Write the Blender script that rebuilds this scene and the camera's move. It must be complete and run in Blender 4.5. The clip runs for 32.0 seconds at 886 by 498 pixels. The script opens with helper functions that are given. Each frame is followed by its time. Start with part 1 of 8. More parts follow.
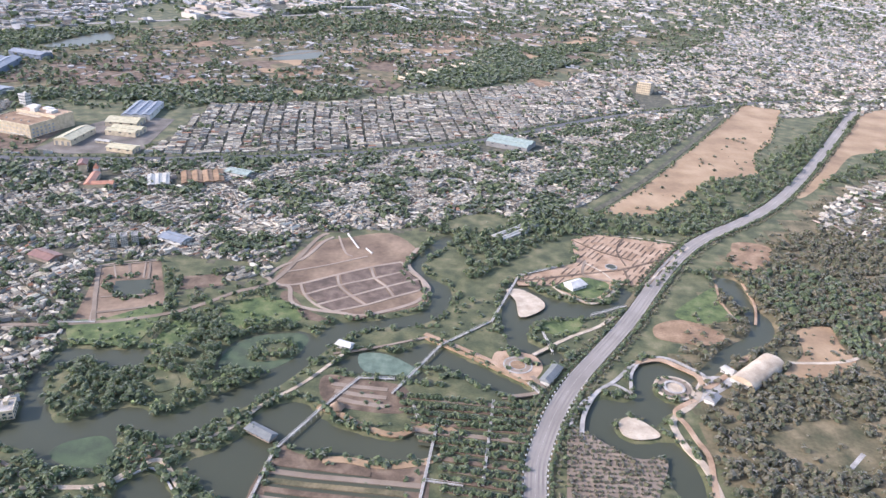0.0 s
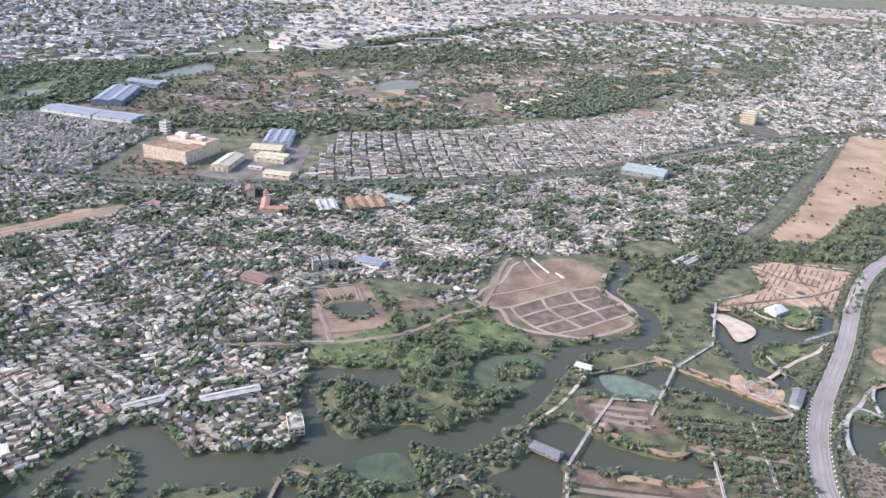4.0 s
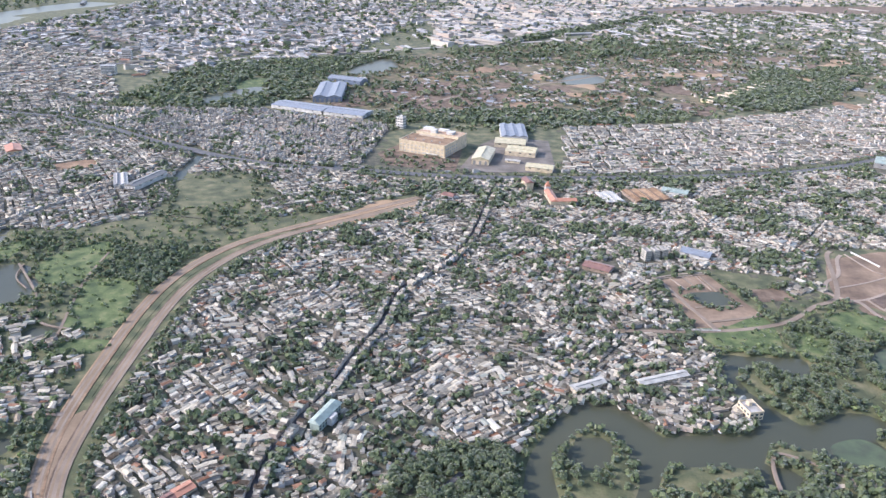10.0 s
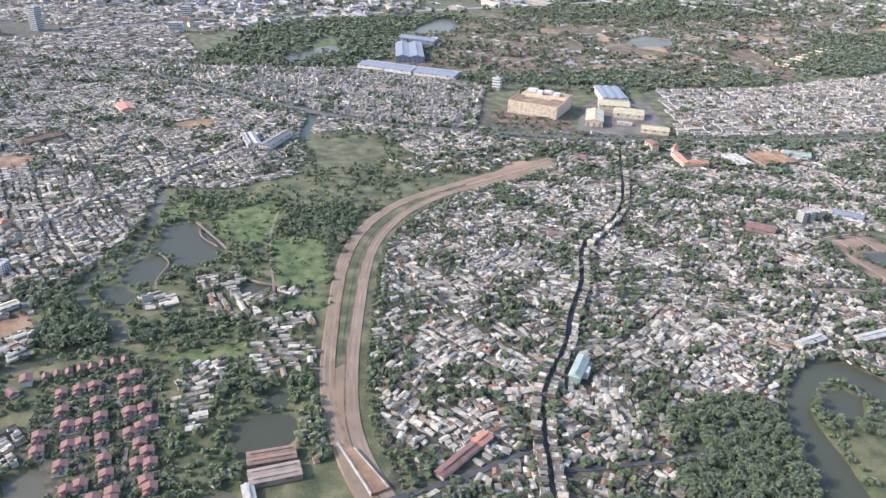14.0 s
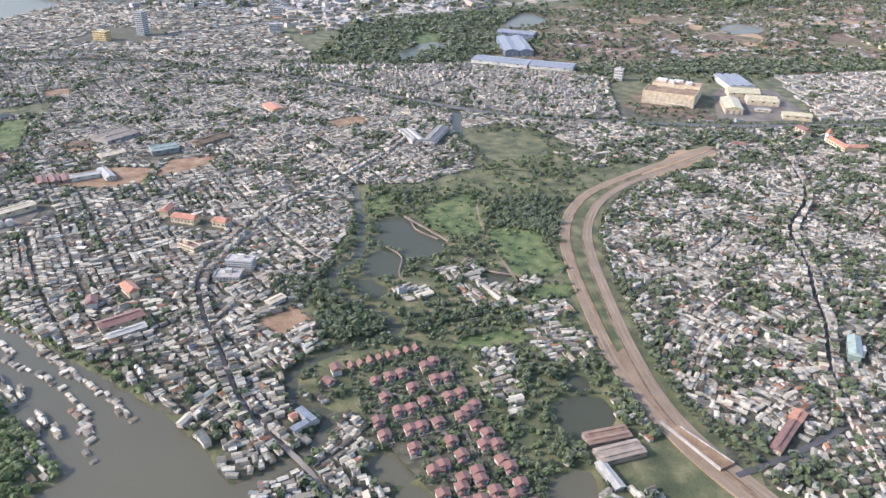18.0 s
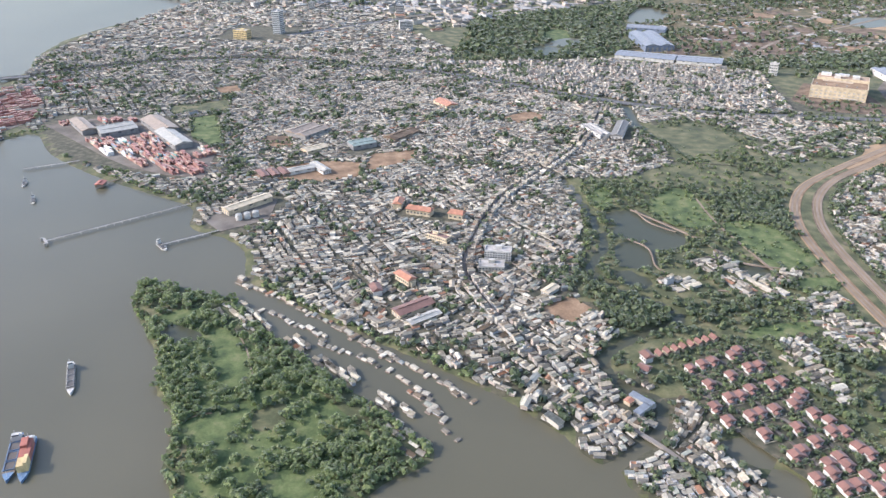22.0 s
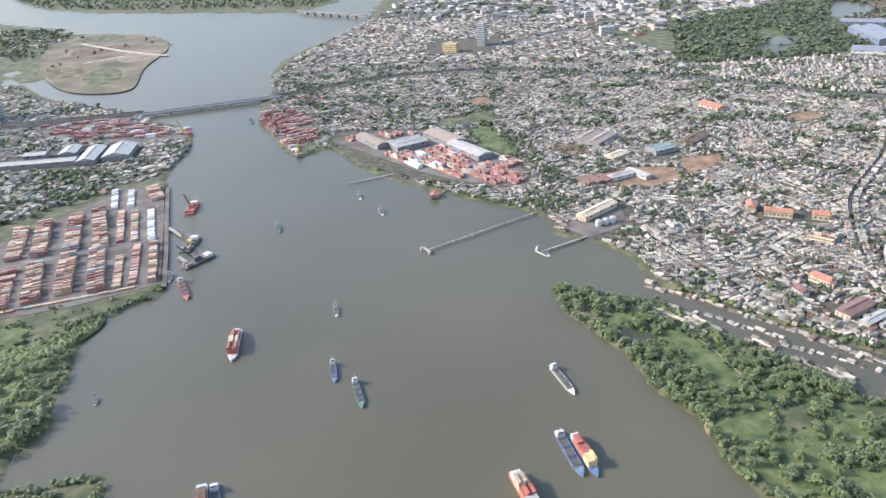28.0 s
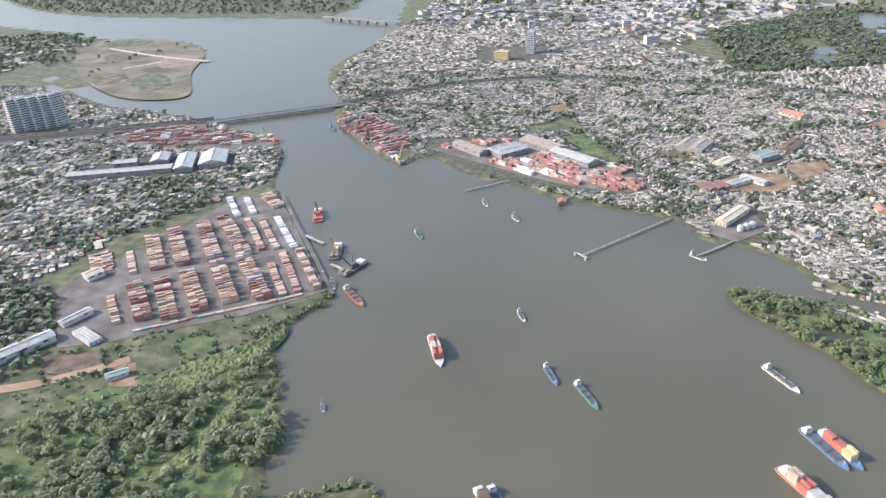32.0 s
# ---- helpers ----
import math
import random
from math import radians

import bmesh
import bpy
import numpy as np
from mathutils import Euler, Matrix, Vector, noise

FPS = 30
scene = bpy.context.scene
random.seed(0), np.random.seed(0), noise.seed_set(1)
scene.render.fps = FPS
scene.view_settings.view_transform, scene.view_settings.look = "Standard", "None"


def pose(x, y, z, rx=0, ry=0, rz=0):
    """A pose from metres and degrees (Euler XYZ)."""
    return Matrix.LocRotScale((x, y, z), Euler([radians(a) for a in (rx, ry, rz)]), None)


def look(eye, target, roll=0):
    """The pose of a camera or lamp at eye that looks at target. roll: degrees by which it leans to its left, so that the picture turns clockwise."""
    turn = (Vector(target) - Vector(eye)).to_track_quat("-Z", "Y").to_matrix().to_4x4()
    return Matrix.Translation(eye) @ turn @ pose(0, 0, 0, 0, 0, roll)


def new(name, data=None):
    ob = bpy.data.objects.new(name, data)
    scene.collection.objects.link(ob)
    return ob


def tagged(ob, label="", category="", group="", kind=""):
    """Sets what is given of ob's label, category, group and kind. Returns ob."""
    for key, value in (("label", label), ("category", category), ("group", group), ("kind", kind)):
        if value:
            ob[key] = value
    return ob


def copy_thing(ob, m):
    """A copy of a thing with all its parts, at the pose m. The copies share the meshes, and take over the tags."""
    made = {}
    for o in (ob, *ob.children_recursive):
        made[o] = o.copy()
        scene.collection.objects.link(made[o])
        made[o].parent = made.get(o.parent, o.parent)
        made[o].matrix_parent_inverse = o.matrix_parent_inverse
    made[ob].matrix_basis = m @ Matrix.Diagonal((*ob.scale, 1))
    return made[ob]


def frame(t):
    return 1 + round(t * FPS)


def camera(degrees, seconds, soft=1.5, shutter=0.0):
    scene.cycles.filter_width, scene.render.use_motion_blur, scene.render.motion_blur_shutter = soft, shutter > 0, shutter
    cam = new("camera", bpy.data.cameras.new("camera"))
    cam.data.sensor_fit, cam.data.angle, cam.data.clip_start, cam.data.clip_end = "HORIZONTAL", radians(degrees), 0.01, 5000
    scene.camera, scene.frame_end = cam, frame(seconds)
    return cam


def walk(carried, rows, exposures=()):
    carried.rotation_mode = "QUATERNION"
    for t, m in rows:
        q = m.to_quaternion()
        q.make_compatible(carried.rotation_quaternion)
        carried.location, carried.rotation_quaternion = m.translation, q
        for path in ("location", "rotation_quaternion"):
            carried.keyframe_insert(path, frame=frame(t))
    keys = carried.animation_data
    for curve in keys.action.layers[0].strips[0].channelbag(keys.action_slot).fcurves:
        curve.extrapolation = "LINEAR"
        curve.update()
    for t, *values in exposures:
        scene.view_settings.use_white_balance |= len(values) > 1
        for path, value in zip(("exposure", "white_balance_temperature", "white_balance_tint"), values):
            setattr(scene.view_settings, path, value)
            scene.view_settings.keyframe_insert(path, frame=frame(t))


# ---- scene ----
from collections import defaultdict

# ---- camera and its way: seconds, place, heading, pitch, roll ----
cam = camera(62.42, 32.0, soft=1.45)
ROWS = [
    (0, 0.00, 0.00, 266.19, 0.000, -25.398, 3.372),
    (0.5, -18.23, -2.00, 265.54, -0.119, -25.443, 3.585),
    (1, -36.49, -4.06, 264.87, -0.050, -25.662, 3.736),
    (1.5, -54.77, -6.17, 264.18, -0.064, -25.755, 3.953),
    (2, -73.08, -8.34, 263.49, 0.014, -25.662, 4.021),
    (2.5, -91.41, -10.57, 262.78, 0.126, -25.275, 4.073),
    (3, -109.77, -12.85, 262.07, 0.299, -24.609, 3.976),
    (3.5, -128.15, -15.19, 261.35, 0.793, -23.710, 3.591),
    (5.5, -201.87, -25.12, 258.46, 3.229, -22.888, 2.421),
    (6, -220.36, -27.75, 257.75, 3.473, -23.473, 2.237),
    (6.5, -238.86, -30.43, 257.04, 3.715, -24.167, 2.072),
    (7, -257.37, -33.17, 256.35, 4.083, -24.773, 2.016),
    (7.5, -275.91, -35.97, 255.66, 4.573, -25.041, 2.045),
    (8, -294.46, -38.83, 254.99, 5.132, -24.995, 1.908),
    (8.5, -313.03, -41.75, 254.33, 5.731, -24.854, 1.747),
    (9, -331.62, -44.73, 253.69, 6.192, -24.637, 1.710),
    (9.5, -350.21, -47.76, 253.07, 6.487, -24.292, 1.705),
    (10, -368.83, -50.86, 252.47, 6.686, -23.714, 1.684),
    (10.5, -387.46, -54.01, 251.89, 6.676, -23.000, 1.675),
    (11, -406.10, -57.22, 251.34, 6.575, -22.803, 1.611),
    (11.5, -424.75, -60.50, 250.81, 6.295, -23.668, 1.601),
    (12, -443.41, -63.83, 250.32, 5.957, -25.140, 1.744),
    (12.5, -462.09, -67.22, 249.86, 5.695, -26.242, 2.087),
    (13, -480.77, -70.67, 249.43, 5.486, -26.635, 2.503),
    (13.5, -499.47, -74.18, 249.04, 5.303, -26.681, 2.706),
    (14, -518.17, -77.75, 248.68, 5.158, -26.547, 2.573),
    (14.5, -536.88, -81.39, 248.37, 5.246, -26.317, 2.456),
    (16.5, -611.81, -96.52, 247.55, 6.072, -25.782, 1.709),
    (17, -630.55, -100.46, 247.46, 6.115, -26.079, 1.365),
    (17.5, -649.30, -104.46, 247.43, 6.277, -26.608, 0.904),
    (18, -668.05, -108.52, 247.45, 6.426, -26.975, 0.676),
    (18.5, -686.81, -112.64, 247.53, 6.642, -27.089, 0.839),
    (19, -705.57, -116.82, 247.66, 7.036, -27.296, 0.798),
    (19.5, -724.33, -121.07, 247.86, 7.483, -27.695, 0.757),
    (20, -743.10, -125.37, 248.12, 7.942, -28.275, 0.781),
    (20.5, -761.86, -129.74, 248.44, 8.404, -28.618, 0.731),
    (21, -780.62, -134.18, 248.83, 8.864, -28.327, 0.410),
    (21.5, -799.39, -138.67, 249.29, 9.388, -27.680, 0.046),
    (22, -818.15, -143.23, 249.82, 9.869, -27.252, -0.473),
    (22.5, -836.91, -147.85, 250.43, 9.921, -27.389, -0.980),
    (23, -855.66, -152.53, 251.10, 9.342, -27.772, -1.355),
    (23.5, -874.42, -157.28, 251.86, 9.335, -28.046, -1.507),
    (24, -893.17, -162.09, 252.69, 10.734, -28.039, -1.849),
    (24.5, -911.91, -166.96, 253.60, 13.013, -28.223, -2.647),
    (25, -930.65, -171.90, 254.60, 14.614, -28.244, -3.479),
    (25.5, -949.39, -176.90, 255.68, 15.336, -27.661, -4.131),
    (26, -968.12, -181.96, 256.85, 15.640, -26.490, -4.317),
    (26.5, -986.84, -187.09, 258.11, 15.822, -25.814, -4.104),
    (28.5, -1061.64, -208.25, 264.08, 16.510, -27.309, -4.713),
    (29, -1080.32, -213.71, 265.81, 15.218, -30.103, -4.769),
    (29.5, -1098.98, -219.22, 267.65, 13.030, -32.172, -3.582),
    (30, -1117.64, -224.81, 269.59, 11.307, -31.169, -2.266),
    (30.5, -1136.28, -230.45, 271.63, 10.672, -29.433, -1.864),
    (31, -1154.91, -236.17, 273.79, 11.269, -27.917, -2.224),
    (31.5, -1173.52, -241.95, 276.05, 12.414, -26.605, -2.768),
    (32, -1192.12, -247.79, 278.42, 13.173, -26.251, -3.488),
]


def aim(x, y, z, heading, pitch, roll):
    h, p = radians(heading), radians(pitch)
    ahead = Vector((-math.sin(h) * math.cos(p), math.cos(h) * math.cos(p), math.sin(p)))
    return look((x, y, z), Vector((x, y, z)) + ahead * 100, roll)


walk(cam, [(t, aim(*r)) for t, *r in ROWS], exposures=[(0, 1.2, 5880, 23), (10, 1.18, 5780, 21), (20, 1.1, 6000, 19), (25, 1.16, 5920, 17), (32, 1.16, 5950, 18)])

# ---- daylight ----
SUN_EL, SUN_TO = 31.0, Vector((0.98, 0.20, 0.0)).normalized()
world = bpy.data.worlds.new("sky")
scene.world = world
world.use_nodes = True
wn = world.node_tree.nodes
sky = wn.new("ShaderNodeTexSky")
sky.sky_type, sky.sun_disc = "NISHITA", False
sky.sun_elevation, sky.sun_rotation = radians(SUN_EL), math.atan2(-SUN_TO.x, -SUN_TO.y)
sky.dust_density, sky.air_density = 2.0, 1.3
wn["Background"].inputs[1].default_value = 0.145
world.node_tree.links.new(sky.outputs[0], wn["Background"].inputs[0])
sun = new("sun", bpy.data.lights.new("sun", "SUN"))
sun.data.energy, sun.data.angle, sun.data.color = 2.35, radians(0.6), (1.0, 0.93, 0.82)
c = math.cos(radians(SUN_EL))
sun.matrix_world = look((0, 0, 500), Vector((0, 0, 500)) + Vector((SUN_TO.x * c, SUN_TO.y * c, -math.sin(radians(SUN_EL)))))

# ---- materials ----


def mat(name, cols, size=6.0, rough=0.85, bump=0.0, spec=0.3, rand="", metal=0.0, fine=0.7, stain=0.25, sheen=0.15):
    """Procedural surface: cols blend by noise of that size in metres, or are picked at random by object or island."""
    m = bpy.data.materials.new(name)
    m.use_nodes = True
    nt, nodes = m.node_tree, m.node_tree.nodes
    bsdf = nodes["Principled BSDF"]
    geo = nodes.new("ShaderNodeNewGeometry")
    n1, n2 = nodes.new("ShaderNodeTexNoise"), nodes.new("ShaderNodeTexNoise")
    n1.inputs["Scale"].default_value, n1.inputs["Detail"].default_value = 1.0 / size, 6
    n2.inputs["Scale"].default_value, n2.inputs["Detail"].default_value = 1.0 / fine, 3
    for n in (n1, n2):
        nt.links.new(geo.outputs["Position"], n.inputs["Vector"])
    ramp = nodes.new("ShaderNodeValToRGB")
    el = ramp.color_ramp.elements
    k = len(cols)
    while len(el) < k:
        el.new(0.5)
    if rand:
        ramp.color_ramp.interpolation = "CONSTANT"
        src = nodes.new("ShaderNodeObjectInfo").outputs["Random"] if rand == "obj" else geo.outputs["Random Per Island"]
        nt.links.new(src, ramp.inputs["Fac"])
        place = [i / k for i in range(k)]
    else:
        nt.links.new(n1.outputs["Fac"], ramp.inputs["Fac"])
        place = [0.32 + 0.36 * i / max(k - 1, 1) for i in range(k)]
    for e, p, col in zip(el, place, cols):
        e.position, e.color = p, (*col, 1)
    mix = nodes.new("ShaderNodeMix")
    mix.data_type, mix.blend_type = "RGBA", "MULTIPLY"
    mix.inputs["Factor"].default_value = 1.0
    shade = nodes.new("ShaderNodeMapRange")
    add = nodes.new("ShaderNodeMath")
    add.operation = "ADD"
    nt.links.new(n1.outputs["Fac"], add.inputs[0])
    nt.links.new(n2.outputs["Fac"], add.inputs[1])
    nt.links.new(add.outputs[0], shade.inputs["Value"])
    shade.inputs["From Min"].default_value, shade.inputs["From Max"].default_value = 0.6, 1.4
    shade.inputs["To Min"].default_value, shade.inputs["To Max"].default_value = 1 - stain, 1 + stain
    nt.links.new(ramp.outputs["Color"], mix.inputs[6])
    nt.links.new(shade.outputs["Result"], mix.inputs[7])
    nt.links.new(mix.outputs[2], bsdf.inputs["Base Color"])
    bsdf.inputs["Roughness"].default_value = rough
    bsdf.inputs["Metallic"].default_value = metal
    bsdf.inputs["Specular IOR Level"].default_value = spec
    # white sheen pales surfaces at grazing view, in place of haze
    bsdf.inputs["Sheen Weight"].default_value = sheen
    bsdf.inputs["Sheen Roughness"].default_value = 0.6
    if bump:
        b = nodes.new("ShaderNodeBump")
        b.inputs["Strength"].default_value, b.inputs["Distance"].default_value = bump, 0.4
        nt.links.new(n2.outputs["Fac"], b.inputs["Height"])
        nt.links.new(b.outputs[0], bsdf.inputs["Normal"])
    return m


M = {}
M["grass"] = mat("grass", [(0.05, 0.062, 0.028), (0.074, 0.084, 0.037), (0.108, 0.108, 0.05), (0.15, 0.135, 0.072)], 14, 0.9, 0.5, fine=1.5, sheen=0.05, stain=0.3)
M["lush"] = mat("lush_grass", [(0.052, 0.08, 0.03), (0.076, 0.108, 0.037), (0.104, 0.132, 0.047), (0.135, 0.142, 0.062)], 9, 0.9, 0.5, fine=1.2, sheen=0.03, stain=0.35)
M["dry"] = mat("dry_scrub", [(0.07, 0.072, 0.036), (0.13, 0.11, 0.06), (0.20, 0.155, 0.09)], 18, 0.95, 0.4, fine=2.0, sheen=0.03, stain=0.35)
M["sandgrass"] = mat("dry_sandy_grass", [(0.085, 0.085, 0.048), (0.135, 0.118, 0.07), (0.165, 0.14, 0.088), (0.20, 0.165, 0.11)], 60, 0.95, 0.2, fine=9.0, sheen=0.05, stain=0.3)
M["soil"] = mat("town_soil", [(0.045, 0.05, 0.03), (0.07, 0.068, 0.043), (0.115, 0.10, 0.068)], 5, 0.95, 0.3, fine=1.2, sheen=0.05)
M["bare"] = mat("bare_earth", [(0.25, 0.165, 0.095), (0.31, 0.21, 0.12), (0.36, 0.255, 0.155)], 38, 0.95, 0.06, fine=2.5, sheen=0.04, stain=0.14)
M["redearth"] = mat("red_earth", [(0.175, 0.108, 0.062), (0.23, 0.148, 0.086), (0.285, 0.195, 0.12)], 12, 0.95, 0.2, fine=1.5, sheen=0.04)
M["dirt"] = mat("graded_road_earth", [(0.185, 0.13, 0.08), (0.225, 0.162, 0.103), (0.26, 0.19, 0.125)], 24, 0.95, 0.1, fine=1.5, sheen=0.04, stain=0.12)
M["plot"] = mat("plot_earth", [(0.09, 0.064, 0.044), (0.14, 0.098, 0.066), (0.19, 0.14, 0.098)], 10, 0.95, 0.3, fine=1.4, sheen=0.03)
M["pale"] = mat("pale_track_earth", [(0.19, 0.145, 0.105), (0.225, 0.176, 0.13), (0.255, 0.205, 0.155)], 20, 0.95, 0.15, sheen=0.04, stain=0.14)
M["site"] = mat("graded_earth", [(0.09, 0.068, 0.053), (0.13, 0.094, 0.072), (0.165, 0.122, 0.094)], 7, 0.95, 0.3, sheen=0.02)
M["terrace"] = mat("pinkish_terrace", [(0.29, 0.19, 0.118), (0.35, 0.24, 0.155), (0.40, 0.29, 0.20)], 11, 0.95, 0.2, sheen=0.03)
M["sand"] = mat("pale_sand", [(0.33, 0.255, 0.175), (0.40, 0.325, 0.235), (0.46, 0.385, 0.29)], 9, 0.95, 0.2)
# set darker so that the shade on the town lane is in the colour
M["asphalt"] = mat("asphalt", [(0.032, 0.034, 0.038), (0.045, 0.046, 0.05), (0.06, 0.06, 0.06)], 7, 0.85)
M["graded"] = mat("graded_earth", [(0.135, 0.092, 0.060), (0.185, 0.128, 0.084), (0.235, 0.168, 0.112)], 30, 0.95, 0.12, fine=3.0, sheen=0.04, stain=0.3)
M["creeper"] = mat("creeper_leaves", [(0.085, 0.11, 0.035), (0.12, 0.145, 0.045), (0.155, 0.175, 0.06)], 5, 0.85, 0.3, fine=.8, sheen=0.1, stain=0.25)
M["sitetrack"] = mat("site_track", [(0.255, 0.2, 0.15), (0.29, 0.23, 0.175), (0.33, 0.27, 0.21)], 20, 0.95, 0.15, sheen=0.04, stain=0.14)
M["paleroad"] = mat("worn_road", [(0.20, 0.172, 0.146), (0.235, 0.205, 0.176), (0.26, 0.23, 0.198)], 26, 0.9, stain=0.1)
M["wornroad"] = mat("tyre_worn_road", [(0.17, 0.148, 0.127), (0.20, 0.176, 0.152), (0.225, 0.20, 0.174)], 22, 0.9, stain=0.12)
M["paleweed"] = mat("pale_water_weed", [(0.075, 0.115, 0.082), (0.10, 0.145, 0.105), (0.13, 0.17, 0.125)], 6, 0.9, 0.1, 0.1)
M["concrete"] = mat("concrete", [(0.24, 0.225, 0.20), (0.31, 0.29, 0.26), (0.38, 0.355, 0.32)], 6, 0.85)
M["yard"] = mat("yard_concrete", [(0.10, 0.086, 0.07), (0.135, 0.117, 0.096), (0.17, 0.15, 0.124)], 18, 0.9, sheen=0.05)
M["algae"] = mat("water_weed", [(0.038, 0.056, 0.03), (0.046, 0.072, 0.034), (0.06, 0.088, 0.04)], 9, 0.95, 0.1, 0.1)
ROOFS = [(0.436, 0.395, 0.309), (0.248, 0.228, 0.181), (0.526, 0.482, 0.382), (0.147, 0.134, 0.104), (0.405, 0.356, 0.267), (0.475, 0.439, 0.347), (0.138, 0.110, 0.077),
         (0.334, 0.308, 0.250), (0.184, 0.141, 0.096), (0.496, 0.439, 0.323), (0.193, 0.175, 0.139), (0.446, 0.405, 0.317), (0.258, 0.210, 0.147), (0.276, 0.285, 0.231),
         (0.364, 0.332, 0.263), (0.567, 0.521, 0.416), (0.110, 0.098, 0.075), (0.385, 0.332, 0.246), (0.455, 0.405, 0.301), (0.230, 0.210, 0.162), (0.267, 0.145, 0.088),
         (0.221, 0.237, 0.220), (0.285, 0.263, 0.208), (0.212, 0.193, 0.154), (0.415, 0.381, 0.301), (0.175, 0.157, 0.123)]
WALLS = [(0.40, 0.37, 0.32), (0.30, 0.285, 0.26), (0.46, 0.43, 0.37), (0.25, 0.235, 0.215), (0.37, 0.33, 0.275), (0.34, 0.35, 0.35), (0.40, 0.33, 0.28)]
# muted greys: the haze over distant roofs is put into their colour
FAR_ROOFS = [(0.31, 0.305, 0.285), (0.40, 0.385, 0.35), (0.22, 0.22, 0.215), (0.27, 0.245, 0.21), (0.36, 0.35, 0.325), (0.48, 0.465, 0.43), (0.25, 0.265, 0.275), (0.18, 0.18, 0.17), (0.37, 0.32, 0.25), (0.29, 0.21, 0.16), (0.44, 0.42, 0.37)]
M["roof"] = mat("sheet_metal_roof", ROOFS, 1.8, 0.75, 0.1, 0.15, rand="island", stain=0.34, sheen=0.04)
M["roof_o"] = mat("sheet_metal_roof_single", ROOFS, 1.8, 0.75, 0.1, 0.15, rand="obj", stain=0.34, sheen=0.04)
M["wall"] = mat("rendered_wall", WALLS, 4, 0.85, rand="island")
M["wall_o"] = mat("rendered_wall_single", WALLS, 4, 0.85, rand="obj")
M["farroof"] = mat("haze_grey_shed_roof", FAR_ROOFS, 5, 0.8, 0.1, 0.12, rand="island", stain=0.2, sheen=0.04)
M["shedroof"] = mat("haze_grey_shed_roof_single", FAR_ROOFS, 5, 0.8, 0.1, 0.12, rand="obj", stain=0.2, sheen=0.04)
# foliage lightened and given strong sheen to imitate a hazy veil
M["leaf"] = mat("foliage", [(0.082, 0.118, 0.050), (0.106, 0.146, 0.060), (0.138, 0.180, 0.072), (0.090, 0.126, 0.060), (0.162, 0.198, 0.084)], 5, 0.7, rand="island", spec=0.2, stain=0.3, sheen=0.55)
M["leafdry"] = mat("dry_foliage", [(0.115, 0.115, 0.063), (0.161, 0.144, 0.081), (0.196, 0.172, 0.103), (0.092, 0.109, 0.052), (0.132, 0.136, 0.069)], 5, 0.75, rand="island", spec=0.2, stain=0.3, sheen=0.55)
M["leafbright"] = mat("bright_foliage", [(0.131, 0.181, 0.060), (0.188, 0.244, 0.081), (0.237, 0.288, 0.100), (0.112, 0.156, 0.057), (0.156, 0.213, 0.070)], 5, 0.7, rand="island", spec=0.2, stain=0.3, sheen=0.55)
# creeper yellow-green; on west-bank trees its paleness stands in for haze
M["leafpale"] = mat("creeper_and_hazed_foliage", [(0.19, 0.225, 0.10), (0.235, 0.27, 0.12), (0.27, 0.30, 0.14), (0.16, 0.195, 0.09), (0.215, 0.25, 0.11)], 5, 0.7, rand="island", spec=0.2, stain=0.3, sheen=0.55)
M["bark"] = mat("bark", [(0.09, 0.07, 0.05), (0.14, 0.11, 0.085)], 1.0, 0.95)


for k in ("leaf", "leafdry", "leafbright", "leafpale"):
    # thin leaves let part of the light through
    nt = M[k].node_tree
    lit = nt.nodes.new("ShaderNodeBsdfTranslucent")
    both = nt.nodes.new("ShaderNodeMixShader")
    both.inputs[0].default_value = 0.45
    p = nt.nodes["Principled BSDF"]
    nt.links.new(p.inputs["Base Color"].links[0].from_socket, lit.inputs["Color"])
    nt.links.new(p.outputs[0], both.inputs[1])
    nt.links.new(lit.outputs[0], both.inputs[2])
    nt.links.new(both.outputs[0], nt.nodes["Material Output"].inputs[0])


def plain(name, col, rough=0.6, spec=0.4, metal=0.0, stain=0.15, size=4.0):
    return mat(name, [tuple(v * 0.85 for v in col), col, tuple(min(v * 1.12, 0.85) for v in col)], size, rough, 0.0, spec, metal=metal, stain=stain)


M["cream"] = plain("cream_paint", (0.50, 0.415, 0.285))
M["white"] = plain("white_paint", (0.5, 0.485, 0.45))
M["glass"] = plain("window_glass", (0.05, 0.065, 0.075), 0.15, 0.6)
M["tile"] = plain("red_roof_tile", (0.17, 0.086, 0.068), 0.8)
M["salmon"] = plain("faded_red_roof_tile", (0.185, 0.092, 0.072), 0.8)
M["rustroof"] = plain("rusty_sheet_roof", (0.20, 0.125, 0.085), 0.8)
M["orange"] = plain("orange_roof_tile", (0.36, 0.165, 0.10), 0.8)
M["blue"] = plain("blue_sheet_metal", (0.13, 0.165, 0.225), 0.5)
M["greyblue"] = plain("grey_blue_sheet_metal", (0.22, 0.26, 0.31), 0.5)
M["grey"] = plain("grey_sheet_metal", (0.21, 0.207, 0.2), 0.55)
M["palemetal"] = plain("pale_sheet_metal", (0.36, 0.345, 0.30), 0.5)
M["green"] = plain("green_sheet_metal", (0.23, 0.285, 0.25), 0.55)
M["yellow"] = plain("yellow_paint", (0.55, 0.42, 0.20))
M["tan"] = plain("rusty_tan_sheet_metal", (0.26, 0.205, 0.155), 0.65)
M["paleglass"] = plain("pale_blue_cladding", (0.40, 0.42, 0.42), 0.4)
M["steel"] = plain("dark_steel", (0.10, 0.105, 0.115), 0.55, metal=0.3)
M["rust"] = plain("rust_red_paint", (0.33, 0.10, 0.065), 0.7)
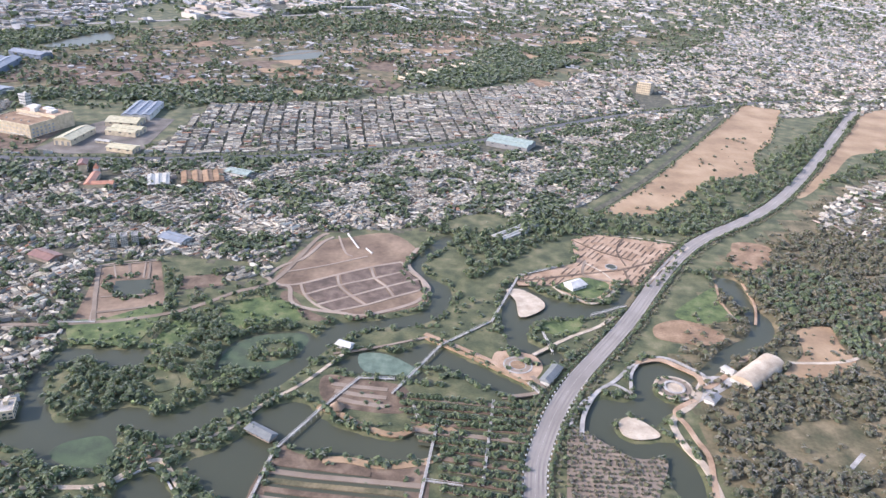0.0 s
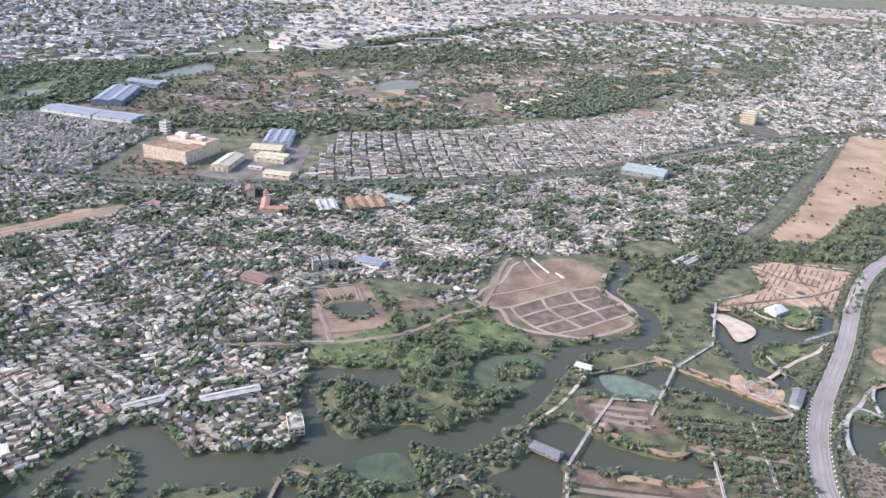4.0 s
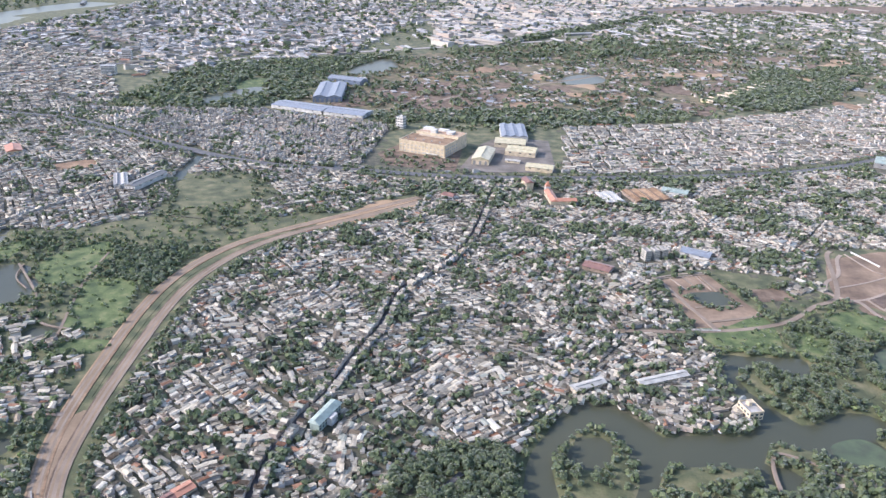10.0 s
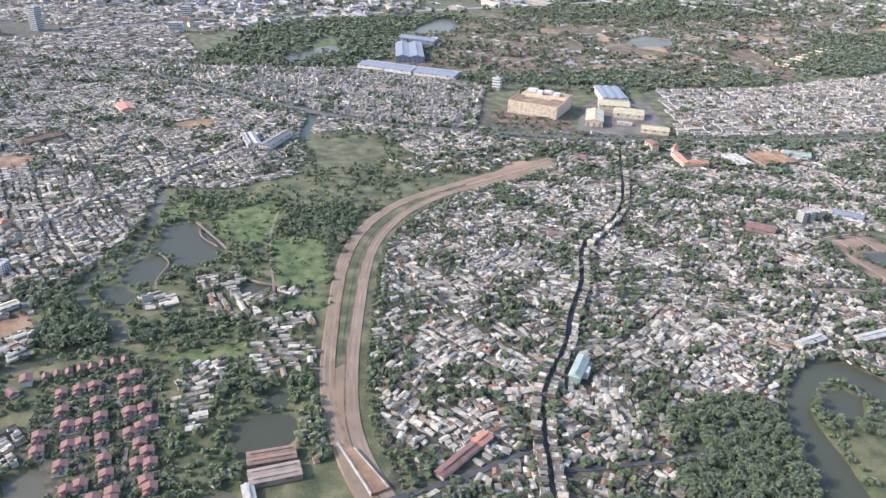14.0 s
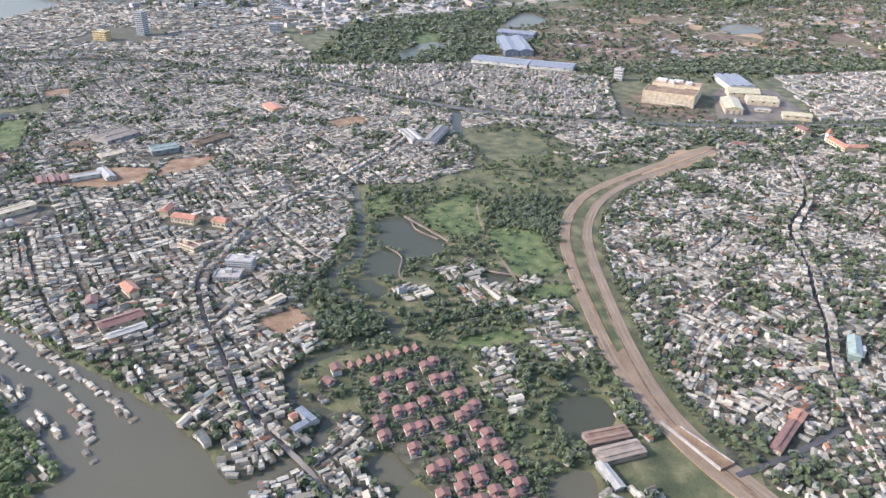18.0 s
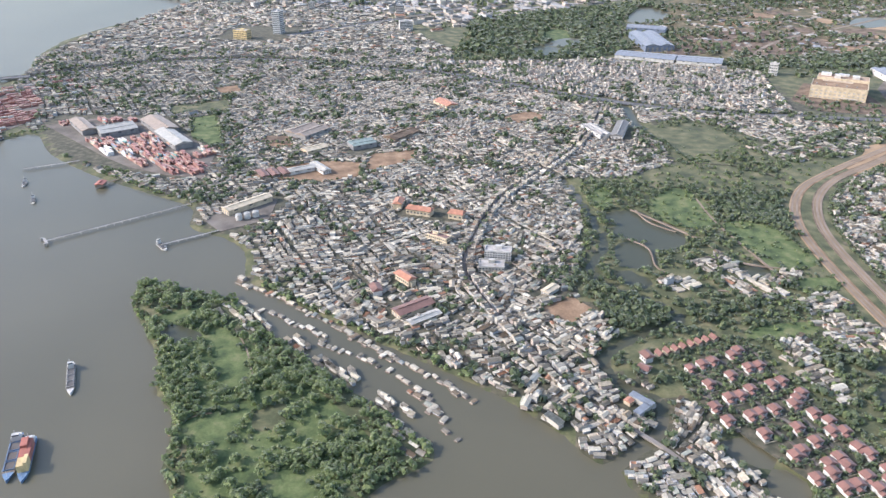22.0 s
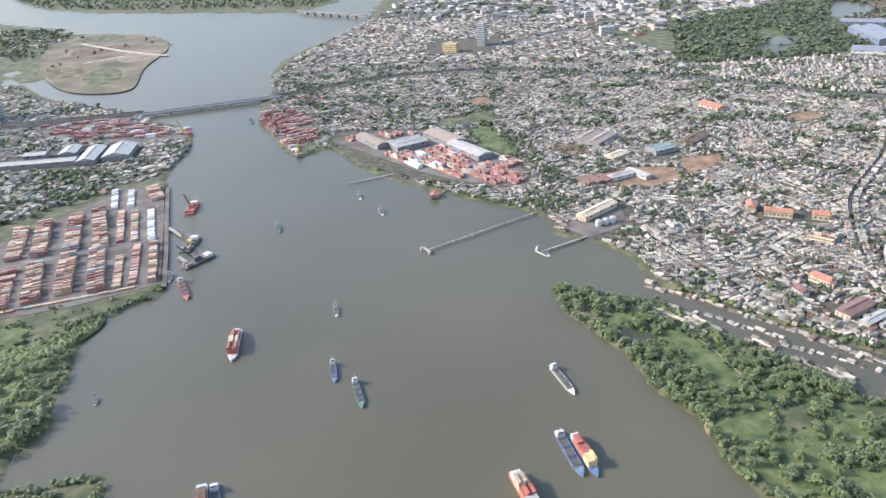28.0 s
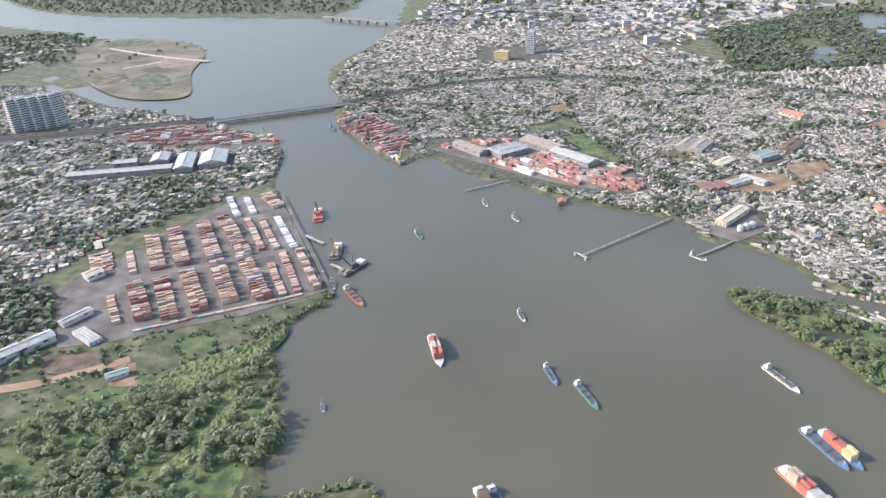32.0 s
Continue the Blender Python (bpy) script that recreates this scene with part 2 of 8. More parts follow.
M["shipblue"] = plain("blue_hull_paint", (0.09, 0.165, 0.27), 0.5)
M["shipgreen"] = plain("green_hull_paint", (0.08, 0.19, 0.165), 0.5)
M["hold"] = plain("dark_hold", (0.07, 0.065, 0.06), 0.8)
M["paleyellow"] = plain("pale_yellow_sheet_metal", (0.42, 0.375, 0.235), 0.55)
M["slate"] = plain("dark_grey_roofing", (0.13, 0.14, 0.138), 0.7)
M["bluegrey"] = plain("dull_blue_grey_sheet_metal", (0.165, 0.188, 0.218), 0.6)
M["timber"] = plain("weathered_timber", (0.21, 0.16, 0.12), 0.85)

water = bpy.data.materials.new("river_water")
water.use_nodes = True
wb = water.node_tree.nodes["Principled BSDF"]
wg, wn1, wn2 = (water.node_tree.nodes.new(k) for k in ("ShaderNodeNewGeometry", "ShaderNodeTexNoise", "ShaderNodeTexNoise"))
wr, wbump = water.node_tree.nodes.new("ShaderNodeValToRGB"), water.node_tree.nodes.new("ShaderNodeBump")
wl = water.node_tree.links
wl.new(wg.outputs["Position"], wn1.inputs["Vector"])
wl.new(wg.outputs["Position"], wn2.inputs["Vector"])
wn1.inputs["Scale"].default_value, wn1.inputs["Detail"].default_value = 0.006, 5
wn2.inputs["Scale"].default_value, wn2.inputs["Detail"].default_value = 0.9, 4
wr.color_ramp.elements[0].position, wr.color_ramp.elements[1].position = 0.35, 0.7
wr.color_ramp.elements[0].color, wr.color_ramp.elements[1].color = (0.092, 0.086, 0.055, 1), (0.114, 0.105, 0.068, 1)
wl.new(wn1.outputs["Fac"], wr.inputs["Fac"])
wl.new(wr.outputs["Color"], wb.inputs["Base Color"])
wbump.inputs["Strength"].default_value, wbump.inputs["Distance"].default_value = 0.25, 0.15
wl.new(wn2.outputs["Fac"], wbump.inputs["Height"])
wl.new(wbump.outputs[0], wb.inputs["Normal"])
wb.inputs["Roughness"].default_value, wb.inputs["Specular IOR Level"].default_value = 0.3, 0.35
M["water"] = water

creek = water.copy()
creek.name = "creek_water"
for n in creek.node_tree.nodes:
    if n.type == "VALTORGB":
        n.color_ramp.elements[0].color, n.color_ramp.elements[1].color = (0.058, 0.062, 0.040, 1), (0.076, 0.078, 0.050, 1)
creek.node_tree.nodes["Principled BSDF"].inputs["Specular IOR Level"].default_value = 0.2
M["creek"] = creek

# ---- plan: outlines in metres ----
LAND = 1.5
rng = np.random.default_rng(7)


def smooth(pts, closed=True, n=6):
    """A rounded line through a few plan points."""
    p = np.array(pts, float)
    m = len(p)
    out = []
    for i in range(m if closed else m - 1):
        a, b, c, d = (p[(i + k) % m] if closed else p[min(max(i + k, 0), m - 1)] for k in (-1, 0, 1, 2))
        for s in np.arange(n) / n:
            out.append(0.5 * (2 * b + (c - a) * s + (2 * a - 5 * b + 4 * c - d) * s * s + (3 * b - a - 3 * c + d) * s ** 3))
    if not closed:
        out.append(p[-1])
    return np.array(out)


def inside(q, poly):
    x, y = q[:, 0], q[:, 1]
    r = np.zeros(len(q), bool)
    for (x0, y0), (x1, y1) in zip(poly, np.roll(poly, -1, 0)):
        if y0 != y1:
            r ^= ((y0 > y) != (y1 > y)) & (x < (x1 - x0) * (y - y0) / (y1 - y0) + x0)
    return r


def line_dist(q, line, closed=False):
    d = np.full(len(q), 1e9)
    ends = np.roll(line, -1, 0) if closed else line[1:]
    for a, b in zip(line, ends):
        v = b - a
        s = np.clip(((q - a) @ v) / max(v @ v, 1e-9), 0, 1)
        d = np.minimum(d, ((q - a - s[:, None] * v) ** 2).sum(1))
    return np.sqrt(d)


def signed(q, poly):
    lo, hi = poly.min(0) - 12, poly.max(0) + 12
    near = np.all((q > lo) & (q < hi), 1)
    out = np.full(len(q), 12.0)
    if near.any():
        d = line_dist(q[near], poly, True)
        out[near] = np.where(inside(q[near], poly), -d, d)
    return out


RIVER = smooth([(-1794, 1851), (-1690, 1560), (-1660, 1380), (-1669, 1043), (-1628, 859), (-1580, 755), (-1545, 672), (-1479, 578), (-1416, 508),
                (-1385, 535), (-1328, 480), (-1245, 430), (-1165, 396), (-1122, 375), (-1106, 340), (-1070, 326), (-1045, 305), (-1026, 266),
                (-985, 243), (-937, 217), (-890, 194), (-844, 170), (-822, 154), (-808, 144), (-797, 131), (-785, 124), (-776, 112), (-740, 40), (-720, -300),
                (-1240, -400), (-1262, -200), (-1282, -40), (-1290, -3), (-1296, 20), (-1309, 28), (-1333, 14), (-1354, 8), (-1361, 24), (-1366, 38), (-1361, 52), (-1374, 74), (-1391, 112), (-1406, 140), (-1409, 165), (-1398, 188),
                (-1392, 215), (-1450, 305), (-1513, 408), (-1535, 440), (-1570, 545), (-1625, 612), (-1724, 662), (-1808, 742), (-1934, 742),
                (-2134, 875), (-2215, 930), (-2190, 950), (-2080, 880)], True, 4)
RIVER_FAR = smooth([(-1794, 1851), (-1720, 2250), (-1850, 2250), (-1883, 1868), (-1832, 1680), (-1850, 1550), (-2149, 1600), (-2560, 1670),
                    (-2950, 1850), (-3700, 2400), (-3700, 1950), (-2849, 1568), (-2480, 1400), (-2339, 1318), (-2152, 1295), (-1996, 1160),
                    (-1917, 962), (-1836, 810), (-1895, 770), (-1978, 797), (-2080, 885), (-1900, 740), (-1724, 680), (-1580, 755), (-1640, 900), (-1669, 1043), (-1650, 1400)], True, 4)
TRIBUTARY = smooth([(2, 590), (-8, 570), (-19, 546), (-26, 526), (-26, 511), (-20, 498), (-10, 483), (-6, 471), (-9, 457), (-22, 447), (-45, 437), (-70, 431), (-80, 413), (-90, 384), (-104, 365),
                    (-122, 348), (-136, 331), (-152, 322), (-163, 329), (-176, 328), (-195, 315), (-204, 312), (-213, 323), (-221, 333), (-228, 350), (-227, 364), (-213, 372), (-200, 366), (-185, 363), (-179, 385),
                    (-194, 385), (-220, 383), (-233, 383), (-236, 362), (-237, 343), (-231, 332), (-228, 313), (-238, 297), (-266, 293), (-283, 288), (-291, 296), (-301, 306), (-318, 312), (-330, 303), (-342, 295), (-347, 282),
                    (-357, 258), (-360, 215), (-365, 100), (-370, -200), (-290, -200), (-300, 150), (-297, 229), (-292, 246), (-285, 263), (-269, 266), (-255, 269), (-237, 270), (-230, 285), (-223, 293), (-208, 290), (-197, 283),
                    (-183, 278), (-169, 278), (-161, 285), (-165, 299), (-166, 309), (-147, 305), (-134, 307), (-116, 326), (-100, 345), (-84, 372), (-70, 400), (-55, 420), (-37, 430), (-22, 431), (-7, 440), (4, 456), (9, 480), (4, 496), (-6, 504), (-16, 520), (-13, 537), (0, 562), (10, 584)], True, 4)
WATERS = [RIVER, RIVER_FAR, TRIBUTARY] + [smooth(p, True, 4) for p in (
    [(-9, 413), (2, 408), (30, 388), (58, 366), (53, 354), (26, 372), (-6, 388), (-22, 374), (-30, 380), (-28, 392)],
    [(-62, 383), (-55, 394), (-41, 400), (-26, 395), (-8, 379), (0, 369), (-26, 371), (-45, 374), (-59, 376)],
    [(-101, 322), (-96, 332), (-91, 338), (-78, 343), (-67, 335), (-56, 324), (-37, 317), (-20, 313), (-11, 320), (2, 324), (8, 319), (6, 307), (-3, 302), (-24, 297), (-43, 301), (-54, 300), (-70, 303), (-82, 308)],
    [(-130, 290), (-124, 291), (-114, 296), (-99, 312), (-85, 305), (-85, 283), (-88, 262), (-95, 262), (-108, 270), (-122, 281)],
    [(-150, 255), (-151, 268), (-140, 279), (-130, 272), (-123, 263), (-119, 255), (-118, 245), (-146, 242)],
    [(-239, 266), (-226, 273), (-217, 266), (-224, 254), (-238, 252)],
    [(-135, 394), (-122, 411), (-93, 419), (-83, 409), (-88, 384), (-103, 370), (-122, 369), (-136, 370)],
    [(46, 470), (52, 500), (60, 508), (75, 491), (94, 480), (120, 478), (137, 490), (140, 512), (148, 500), (140, 478), (112, 460), (72, 452), (64, 440), (62, 420), (84, 408), (76, 396), (58, 400), (46, 425)],
    [(128, 398), (150, 408), (166, 396), (162, 376), (143, 354), (136, 350), (128, 331), (138, 322), (143, 296), (136, 270), (126, 290), (127, 312), (112, 308), (92, 316), (84, 336), (98, 362), (120, 362)],
    [(222, 535), (240, 530), (238, 490), (244, 468), (234, 442), (196, 412), (176, 392), (172, 400), (196, 428), (222, 450), (228, 480), (222, 510)],
    [(-779, 420), (-752, 426), (-742, 402), (-774, 397)],
    [(-777, 391), (-736, 407), (-721, 385), (-728, 361), (-743, 355), (-755, 368), (-770, 375)], [(-773, 364), (-750, 360), (-747, 330), (-772, 329)], [(-776, 322), (-760, 317), (-751, 308), (-757, 298), (-775, 308)],
    [(-643, 203), (-618, 212), (-613, 190), (-634, 178)], [(-644, 150), (-627, 156), (-626, 134), (-644, 133)], [(-715, 130), (-707, 137), (-697, 129), (-700, 114), (-713, 113)], [(-637, 225), (-628, 232), (-623, 220), (-630, 213)],
    [(-733, 151), (-719, 157), (-708, 159), (-707, 144), (-713, 135), (-729, 142)],
    [(-691, 336), (-670, 351), (-665, 333), (-686, 324)], [(-242, 470), (-218, 476), (-212, 453), (-228, 452)])]
ISLES = [smooth(p, True, 4) for p in (
    [(-1098, 250), (-1083, 256), (-1045, 244), (-1026, 243), (-995, 212), (-961, 189), (-938, 172), (-907, 151), (-886, 135), (-868, 121), (-876, 108), (-893, 91),
     (-905, 40), (-930, -80), (-960, -80), (-978, 60), (-995, 90), (-999, 105), (-1010, 128), (-1028, 145), (-1042, 172), (-1066, 200), (-1088, 224)],
    [(-345, 255), (-340, 269), (-331, 284), (-319, 291), (-311, 286), (-305, 274), (-301, 261), (-302, 244), (-309, 227), (-318, 190), (-335, 190), (-340, 225)],
    [(-115, 401), (-97, 405), (-88, 394), (-97, 384), (-119, 381)],
    [(104, 340), (116, 348), (130, 335), (130, 327), (115, 323), (105, 328)], [(135, 378), (148, 391), (161, 382), (160, 369), (146, 361), (136, 367)])]
CANAL = smooth([(-815, 485), (-808, 465), (-793, 413), (-784, 370), (-786, 345), (-793, 319), (-780, 298), (-750, 279), (-738, 262), (-756, 246), (-774, 231), (-786, 214),
                (-785, 201), (-778, 187), (-766, 183), (-758, 177), (-759, 161), (-763, 148), (-772, 139), (-786, 122)], False, 5)
BROOK = smooth([(-775, 770), (-750, 735), (-737, 654), (-694, 632), (-660, 640), (-655, 600)], False, 5)


def wetness(q):
    """Metres from the water's edge: negative in water."""
    w = np.full(len(q), 12.0)
    for poly in WATERS:
        w = np.minimum(w, signed(q, poly))
    for poly in ISLES:
        w = np.maximum(w, -signed(q, poly))
    for line, half in ((CANAL, 3.4), (BROOK, 5.0)):
        near = np.all((q > line.min(0) - 20) & (q < line.max(0) + 20), 1)
        w[near] = np.minimum(w[near], line_dist(q[near], line) - half)
    inner = signed(q, smooth([(-337, 263), (-332, 276), (-326, 281), (-317, 282), (-313, 273), (-316, 259), (-326, 254), (-333, 256)], True, 3))
    return np.minimum(w, inner)


# roads: plan line, width, material
HIGHWAY_W = smooth([(-2600, 420), (-2200, 500), (-1985, 557), (-1850, 600), (-1722, 655)], False)
HIGHWAY = smooth([(-1556, 749), (-1423, 862), (-1250, 905), (-1088, 872), (-972, 853), (-806, 768), (-669, 719), (-541, 717), (-449, 717), (-300, 742), (-99, 800),
                  (38, 874), (245, 1040), (553, 1196), (720, 1225), (1500, 1600)], False)
AVENUE = smooth([(640, 1160), (364, 744), (219, 592), (133, 450), (84, 372), (61, 318), (53, 277), (50, 180), (60, -200)], False)
LANE = smooth([(-400, 700), (-404, 673), (-414, 550), (-426, 500), (-456, 438), (-461, 380), (-471, 330), (-475, 300), (-488, 252), (-489, 213), (-486, 180), (-480, 60)], False)
DIRT_W = smooth([(-476, 640), (-523, 592), (-580, 532), (-613, 487), (-630, 430), (-630, 370), (-618, 292), (-607, 240), (-592, 200), (-569, 160), (-520, 100)], False)
DIRT_E = smooth([(-474, 628), (-520, 577), (-572, 524), (-600, 478), (-613, 428), (-614, 381), (-605, 305), (-596, 250), (-583, 202), (-558, 160), (-510, 100)], False)
STREET_W = smooth([(-775, 735), (-784, 670), (-798, 606), (-817, 545), (-845, 485), (-864, 443), (-873, 411), (-879, 368), (-882, 311), (-866, 270), (-832, 220), (-808, 184), (-788, 163), (-771, 150), (-759, 140), (-744, 124)], False)
STREET_C = smooth([(-486, 190), (-450, 200), (-410, 215), (-390, 240)], False)
STREET_R = smooth([(-560, 160), (-530, 178), (-500, 200), (-486, 212)], False)
LOT_ROAD = smooth([(-300, 400), (-228, 412), (-180, 432), (-150, 462), (-125, 486), (-108, 560), (-100, 575)], False)
RAIL_ROAD = smooth([(144, 662), (216, 762), (340, 964), (452, 1158)], False)
PORT_ROAD = smooth([(-1800, 20), (-1640, 50), (-1568, 69), (-1528, 90), (-1500, 112)], False)
ROADS = [("highway", HIGHWAY, 12, "asphalt"), ("highway", HIGHWAY_W, 12, "asphalt"), ("avenue", AVENUE, 11.5, "paleroad"), ("lane", LANE, 2.8, "asphalt"), ("dirt_road", DIRT_W, 8.4, "dirt"), ("dirt_road", DIRT_E, 7.8, "pale"),
         ("street", STREET_W, 2.4, "wornroad"), ("street", STREET_C, 3, "asphalt"), ("street", STREET_R, 3.4, "asphalt"), ("lot_road", LOT_ROAD, 3.8, "pale"), ("field_road", RAIL_ROAD, 6, "soil"),
         ("port_road", PORT_ROAD, 9, "bare")]
ROADS += [("far_road", smooth(p, False), w, m) for p, w, m in (([(-1640, 1500), (-1100, 1900), (-300, 2500), (700, 3300)], 22, "asphalt"), ([(-1000, 1350), (-500, 1720), (200, 2250), (900, 2800)], 16, "paleroad"),
          ([(-1300, 1080), (-1050, 1400), (-800, 1900), (-500, 2700)], 16, "asphalt"), ([(-600, 2450), (-200, 1950), (250, 1500)], 14, "paleroad"), ([(-560, 1000), (-480, 1150), (-300, 1330), (-100, 1560)], 7, "pale"))]

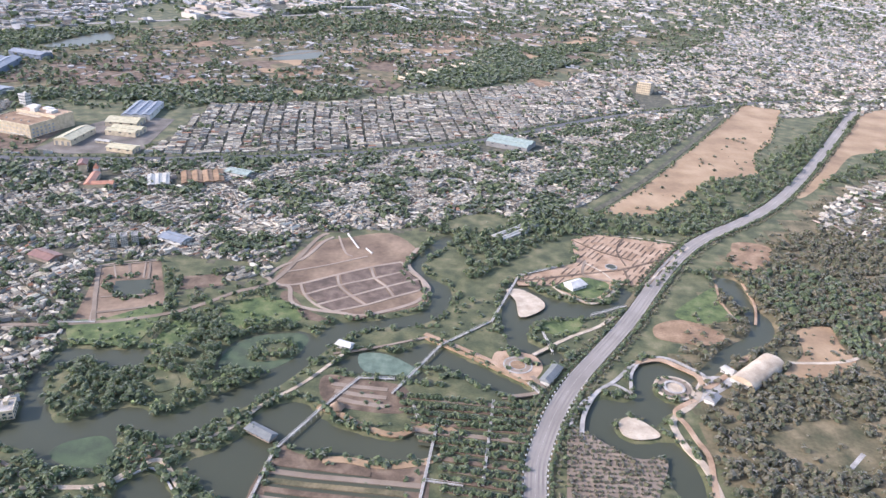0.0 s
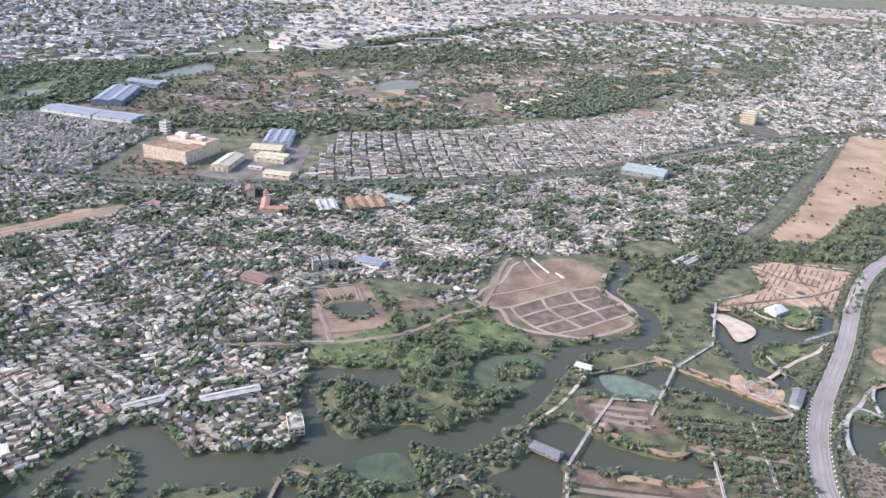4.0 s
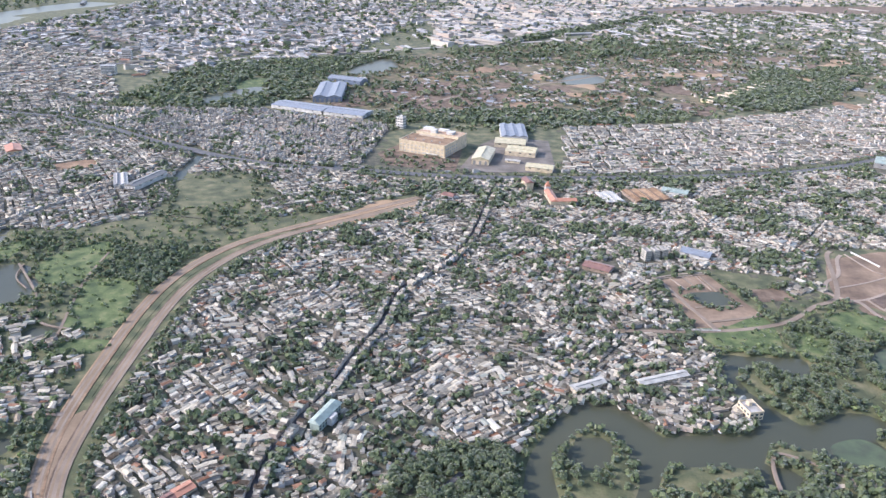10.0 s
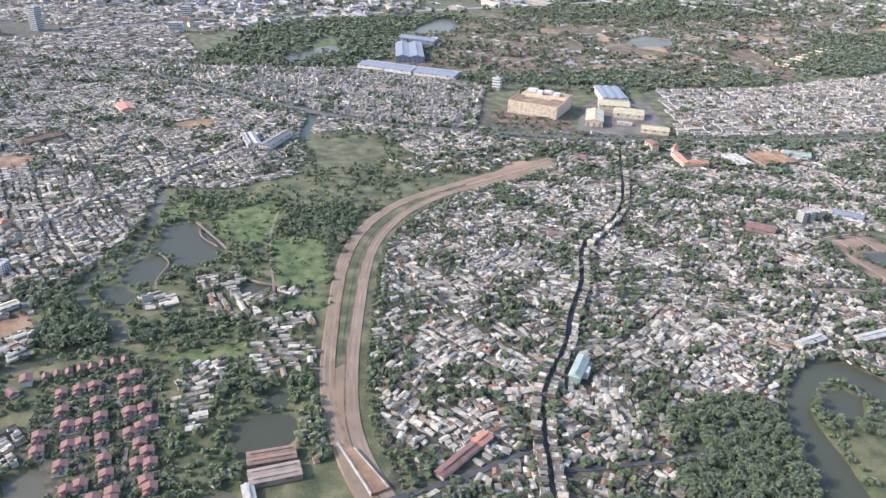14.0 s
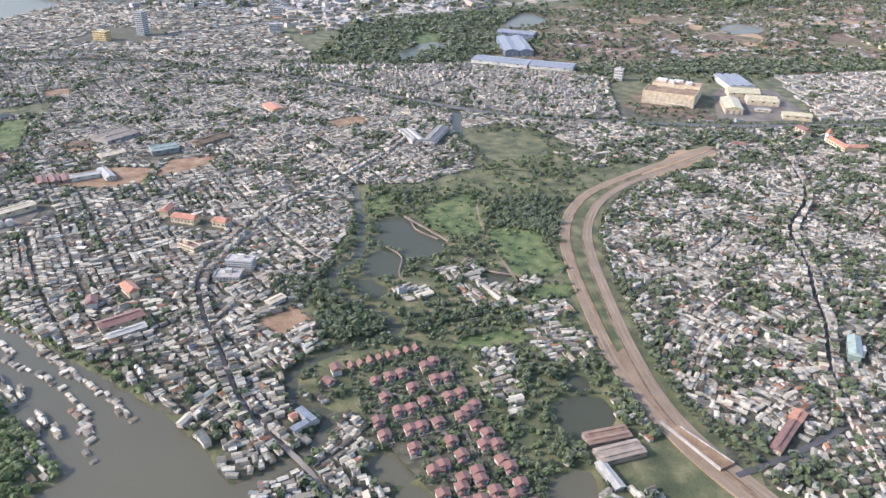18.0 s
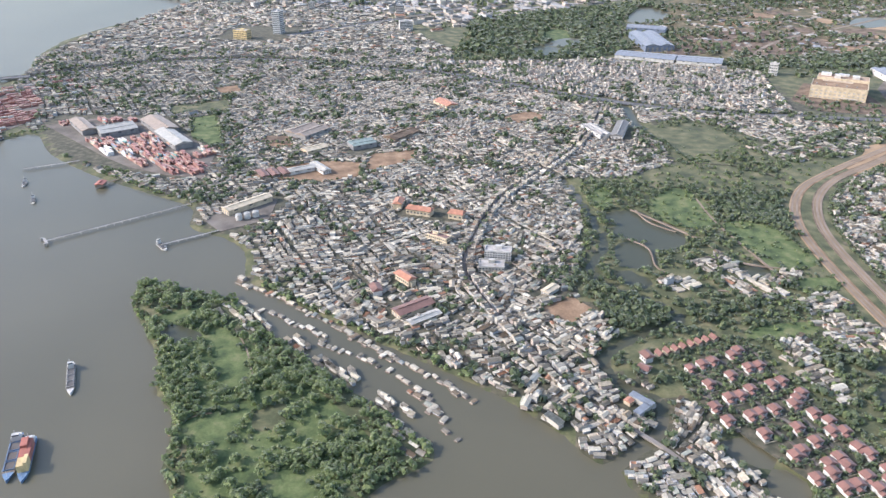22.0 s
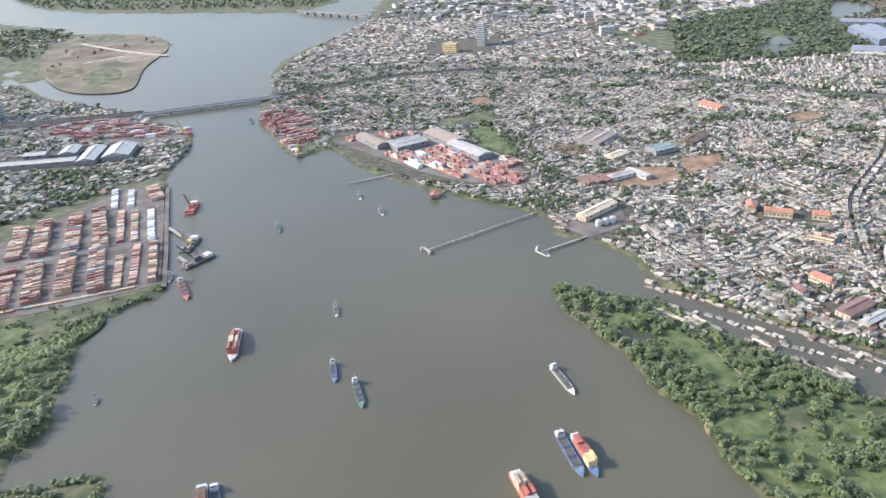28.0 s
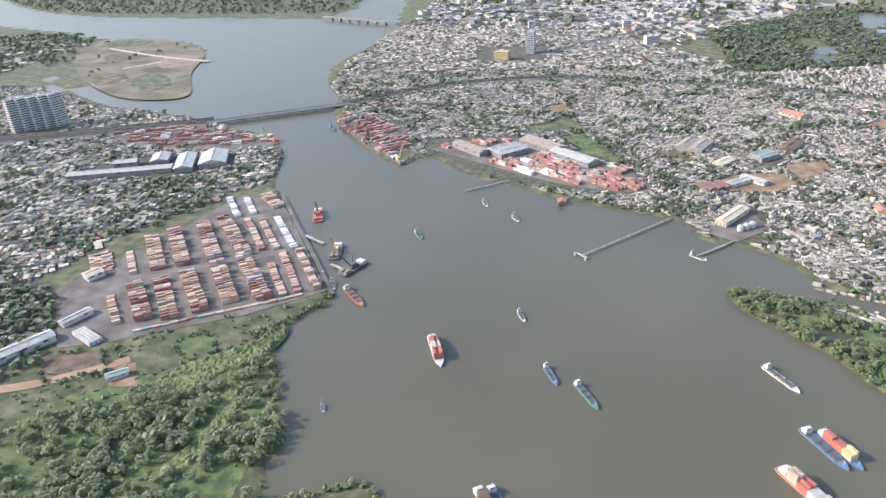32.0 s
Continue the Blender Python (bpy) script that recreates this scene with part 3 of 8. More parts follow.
# open ground: name, outline, material
FIELDS = [
    ("bare_lot", [(150, 659), (222, 758), (346, 960), (458, 1150), (510, 1130), (470, 1040), (422, 940), (379, 882), (357, 805), (287, 771), (238, 695), (198, 658)], "bare"),
    ("bare_lot", [(113, 592), (135, 607), (211, 594), (193, 552), (164, 507), (141, 513), (117, 481), (96, 491), (87, 503), (60, 500), (57, 512), (111, 546)], "terrace"),
    ("tent_lawn", [(90, 504), (112, 520), (132, 510), (116, 486), (98, 492)], "lush"),
    ("building_site", [(-127, 484), (-112, 549), (-84, 568), (-47, 583), (-21, 550), (-30, 518), (-17, 488), (-8, 470), (-20, 456), (-47, 442), (-60, 435), (-78, 450), (-108, 470)], "graded"),
    ("earth_lot", [(-259, 488), (-219, 506), (-192, 442), (-229, 412), (-242, 407)], "graded"),
    ("lot_pond", [(-239, 470), (-213, 476), (-208, 454), (-233, 448)], "creek"),
    ("brown_lot", [(-196, 482), (-166, 491), (-160, 473), (-189, 462)], "plot"),
    ("soil_bank", [(-112, 470), (-94, 446), (-80, 436), (-72, 430), (-90, 432), (-106, 446), (-116, 462)], "plot"),
    ("bare_verge", [(636, 1128), (695, 1171), (660, 1080), (577, 944), (513, 905), (450, 820), (385, 742), (376, 748), (450, 855), (562, 1016)], "bare"),
    ("bare_patch", [(260, 605), (292, 602), (279, 568), (251, 552)], "redearth"),
    ("estate_lot", [(-742, 212), (-722, 232), (-704, 236), (-676, 182), (-646, 128), (-690, 122), (-722, 158), (-738, 180)], "soil"),
    ("brown_lot", [(-827, 258), (-807, 279), (-792, 264), (-805, 241)], "redearth"),
    ("green_field", [(-735, 640), (-690, 660), (-652, 648), (-643, 587), (-693, 547), (-711, 593)], "grass"),
    ("green_field", [(-746, 437), (-720, 478), (-701, 458), (-695, 405), (-727, 400)], "lush"),
    ("green_field", [(-690, 409), (-655, 411), (-640, 372), (-634, 350), (-664, 335), (-677, 362)], "lush"),
    ("green_field", [(-699, 256), (-662, 269), (-661, 256), (-697, 244)], "lush"),
    ("green_field", [(-657, 324), (-630, 329), (-631, 314), (-656, 309)], "lush"),
    ("green_field", [(-796, 450), (-779, 476), (-774, 432), (-786, 423)], "lush"),

    ("meadow", [(-145, 449), (-117, 459), (-94, 432), (-115, 423), (-143, 416), (-149, 429)], "lush"),
    ("meadow", [(-178, 420), (-157, 414), (-164, 387), (-180, 385)], "lush"),
    ("meadow", [(-5, 612), (30, 640), (60, 632), (50, 604), (15, 598)], "grass"),
    ("meadow", [(-1479, 138), (-1456, 148), (-1445, 125), (-1452, 119), (-1464, 116)], "lush"),
    ("bank_turf", [(-1480, 95), (-1420, 132), (-1400, 100), (-1378, 60), (-1372, 10), (-1380, -50), (-1540, -60), (-1530, 50)], "lush"),
    ("creeper_bank", [(-1469, 90), (-1457, 114), (-1435, 133), (-1419, 150), (-1412, 168), (-1404, 160), (-1404, 141), (-1413, 116), (-1427, 105), (-1437, 83), (-1455, 80)], "lush"),
    ("creeper_clearing", [(-1422, 20), (-1416, 34), (-1412, 62), (-1417, 69), (-1418, 96), (-1400, 99), (-1405, 86), (-1399, 71), (-1400, 44), (-1405, 18)], "lush"),
    ("marsh_weed", [(-1454, 145), (-1429, 151), (-1431, 127), (-1442, 121)], "grass"),
    ("red_lot", [(-1514, 105), (-1494, 109), (-1477, 85), (-1497, 82)], "redearth"),
    ("soil_lot", [(-1568, 110), (-1526, 118), (-1507, 98), (-1541, 78)], "plot"),
    ("isle_turf", [(-1058, 205), (-1040, 226), (-1012, 205), (-965, 175), (-925, 145), (-895, 115), (-905, 90), (-925, 30), (-955, 30), (-980, 85), (-1000, 125), (-1030, 160)], "lush"),
    ("isle_meadow", [(-1024, 197), (-1012, 208), (-995, 184), (-979, 158), (-990, 149), (-1006, 170)], "lush"),
    ("isle_meadow", [(-1002, 118), (-996, 125), (-979, 134), (-970, 122), (-971, 110), (-989, 107), (-997, 108)], "lush"),
    ("isle_meadow", [(-1063, 212), (-1049, 225), (-1039, 216), (-1051, 202)], "lush"),
    ("isle_meadow", [(-945, 89), (-928, 97), (-917, 83), (-931, 72)], "lush"),
    ("isle_meadow", [(-966, 136), (-953, 143), (-948, 127), (-961, 121)], "grass"),
    ("isle_pond", [(-1054, 197), (-1049, 205), (-1027, 198), (-1028, 190), (-1043, 186)], "creek"),
    ("sandy_peninsula", [(-2339, 1310), (-2152, 1290), (-2000, 1155), (-1925, 962), (-1845, 812), (-1895, 780), (-1978, 806), (-2090, 895), (-2190, 1000), (-2300, 1150)], "sandgrass"),
    ("peninsula_scrub", [(-2109, 936), (-2074, 976), (-2040, 940), (-2018, 903), (-2061, 878)], "dry"),
    ("peninsula_scrub", [(-2210, 1130), (-2150, 1180), (-2090, 1150), (-2120, 1080), (-2180, 1080)], "plot"),
    ("peninsula_scrub", [(-2040, 1120), (-1990, 1110), (-1960, 1030), (-2010, 1010), (-2050, 1060)], "pale"),
    ("peninsula_scrub", [(-2300, 1290), (-2200, 1290), (-2200, 1230), (-2290, 1220)], "grass"),
    ("peninsula_scrub", [(-2010, 960), (-1960, 940), (-1900, 850), (-1950, 840), (-2010, 900)], "grass"),
    ("nursery_ground", [(80, 331), (108, 310), (127, 309), (116, 281), (104, 250), (70, 250), (72, 300)], "pale"),
    ("sand_spit", [(50, 491), (58, 494), (66, 490), (77, 476), (74, 463), (58, 452), (56, 476)], "sand"),
    ("sand_isle", [(107, 340), (116, 345), (127, 334), (127, 328), (115, 325), (107, 329)], "sand"),
    ("lawn", [(71, 444), (102, 455), (94, 433), (74, 433)], "lush"),
    ("pond_weed", [(172, 468), (196, 497), (218, 516), (212, 488), (222, 470), (205, 462), (190, 458)], "lush"),
    ("bare_patch", [(154, 451), (175, 461), (193, 452), (201, 441), (188, 429), (165, 430), (151, 435)], "redearth"),
    ("bare_patch", [(257, 455), (284, 463), (281, 441), (279, 413), (240, 394), (226, 400), (249, 425)], "bare"),
    ("bare_patch", [(251, 585), (284, 607), (287, 589), (261, 552), (245, 565)], "redearth"),
    ("bare_patch", [(190, 330), (215, 350), (250, 345), (245, 315), (205, 305)], "dry"),
    ("bare_patch", [(330, 480), (380, 520), (420, 500), (390, 450)], "bare"),
    ("yard", [(-446, 749), (-412, 738), (-336, 755), (-345, 889), (-409, 895), (-430, 854)], "yard"),
    ("yard", [(-550, 786), (-527, 742), (-450, 732), (-450, 768), (-452, 850), (-515, 870)], "plot"),
    ("road_apron", [(-556, 552), (-530, 592), (-512, 624), (-477, 632), (-478, 608), (-504, 581), (-541, 541)], "bare"),


    ("brown_lot", [(-890, 667), (-858, 694), (-837, 671), (-871, 645)], "redearth"),
    ("brown_lot", [(-1275, 738), (-1248, 756), (-1228, 728), (-1255, 711)], "redearth"),
    ("brown_lot", [(-1124, 540), (-1098, 553), (-1090, 534), (-1112, 526)], "redearth"),
    ("green_lot", [(-1240, 611), (-1219, 627), (-1188, 576), (-1165, 528), (-1180, 522), (-1212, 552)], "lush"),
    ("green_lot", [(-1290, 650), (-1230, 690), (-1210, 650), (-1270, 620)], "grass"),
    ("brown_lot", [(-1007, 523), (-964, 544), (-961, 516), (-999, 474)], "redearth"),
    ("brown_lot", [(-1107, 447), (-1077, 479), (-1049, 498), (-1009, 500), (-1000, 466), (-1030, 444), (-1071, 446)], "redearth"),
    ("brown_lot", [(-1133, 562), (-1105, 566), (-1099, 543), (-1130, 538)], "plot"),
    ("works_lot", [(-1100, 352), (-1078, 334), (-1048, 361), (-1056, 400), (-1068, 408), (-1092, 374)], "yard"),
    ("quay_yard", [(-1600, 252), (-1575, 330), (-1560, 402), (-1522, 414), (-1470, 335), (-1396, 218), (-1446, 176), (-1526, 131), (-1562, 118), (-1622, 195)], "yard"),
    ("stack_yard", [(-1390, 560), (-1350, 592), (-1276, 606), (-1160, 500), (-1140, 436), (-1180, 440), (-1225, 453), (-1268, 478), (-1330, 520)], "yard"),
    ("stack_yard", [(-1540, 690), (-1470, 665), (-1415, 575), (-1425, 520), (-1475, 580), (-1535, 650)], "yard"),
    ("stack_yard", [(-1850, 600), (-1740, 640), (-1640, 600), (-1590, 570), (-1640, 545), (-1800, 560)], "yard"),
    ("red_patch", [(-420, 1075), (-375, 1130), (-330, 1110), (-370, 1060)], "redearth"),
    ("red_patch", [(-520, 1130), (-440, 1180), (-400, 1150), (-470, 1100)], "redearth"),
    ("red_patch", [(-250, 1420), (-120, 1480), (-60, 1440), (-180, 1370)], "bare"),
    ("red_patch", [(-60, 1300), (30, 1360), (60, 1330), (-30, 1270)], "plot"),
    ("red_patch", [(-330, 1200), (-280, 1230), (-240, 1210), (-300, 1180)], "bare"),
    ("red_patch", [(-150, 1600), (20, 1700), (100, 1650), (-60, 1550)], "redearth"),
    ("red_patch", [(-560, 1290), (-480, 1340), (-440, 1310), (-520, 1270)], "redearth"),
    ("plantation", [(-100, 1195), (10, 1140), (53, 1171), (257, 1438), (351, 1654), (167, 1567), (67, 1505), (19, 1374)], "grass"),
    ("red_patch", [(-74, 1259), (-20, 1330), (22, 1388), (64, 1473), (-6, 1423), (-50, 1340)], "plot"),
    ("green_patch", [(-864, 1109), (-824, 1092), (-825, 1182), (-857, 1192)], "lush"),
    ("far_pond", [(-876, 1000), (-842, 992), (-830, 1038), (-868, 1052)], "creek"),
    ("far_plain", [(73, 2660), (836, 2967), (1500, 3300), (1500, 3560), (962, 3298), (148, 2948)], "plot"),
    ("red_patch", [(-642, 1150), (-580, 1200), (-519, 1250), (-440, 1190), (-396, 1121), (-460, 1060), (-523, 1029), (-590, 1080)], "plot"),
    ("red_patch", [(-272, 1221), (-213, 1236), (-222, 1165), (-278, 1151)], "redearth"),
    ("far_pond", [(-718, 1290), (-690, 1440), (-660, 1450), (-635, 1370), (-665, 1300)], "water"),
    ("far_pond", [(-330, 1290), (-300, 1370), (-250, 1390), (-240, 1330), (-280, 1290)], "water"),
    ("far_pond", [(-860, 1060), (-830, 1120), (-800, 1110), (-820, 1060)], "water"),
    ("river_weed", [(-192, 297), (-178, 304), (-169, 301), (-162, 289), (-164, 281), (-183, 281), (-195, 288)], "algae"),
    ("river_weed", [(-133, 394), (-120, 409), (-94, 416), (-85, 408), (-91, 386), (-104, 372), (-121, 371), (-134, 372)], "algae"),
    ("pond_cover", [(-50, 395), (-37, 398), (-25, 393), (-10, 380), (-20, 375), (-44, 377)], "paleweed"),
    ("marsh_weed", [(-244, 411), (-224, 418), (-198, 438), (-189, 427), (-193, 389), (-212, 388), (-232, 387)], "lush"),
    ("marsh_weed", [(-168, 358), (-158, 362), (-150, 350), (-160, 342)], "grass"),
]

# scattered red clearings in the far scrubland
plan = random.Random(21)
for _ in range(95):
    cx, cy, r = plan.uniform(-640, 420), plan.uniform(1040, 1900), plan.uniform(10, 34)
    if cy < 1130 + 0.62 * cx or cy > 1560 + 0.7 * cx + 200:
        continue
    FIELDS.append(("red_patch", [(cx + r * plan.uniform(.6, 1.5) * math.cos(a), cy + r * plan.uniform(.6, 1.8) * math.sin(a)) for a in (0, .9, 1.9, 2.9, 3.8, 4.7, 5.5)], plan.choice(("redearth", "plot", "bare", "dry", "grass", "plot"))))


def outline(name, pts):
    """Lots and yards have straight sides, the rest is rounded."""
    return np.array(pts, float) if "lot" in name or "yard" in name else smooth(pts, True, 4)


def bm_new():
    return bmesh.new()


def link(name, bm, material, parent=None, label=""):
    me = bpy.data.meshes.new(name)
    bm.to_mesh(me)
    bm.free()
    ob = new(name, me)
    for k in (material if isinstance(material, (list, tuple)) else [material]):
        me.materials.append(M[k])
    if parent:
        ob.parent = parent
    if label:
        ob["label"] = label
    return ob


part = link


def slab(bm, pts, z0, z1):
    """A flat plate with sides over a plan outline."""
    lo = [bm.verts.new((x, y, z0)) for x, y in pts]
    hi = [bm.verts.new((x, y, z1)) for x, y in pts]
    f = bm.faces.new(hi)
    n = len(pts)
    for i in range(n):
        bm.faces.new((lo[i], lo[(i + 1) % n], hi[(i + 1) % n], hi[i]))
    f.normal_update()
    if f.normal.z < 0:
        bmesh.ops.reverse_faces(bm, faces=list(bm.faces))
    return f


def box(bm, x0, x1, y0, y1, z0, z1, slot=0):
    v = [bm.verts.new((x, y, z)) for z in (z0, z1) for y in (y0, y1) for x in (x0, x1)]
    for q in ((0, 2, 3, 1), (4, 5, 7, 6), (0, 1, 5, 4), (2, 6, 7, 3), (0, 4, 6, 2), (1, 3, 7, 5)):
        bm.faces.new([v[i] for i in q]).material_index = slot


def strip(bm, line, width, z0, z1, off=0.0):
    """A road bed with sides along a plan line."""
    t = np.gradient(line, axis=0)
    n = np.c_[-t[:, 1], t[:, 0]] / np.linalg.norm(t, axis=1)[:, None]
    rows = []
    for p, k in zip(line, n):
        a, b = p + k * (off + width / 2), p + k * (off - width / 2)
        rows.append([bm.verts.new((*a, z0)), bm.verts.new((*a, z1)), bm.verts.new((*b, z1)), bm.verts.new((*b, z0))])
    for r, s in zip(rows, rows[1:]):
        for i in range(3):
            bm.faces.new((r[i], r[i + 1], s[i + 1], s[i]))


def ground():
    xs = np.unique(np.r_[np.linspace(-6000, -2300, 60), np.arange(-2300, -1660, 16), np.arange(-1660, 300, 6.5), np.arange(300, 900, 25), np.linspace(900, 6000, 70)])
    ys = np.unique(np.r_[np.linspace(-2500, -20, 30), np.arange(-20, 640, 6.5), np.arange(640, 1100, 10), np.arange(1100, 2300, 25), np.linspace(2300, 7000, 70)])
    gx, gy = np.meshgrid(xs, ys)
    q = np.c_[gx.ravel(), gy.ravel()]
    z = np.clip(wetness(q) / 4.5, -1, 1) * LAND
    nx, ny = len(xs), len(ys)
    i = (np.arange(nx - 1)[None, :] + nx * np.arange(ny - 1)[:, None]).ravel()
    faces = np.c_[i, i + 1, i + 1 + nx, i + nx]
    me = bpy.data.meshes.new("ground")
    me.vertices.add(len(q))
    me.vertices.foreach_set("co", np.c_[q, z].ravel())
    me.loops.add(faces.size)
    me.loops.foreach_set("vertex_index", faces.ravel().astype(np.int32))
    me.polygons.add(len(faces))
    me.polygons.foreach_set("loop_start", np.arange(0, faces.size, 4, dtype=np.int32))
    mid = q[faces].mean(1)
    jit = mid + rng.normal(0, 5, mid.shape)
    kind = np.zeros(len(mid), np.int32)
    for poly in TOWN_GROUND:
        kind[inside(jit, np.array(poly, float))] = 1
    for poly in DRY_GROUND:
        kind[inside(jit, np.array(poly, float))] = 2
    me.polygons.foreach_set("material_index", kind)
    for k in ("grass", "soil", "dry"):
        me.materials.append(M[k])
    me.update(calc_edges=True)
    ob = new("ground", me)
    tagged(ob, "flat river plain of soil, grass and scrub", "ground", kind="structure")


TOWN_E = [(-480, 700), (-400, 712), (-260, 755), (-100, 790), (20, 845), (150, 960), (330, 1060), (445, 1150), (332, 975), (140, 680), (90, 640), (30, 612), (-50, 592), (-112, 575), (-132, 512), (-222, 518), (-262, 498), (-242, 400), (-230, 330), (-232, 300),
          (-285, 291), (-322, 305), (-352, 288), (-364, 262), (-400, 262), (-425, 232), (-425, 180), (-440, 60), (-500, 60), (-548, 170), (-586, 250), (-596, 330), (-603, 420), (-592, 470), (-560, 525), (-480, 612)]
TOWN_N = [(-1068, 880), (-962, 925), (-766, 972), (-665, 948), (-600, 930), (-556, 918), (-552, 775), (-360, 740), (-325, 770), (-325, 965), (-158, 1022), (228, 1275), (600, 1520), (900, 1900), (1500, 2200), (1500, 1650), (900, 1350), (553, 1220), (245, 1060), (38, 892), (-99, 815), (-298, 758), (-449, 730), (-541, 730), (-669, 730), (-806, 780), (-972, 865)]
TOWN_W = [(-1650, 1040), (-1620, 860), (-1570, 770), (-1530, 672), (-1470, 585), (-1385, 540), (-1328, 485), (-1245, 437), (-1165, 402), (-1118, 382), (-1104, 345), (-1070, 332), (-1040, 308), (-1022, 270),
          (-985, 247), (-937, 221), (-890, 200), (-844, 172), (-822, 156), (-808, 146), (-797, 133), (-785, 126), (-756, 145), (-754, 185), (-780, 196), (-782, 222), (-772, 234), (-784, 250), (-797, 268), (-808, 290), (-800, 330), (-800, 420), (-820, 485), (-760, 500), (-715, 540),
          (-720, 600), (-745, 660), (-690, 690), (-640, 660), (-610, 610), (-560, 640), (-490, 690), (-541, 708), (-669, 710), (-806, 755), (-972, 842), (-1000, 1000), (-1100, 1150), (-1200, 1350), (-1640, 1420)]
TOWN_G1 = [(-723, 336), (-699, 361), (-689, 329), (-654, 339), (-650, 328), (-662, 317), (-669, 298), (-683, 292), (-698, 302), (-712, 321)]
TOWN_G3 = [(-661, 301), (-634, 310), (-629, 293), (-640, 286), (-640, 272), (-617, 274), (-614, 254), (-646, 236), (-653, 248), (-658, 274)]
TOWN_S = [(-757, 172), (-748, 182), (-734, 172), (-728, 160), (-734, 150), (-728, 136), (-714, 128), (-712, 108), (-757, 92), (-773, 104), (-780, 122), (-768, 132), (-758, 143)]
TOWN_G4 = [(-748, 308), (-740, 316), (-721, 310), (-727, 296), (-742, 294)]
TOWN_G2 = [(-685, 243), (-667, 255), (-661, 208), (-660, 190), (-678, 200), (-685, 223)]
TOWN_G = [(-640, 200), (-606, 215), (-590, 195), (-600, 150), (-580, 110), (-650, 110), (-640, 150)]
TOWN_P = [(-1620, 600), (-1560, 530), (-1545, 440), (-1610, 340), (-1640, 270), (-1640, 200), (-1800, 150), (-2400, 300), (-2400, 900), (-2150, 860), (-1930, 725), (-1810, 730), (-1724, 650)]
TOWN_NW = [(-1070, 885), (-962, 928), (-766, 972), (-665, 948), (-600, 930), (-556, 918), (-545, 700), (-669, 725), (-806, 775), (-972, 860)]
TOWN_R = [(356, 656), (393, 711), (452, 778), (520, 820), (600, 760), (480, 600), (406, 618)]
TOWN_Q = [(-1660, 60), (-1585, 70), (-1575, 118), (-1632, 195), (-1700, 240), (-1780, 150)]
TOWN_L = [(-190, 455), (-168, 497), (-135, 512), (-132, 494), (-150, 480), (-168, 468)]
INDUSTRY = [(-700, 2280), (-590, 1640), (-458, 1734), (-38, 2525), (47, 2746), (-195, 3102), (-640, 2760)]
FAR_WEST = [(-1640, 1420), (-1200, 1350), (-760, 1560), (-720, 2400), (-900, 2700), (-1640, 2700)]
TOWN_X = [(-640, 600), (-600, 560), (-545, 585), (-490, 640), (-480, 680), (-500, 690), (-560, 640), (-610, 610)]
TOWN_GROUND = [TOWN_R, INDUSTRY, FAR_WEST, TOWN_E, TOWN_N, TOWN_W, TOWN_S, TOWN_P, TOWN_Q, TOWN_L]
DRY_GROUND = [[(150, 300), (160, 430), (240, 560), (420, 760), (700, 1000), (900, 1000), (700, 300), (300, 100)], [(-740, 1000), (-300, 1020), (200, 1350), (600, 1900), (-200, 2000), (-650, 1500)]]

ground()
for name, x0, x1, y0, y1, m, text in (("water", -5000, -798, -2500, 5000, "water", "broad calm brown river"), ("water", -798, -600, -2500, 166, "water", "broad calm brown river"),
                                      ("creek_water", -798, -600, 166, 3000, "creek", "dull green creek and pond water"), ("creek_water", -600, 3000, -2500, 3000, "creek", "dull green creek and pond water")):
    bm = bm_new()
    v = [[bm.verts.new((x, y, 0)) for x in np.linspace(x0, x1, 12)] for y in np.linspace(y0, y1, 24)]
    for r, s in zip(v, v[1:]):
        for i in range(11):
            bm.faces.new((r[i], r[i + 1], s[i + 1], s[i]))
    tagged(link(name, bm, m), text, "river", kind="structure")
for k, (name, line, width, m) in enumerate(ROADS):
    bm = bm_new()
    strip(bm, line, width, LAND - 0.6, LAND + 0.25 + 0.02 * k)
    tagged(link(name, bm, m), "", "road", kind="structure")
for k, (name, pts, m) in enumerate(FIELDS):
    bm = bm_new()
    z = 0.06 if m in ("algae", "paleweed") else LAND + 0.05 + 0.004 * k
    slab(bm, outline(name, pts), z - 0.4 if z > 0.1 else 0.0, z)
    tagged(link(name, bm, m.rstrip("23")), "", "field", kind="structure")

for line, offs in ((HIGHWAY_W, (10, 14.5, 19, 24, 29, 34)), (HIGHWAY[:14], (11, 15.5, 20))):
    for k, off in enumerate(offs):
        b = bm_new()
        strip(b, line, 2.2, LAND - .4, LAND + .3 + .004 * k, off)
        tagged(link("rail_track", b, ("plot", "pale", "soil")[k % 3]), "ballasted rail line beside the highway", "railway", kind="structure")
        b = bm_new()
        for side in (-.55, .55):
            strip(b, line, .16, LAND + .2, LAND + .46, off + side)
        tagged(link("rails", b, "steel"), "pair of dark steel rails", "railway", kind="structure")

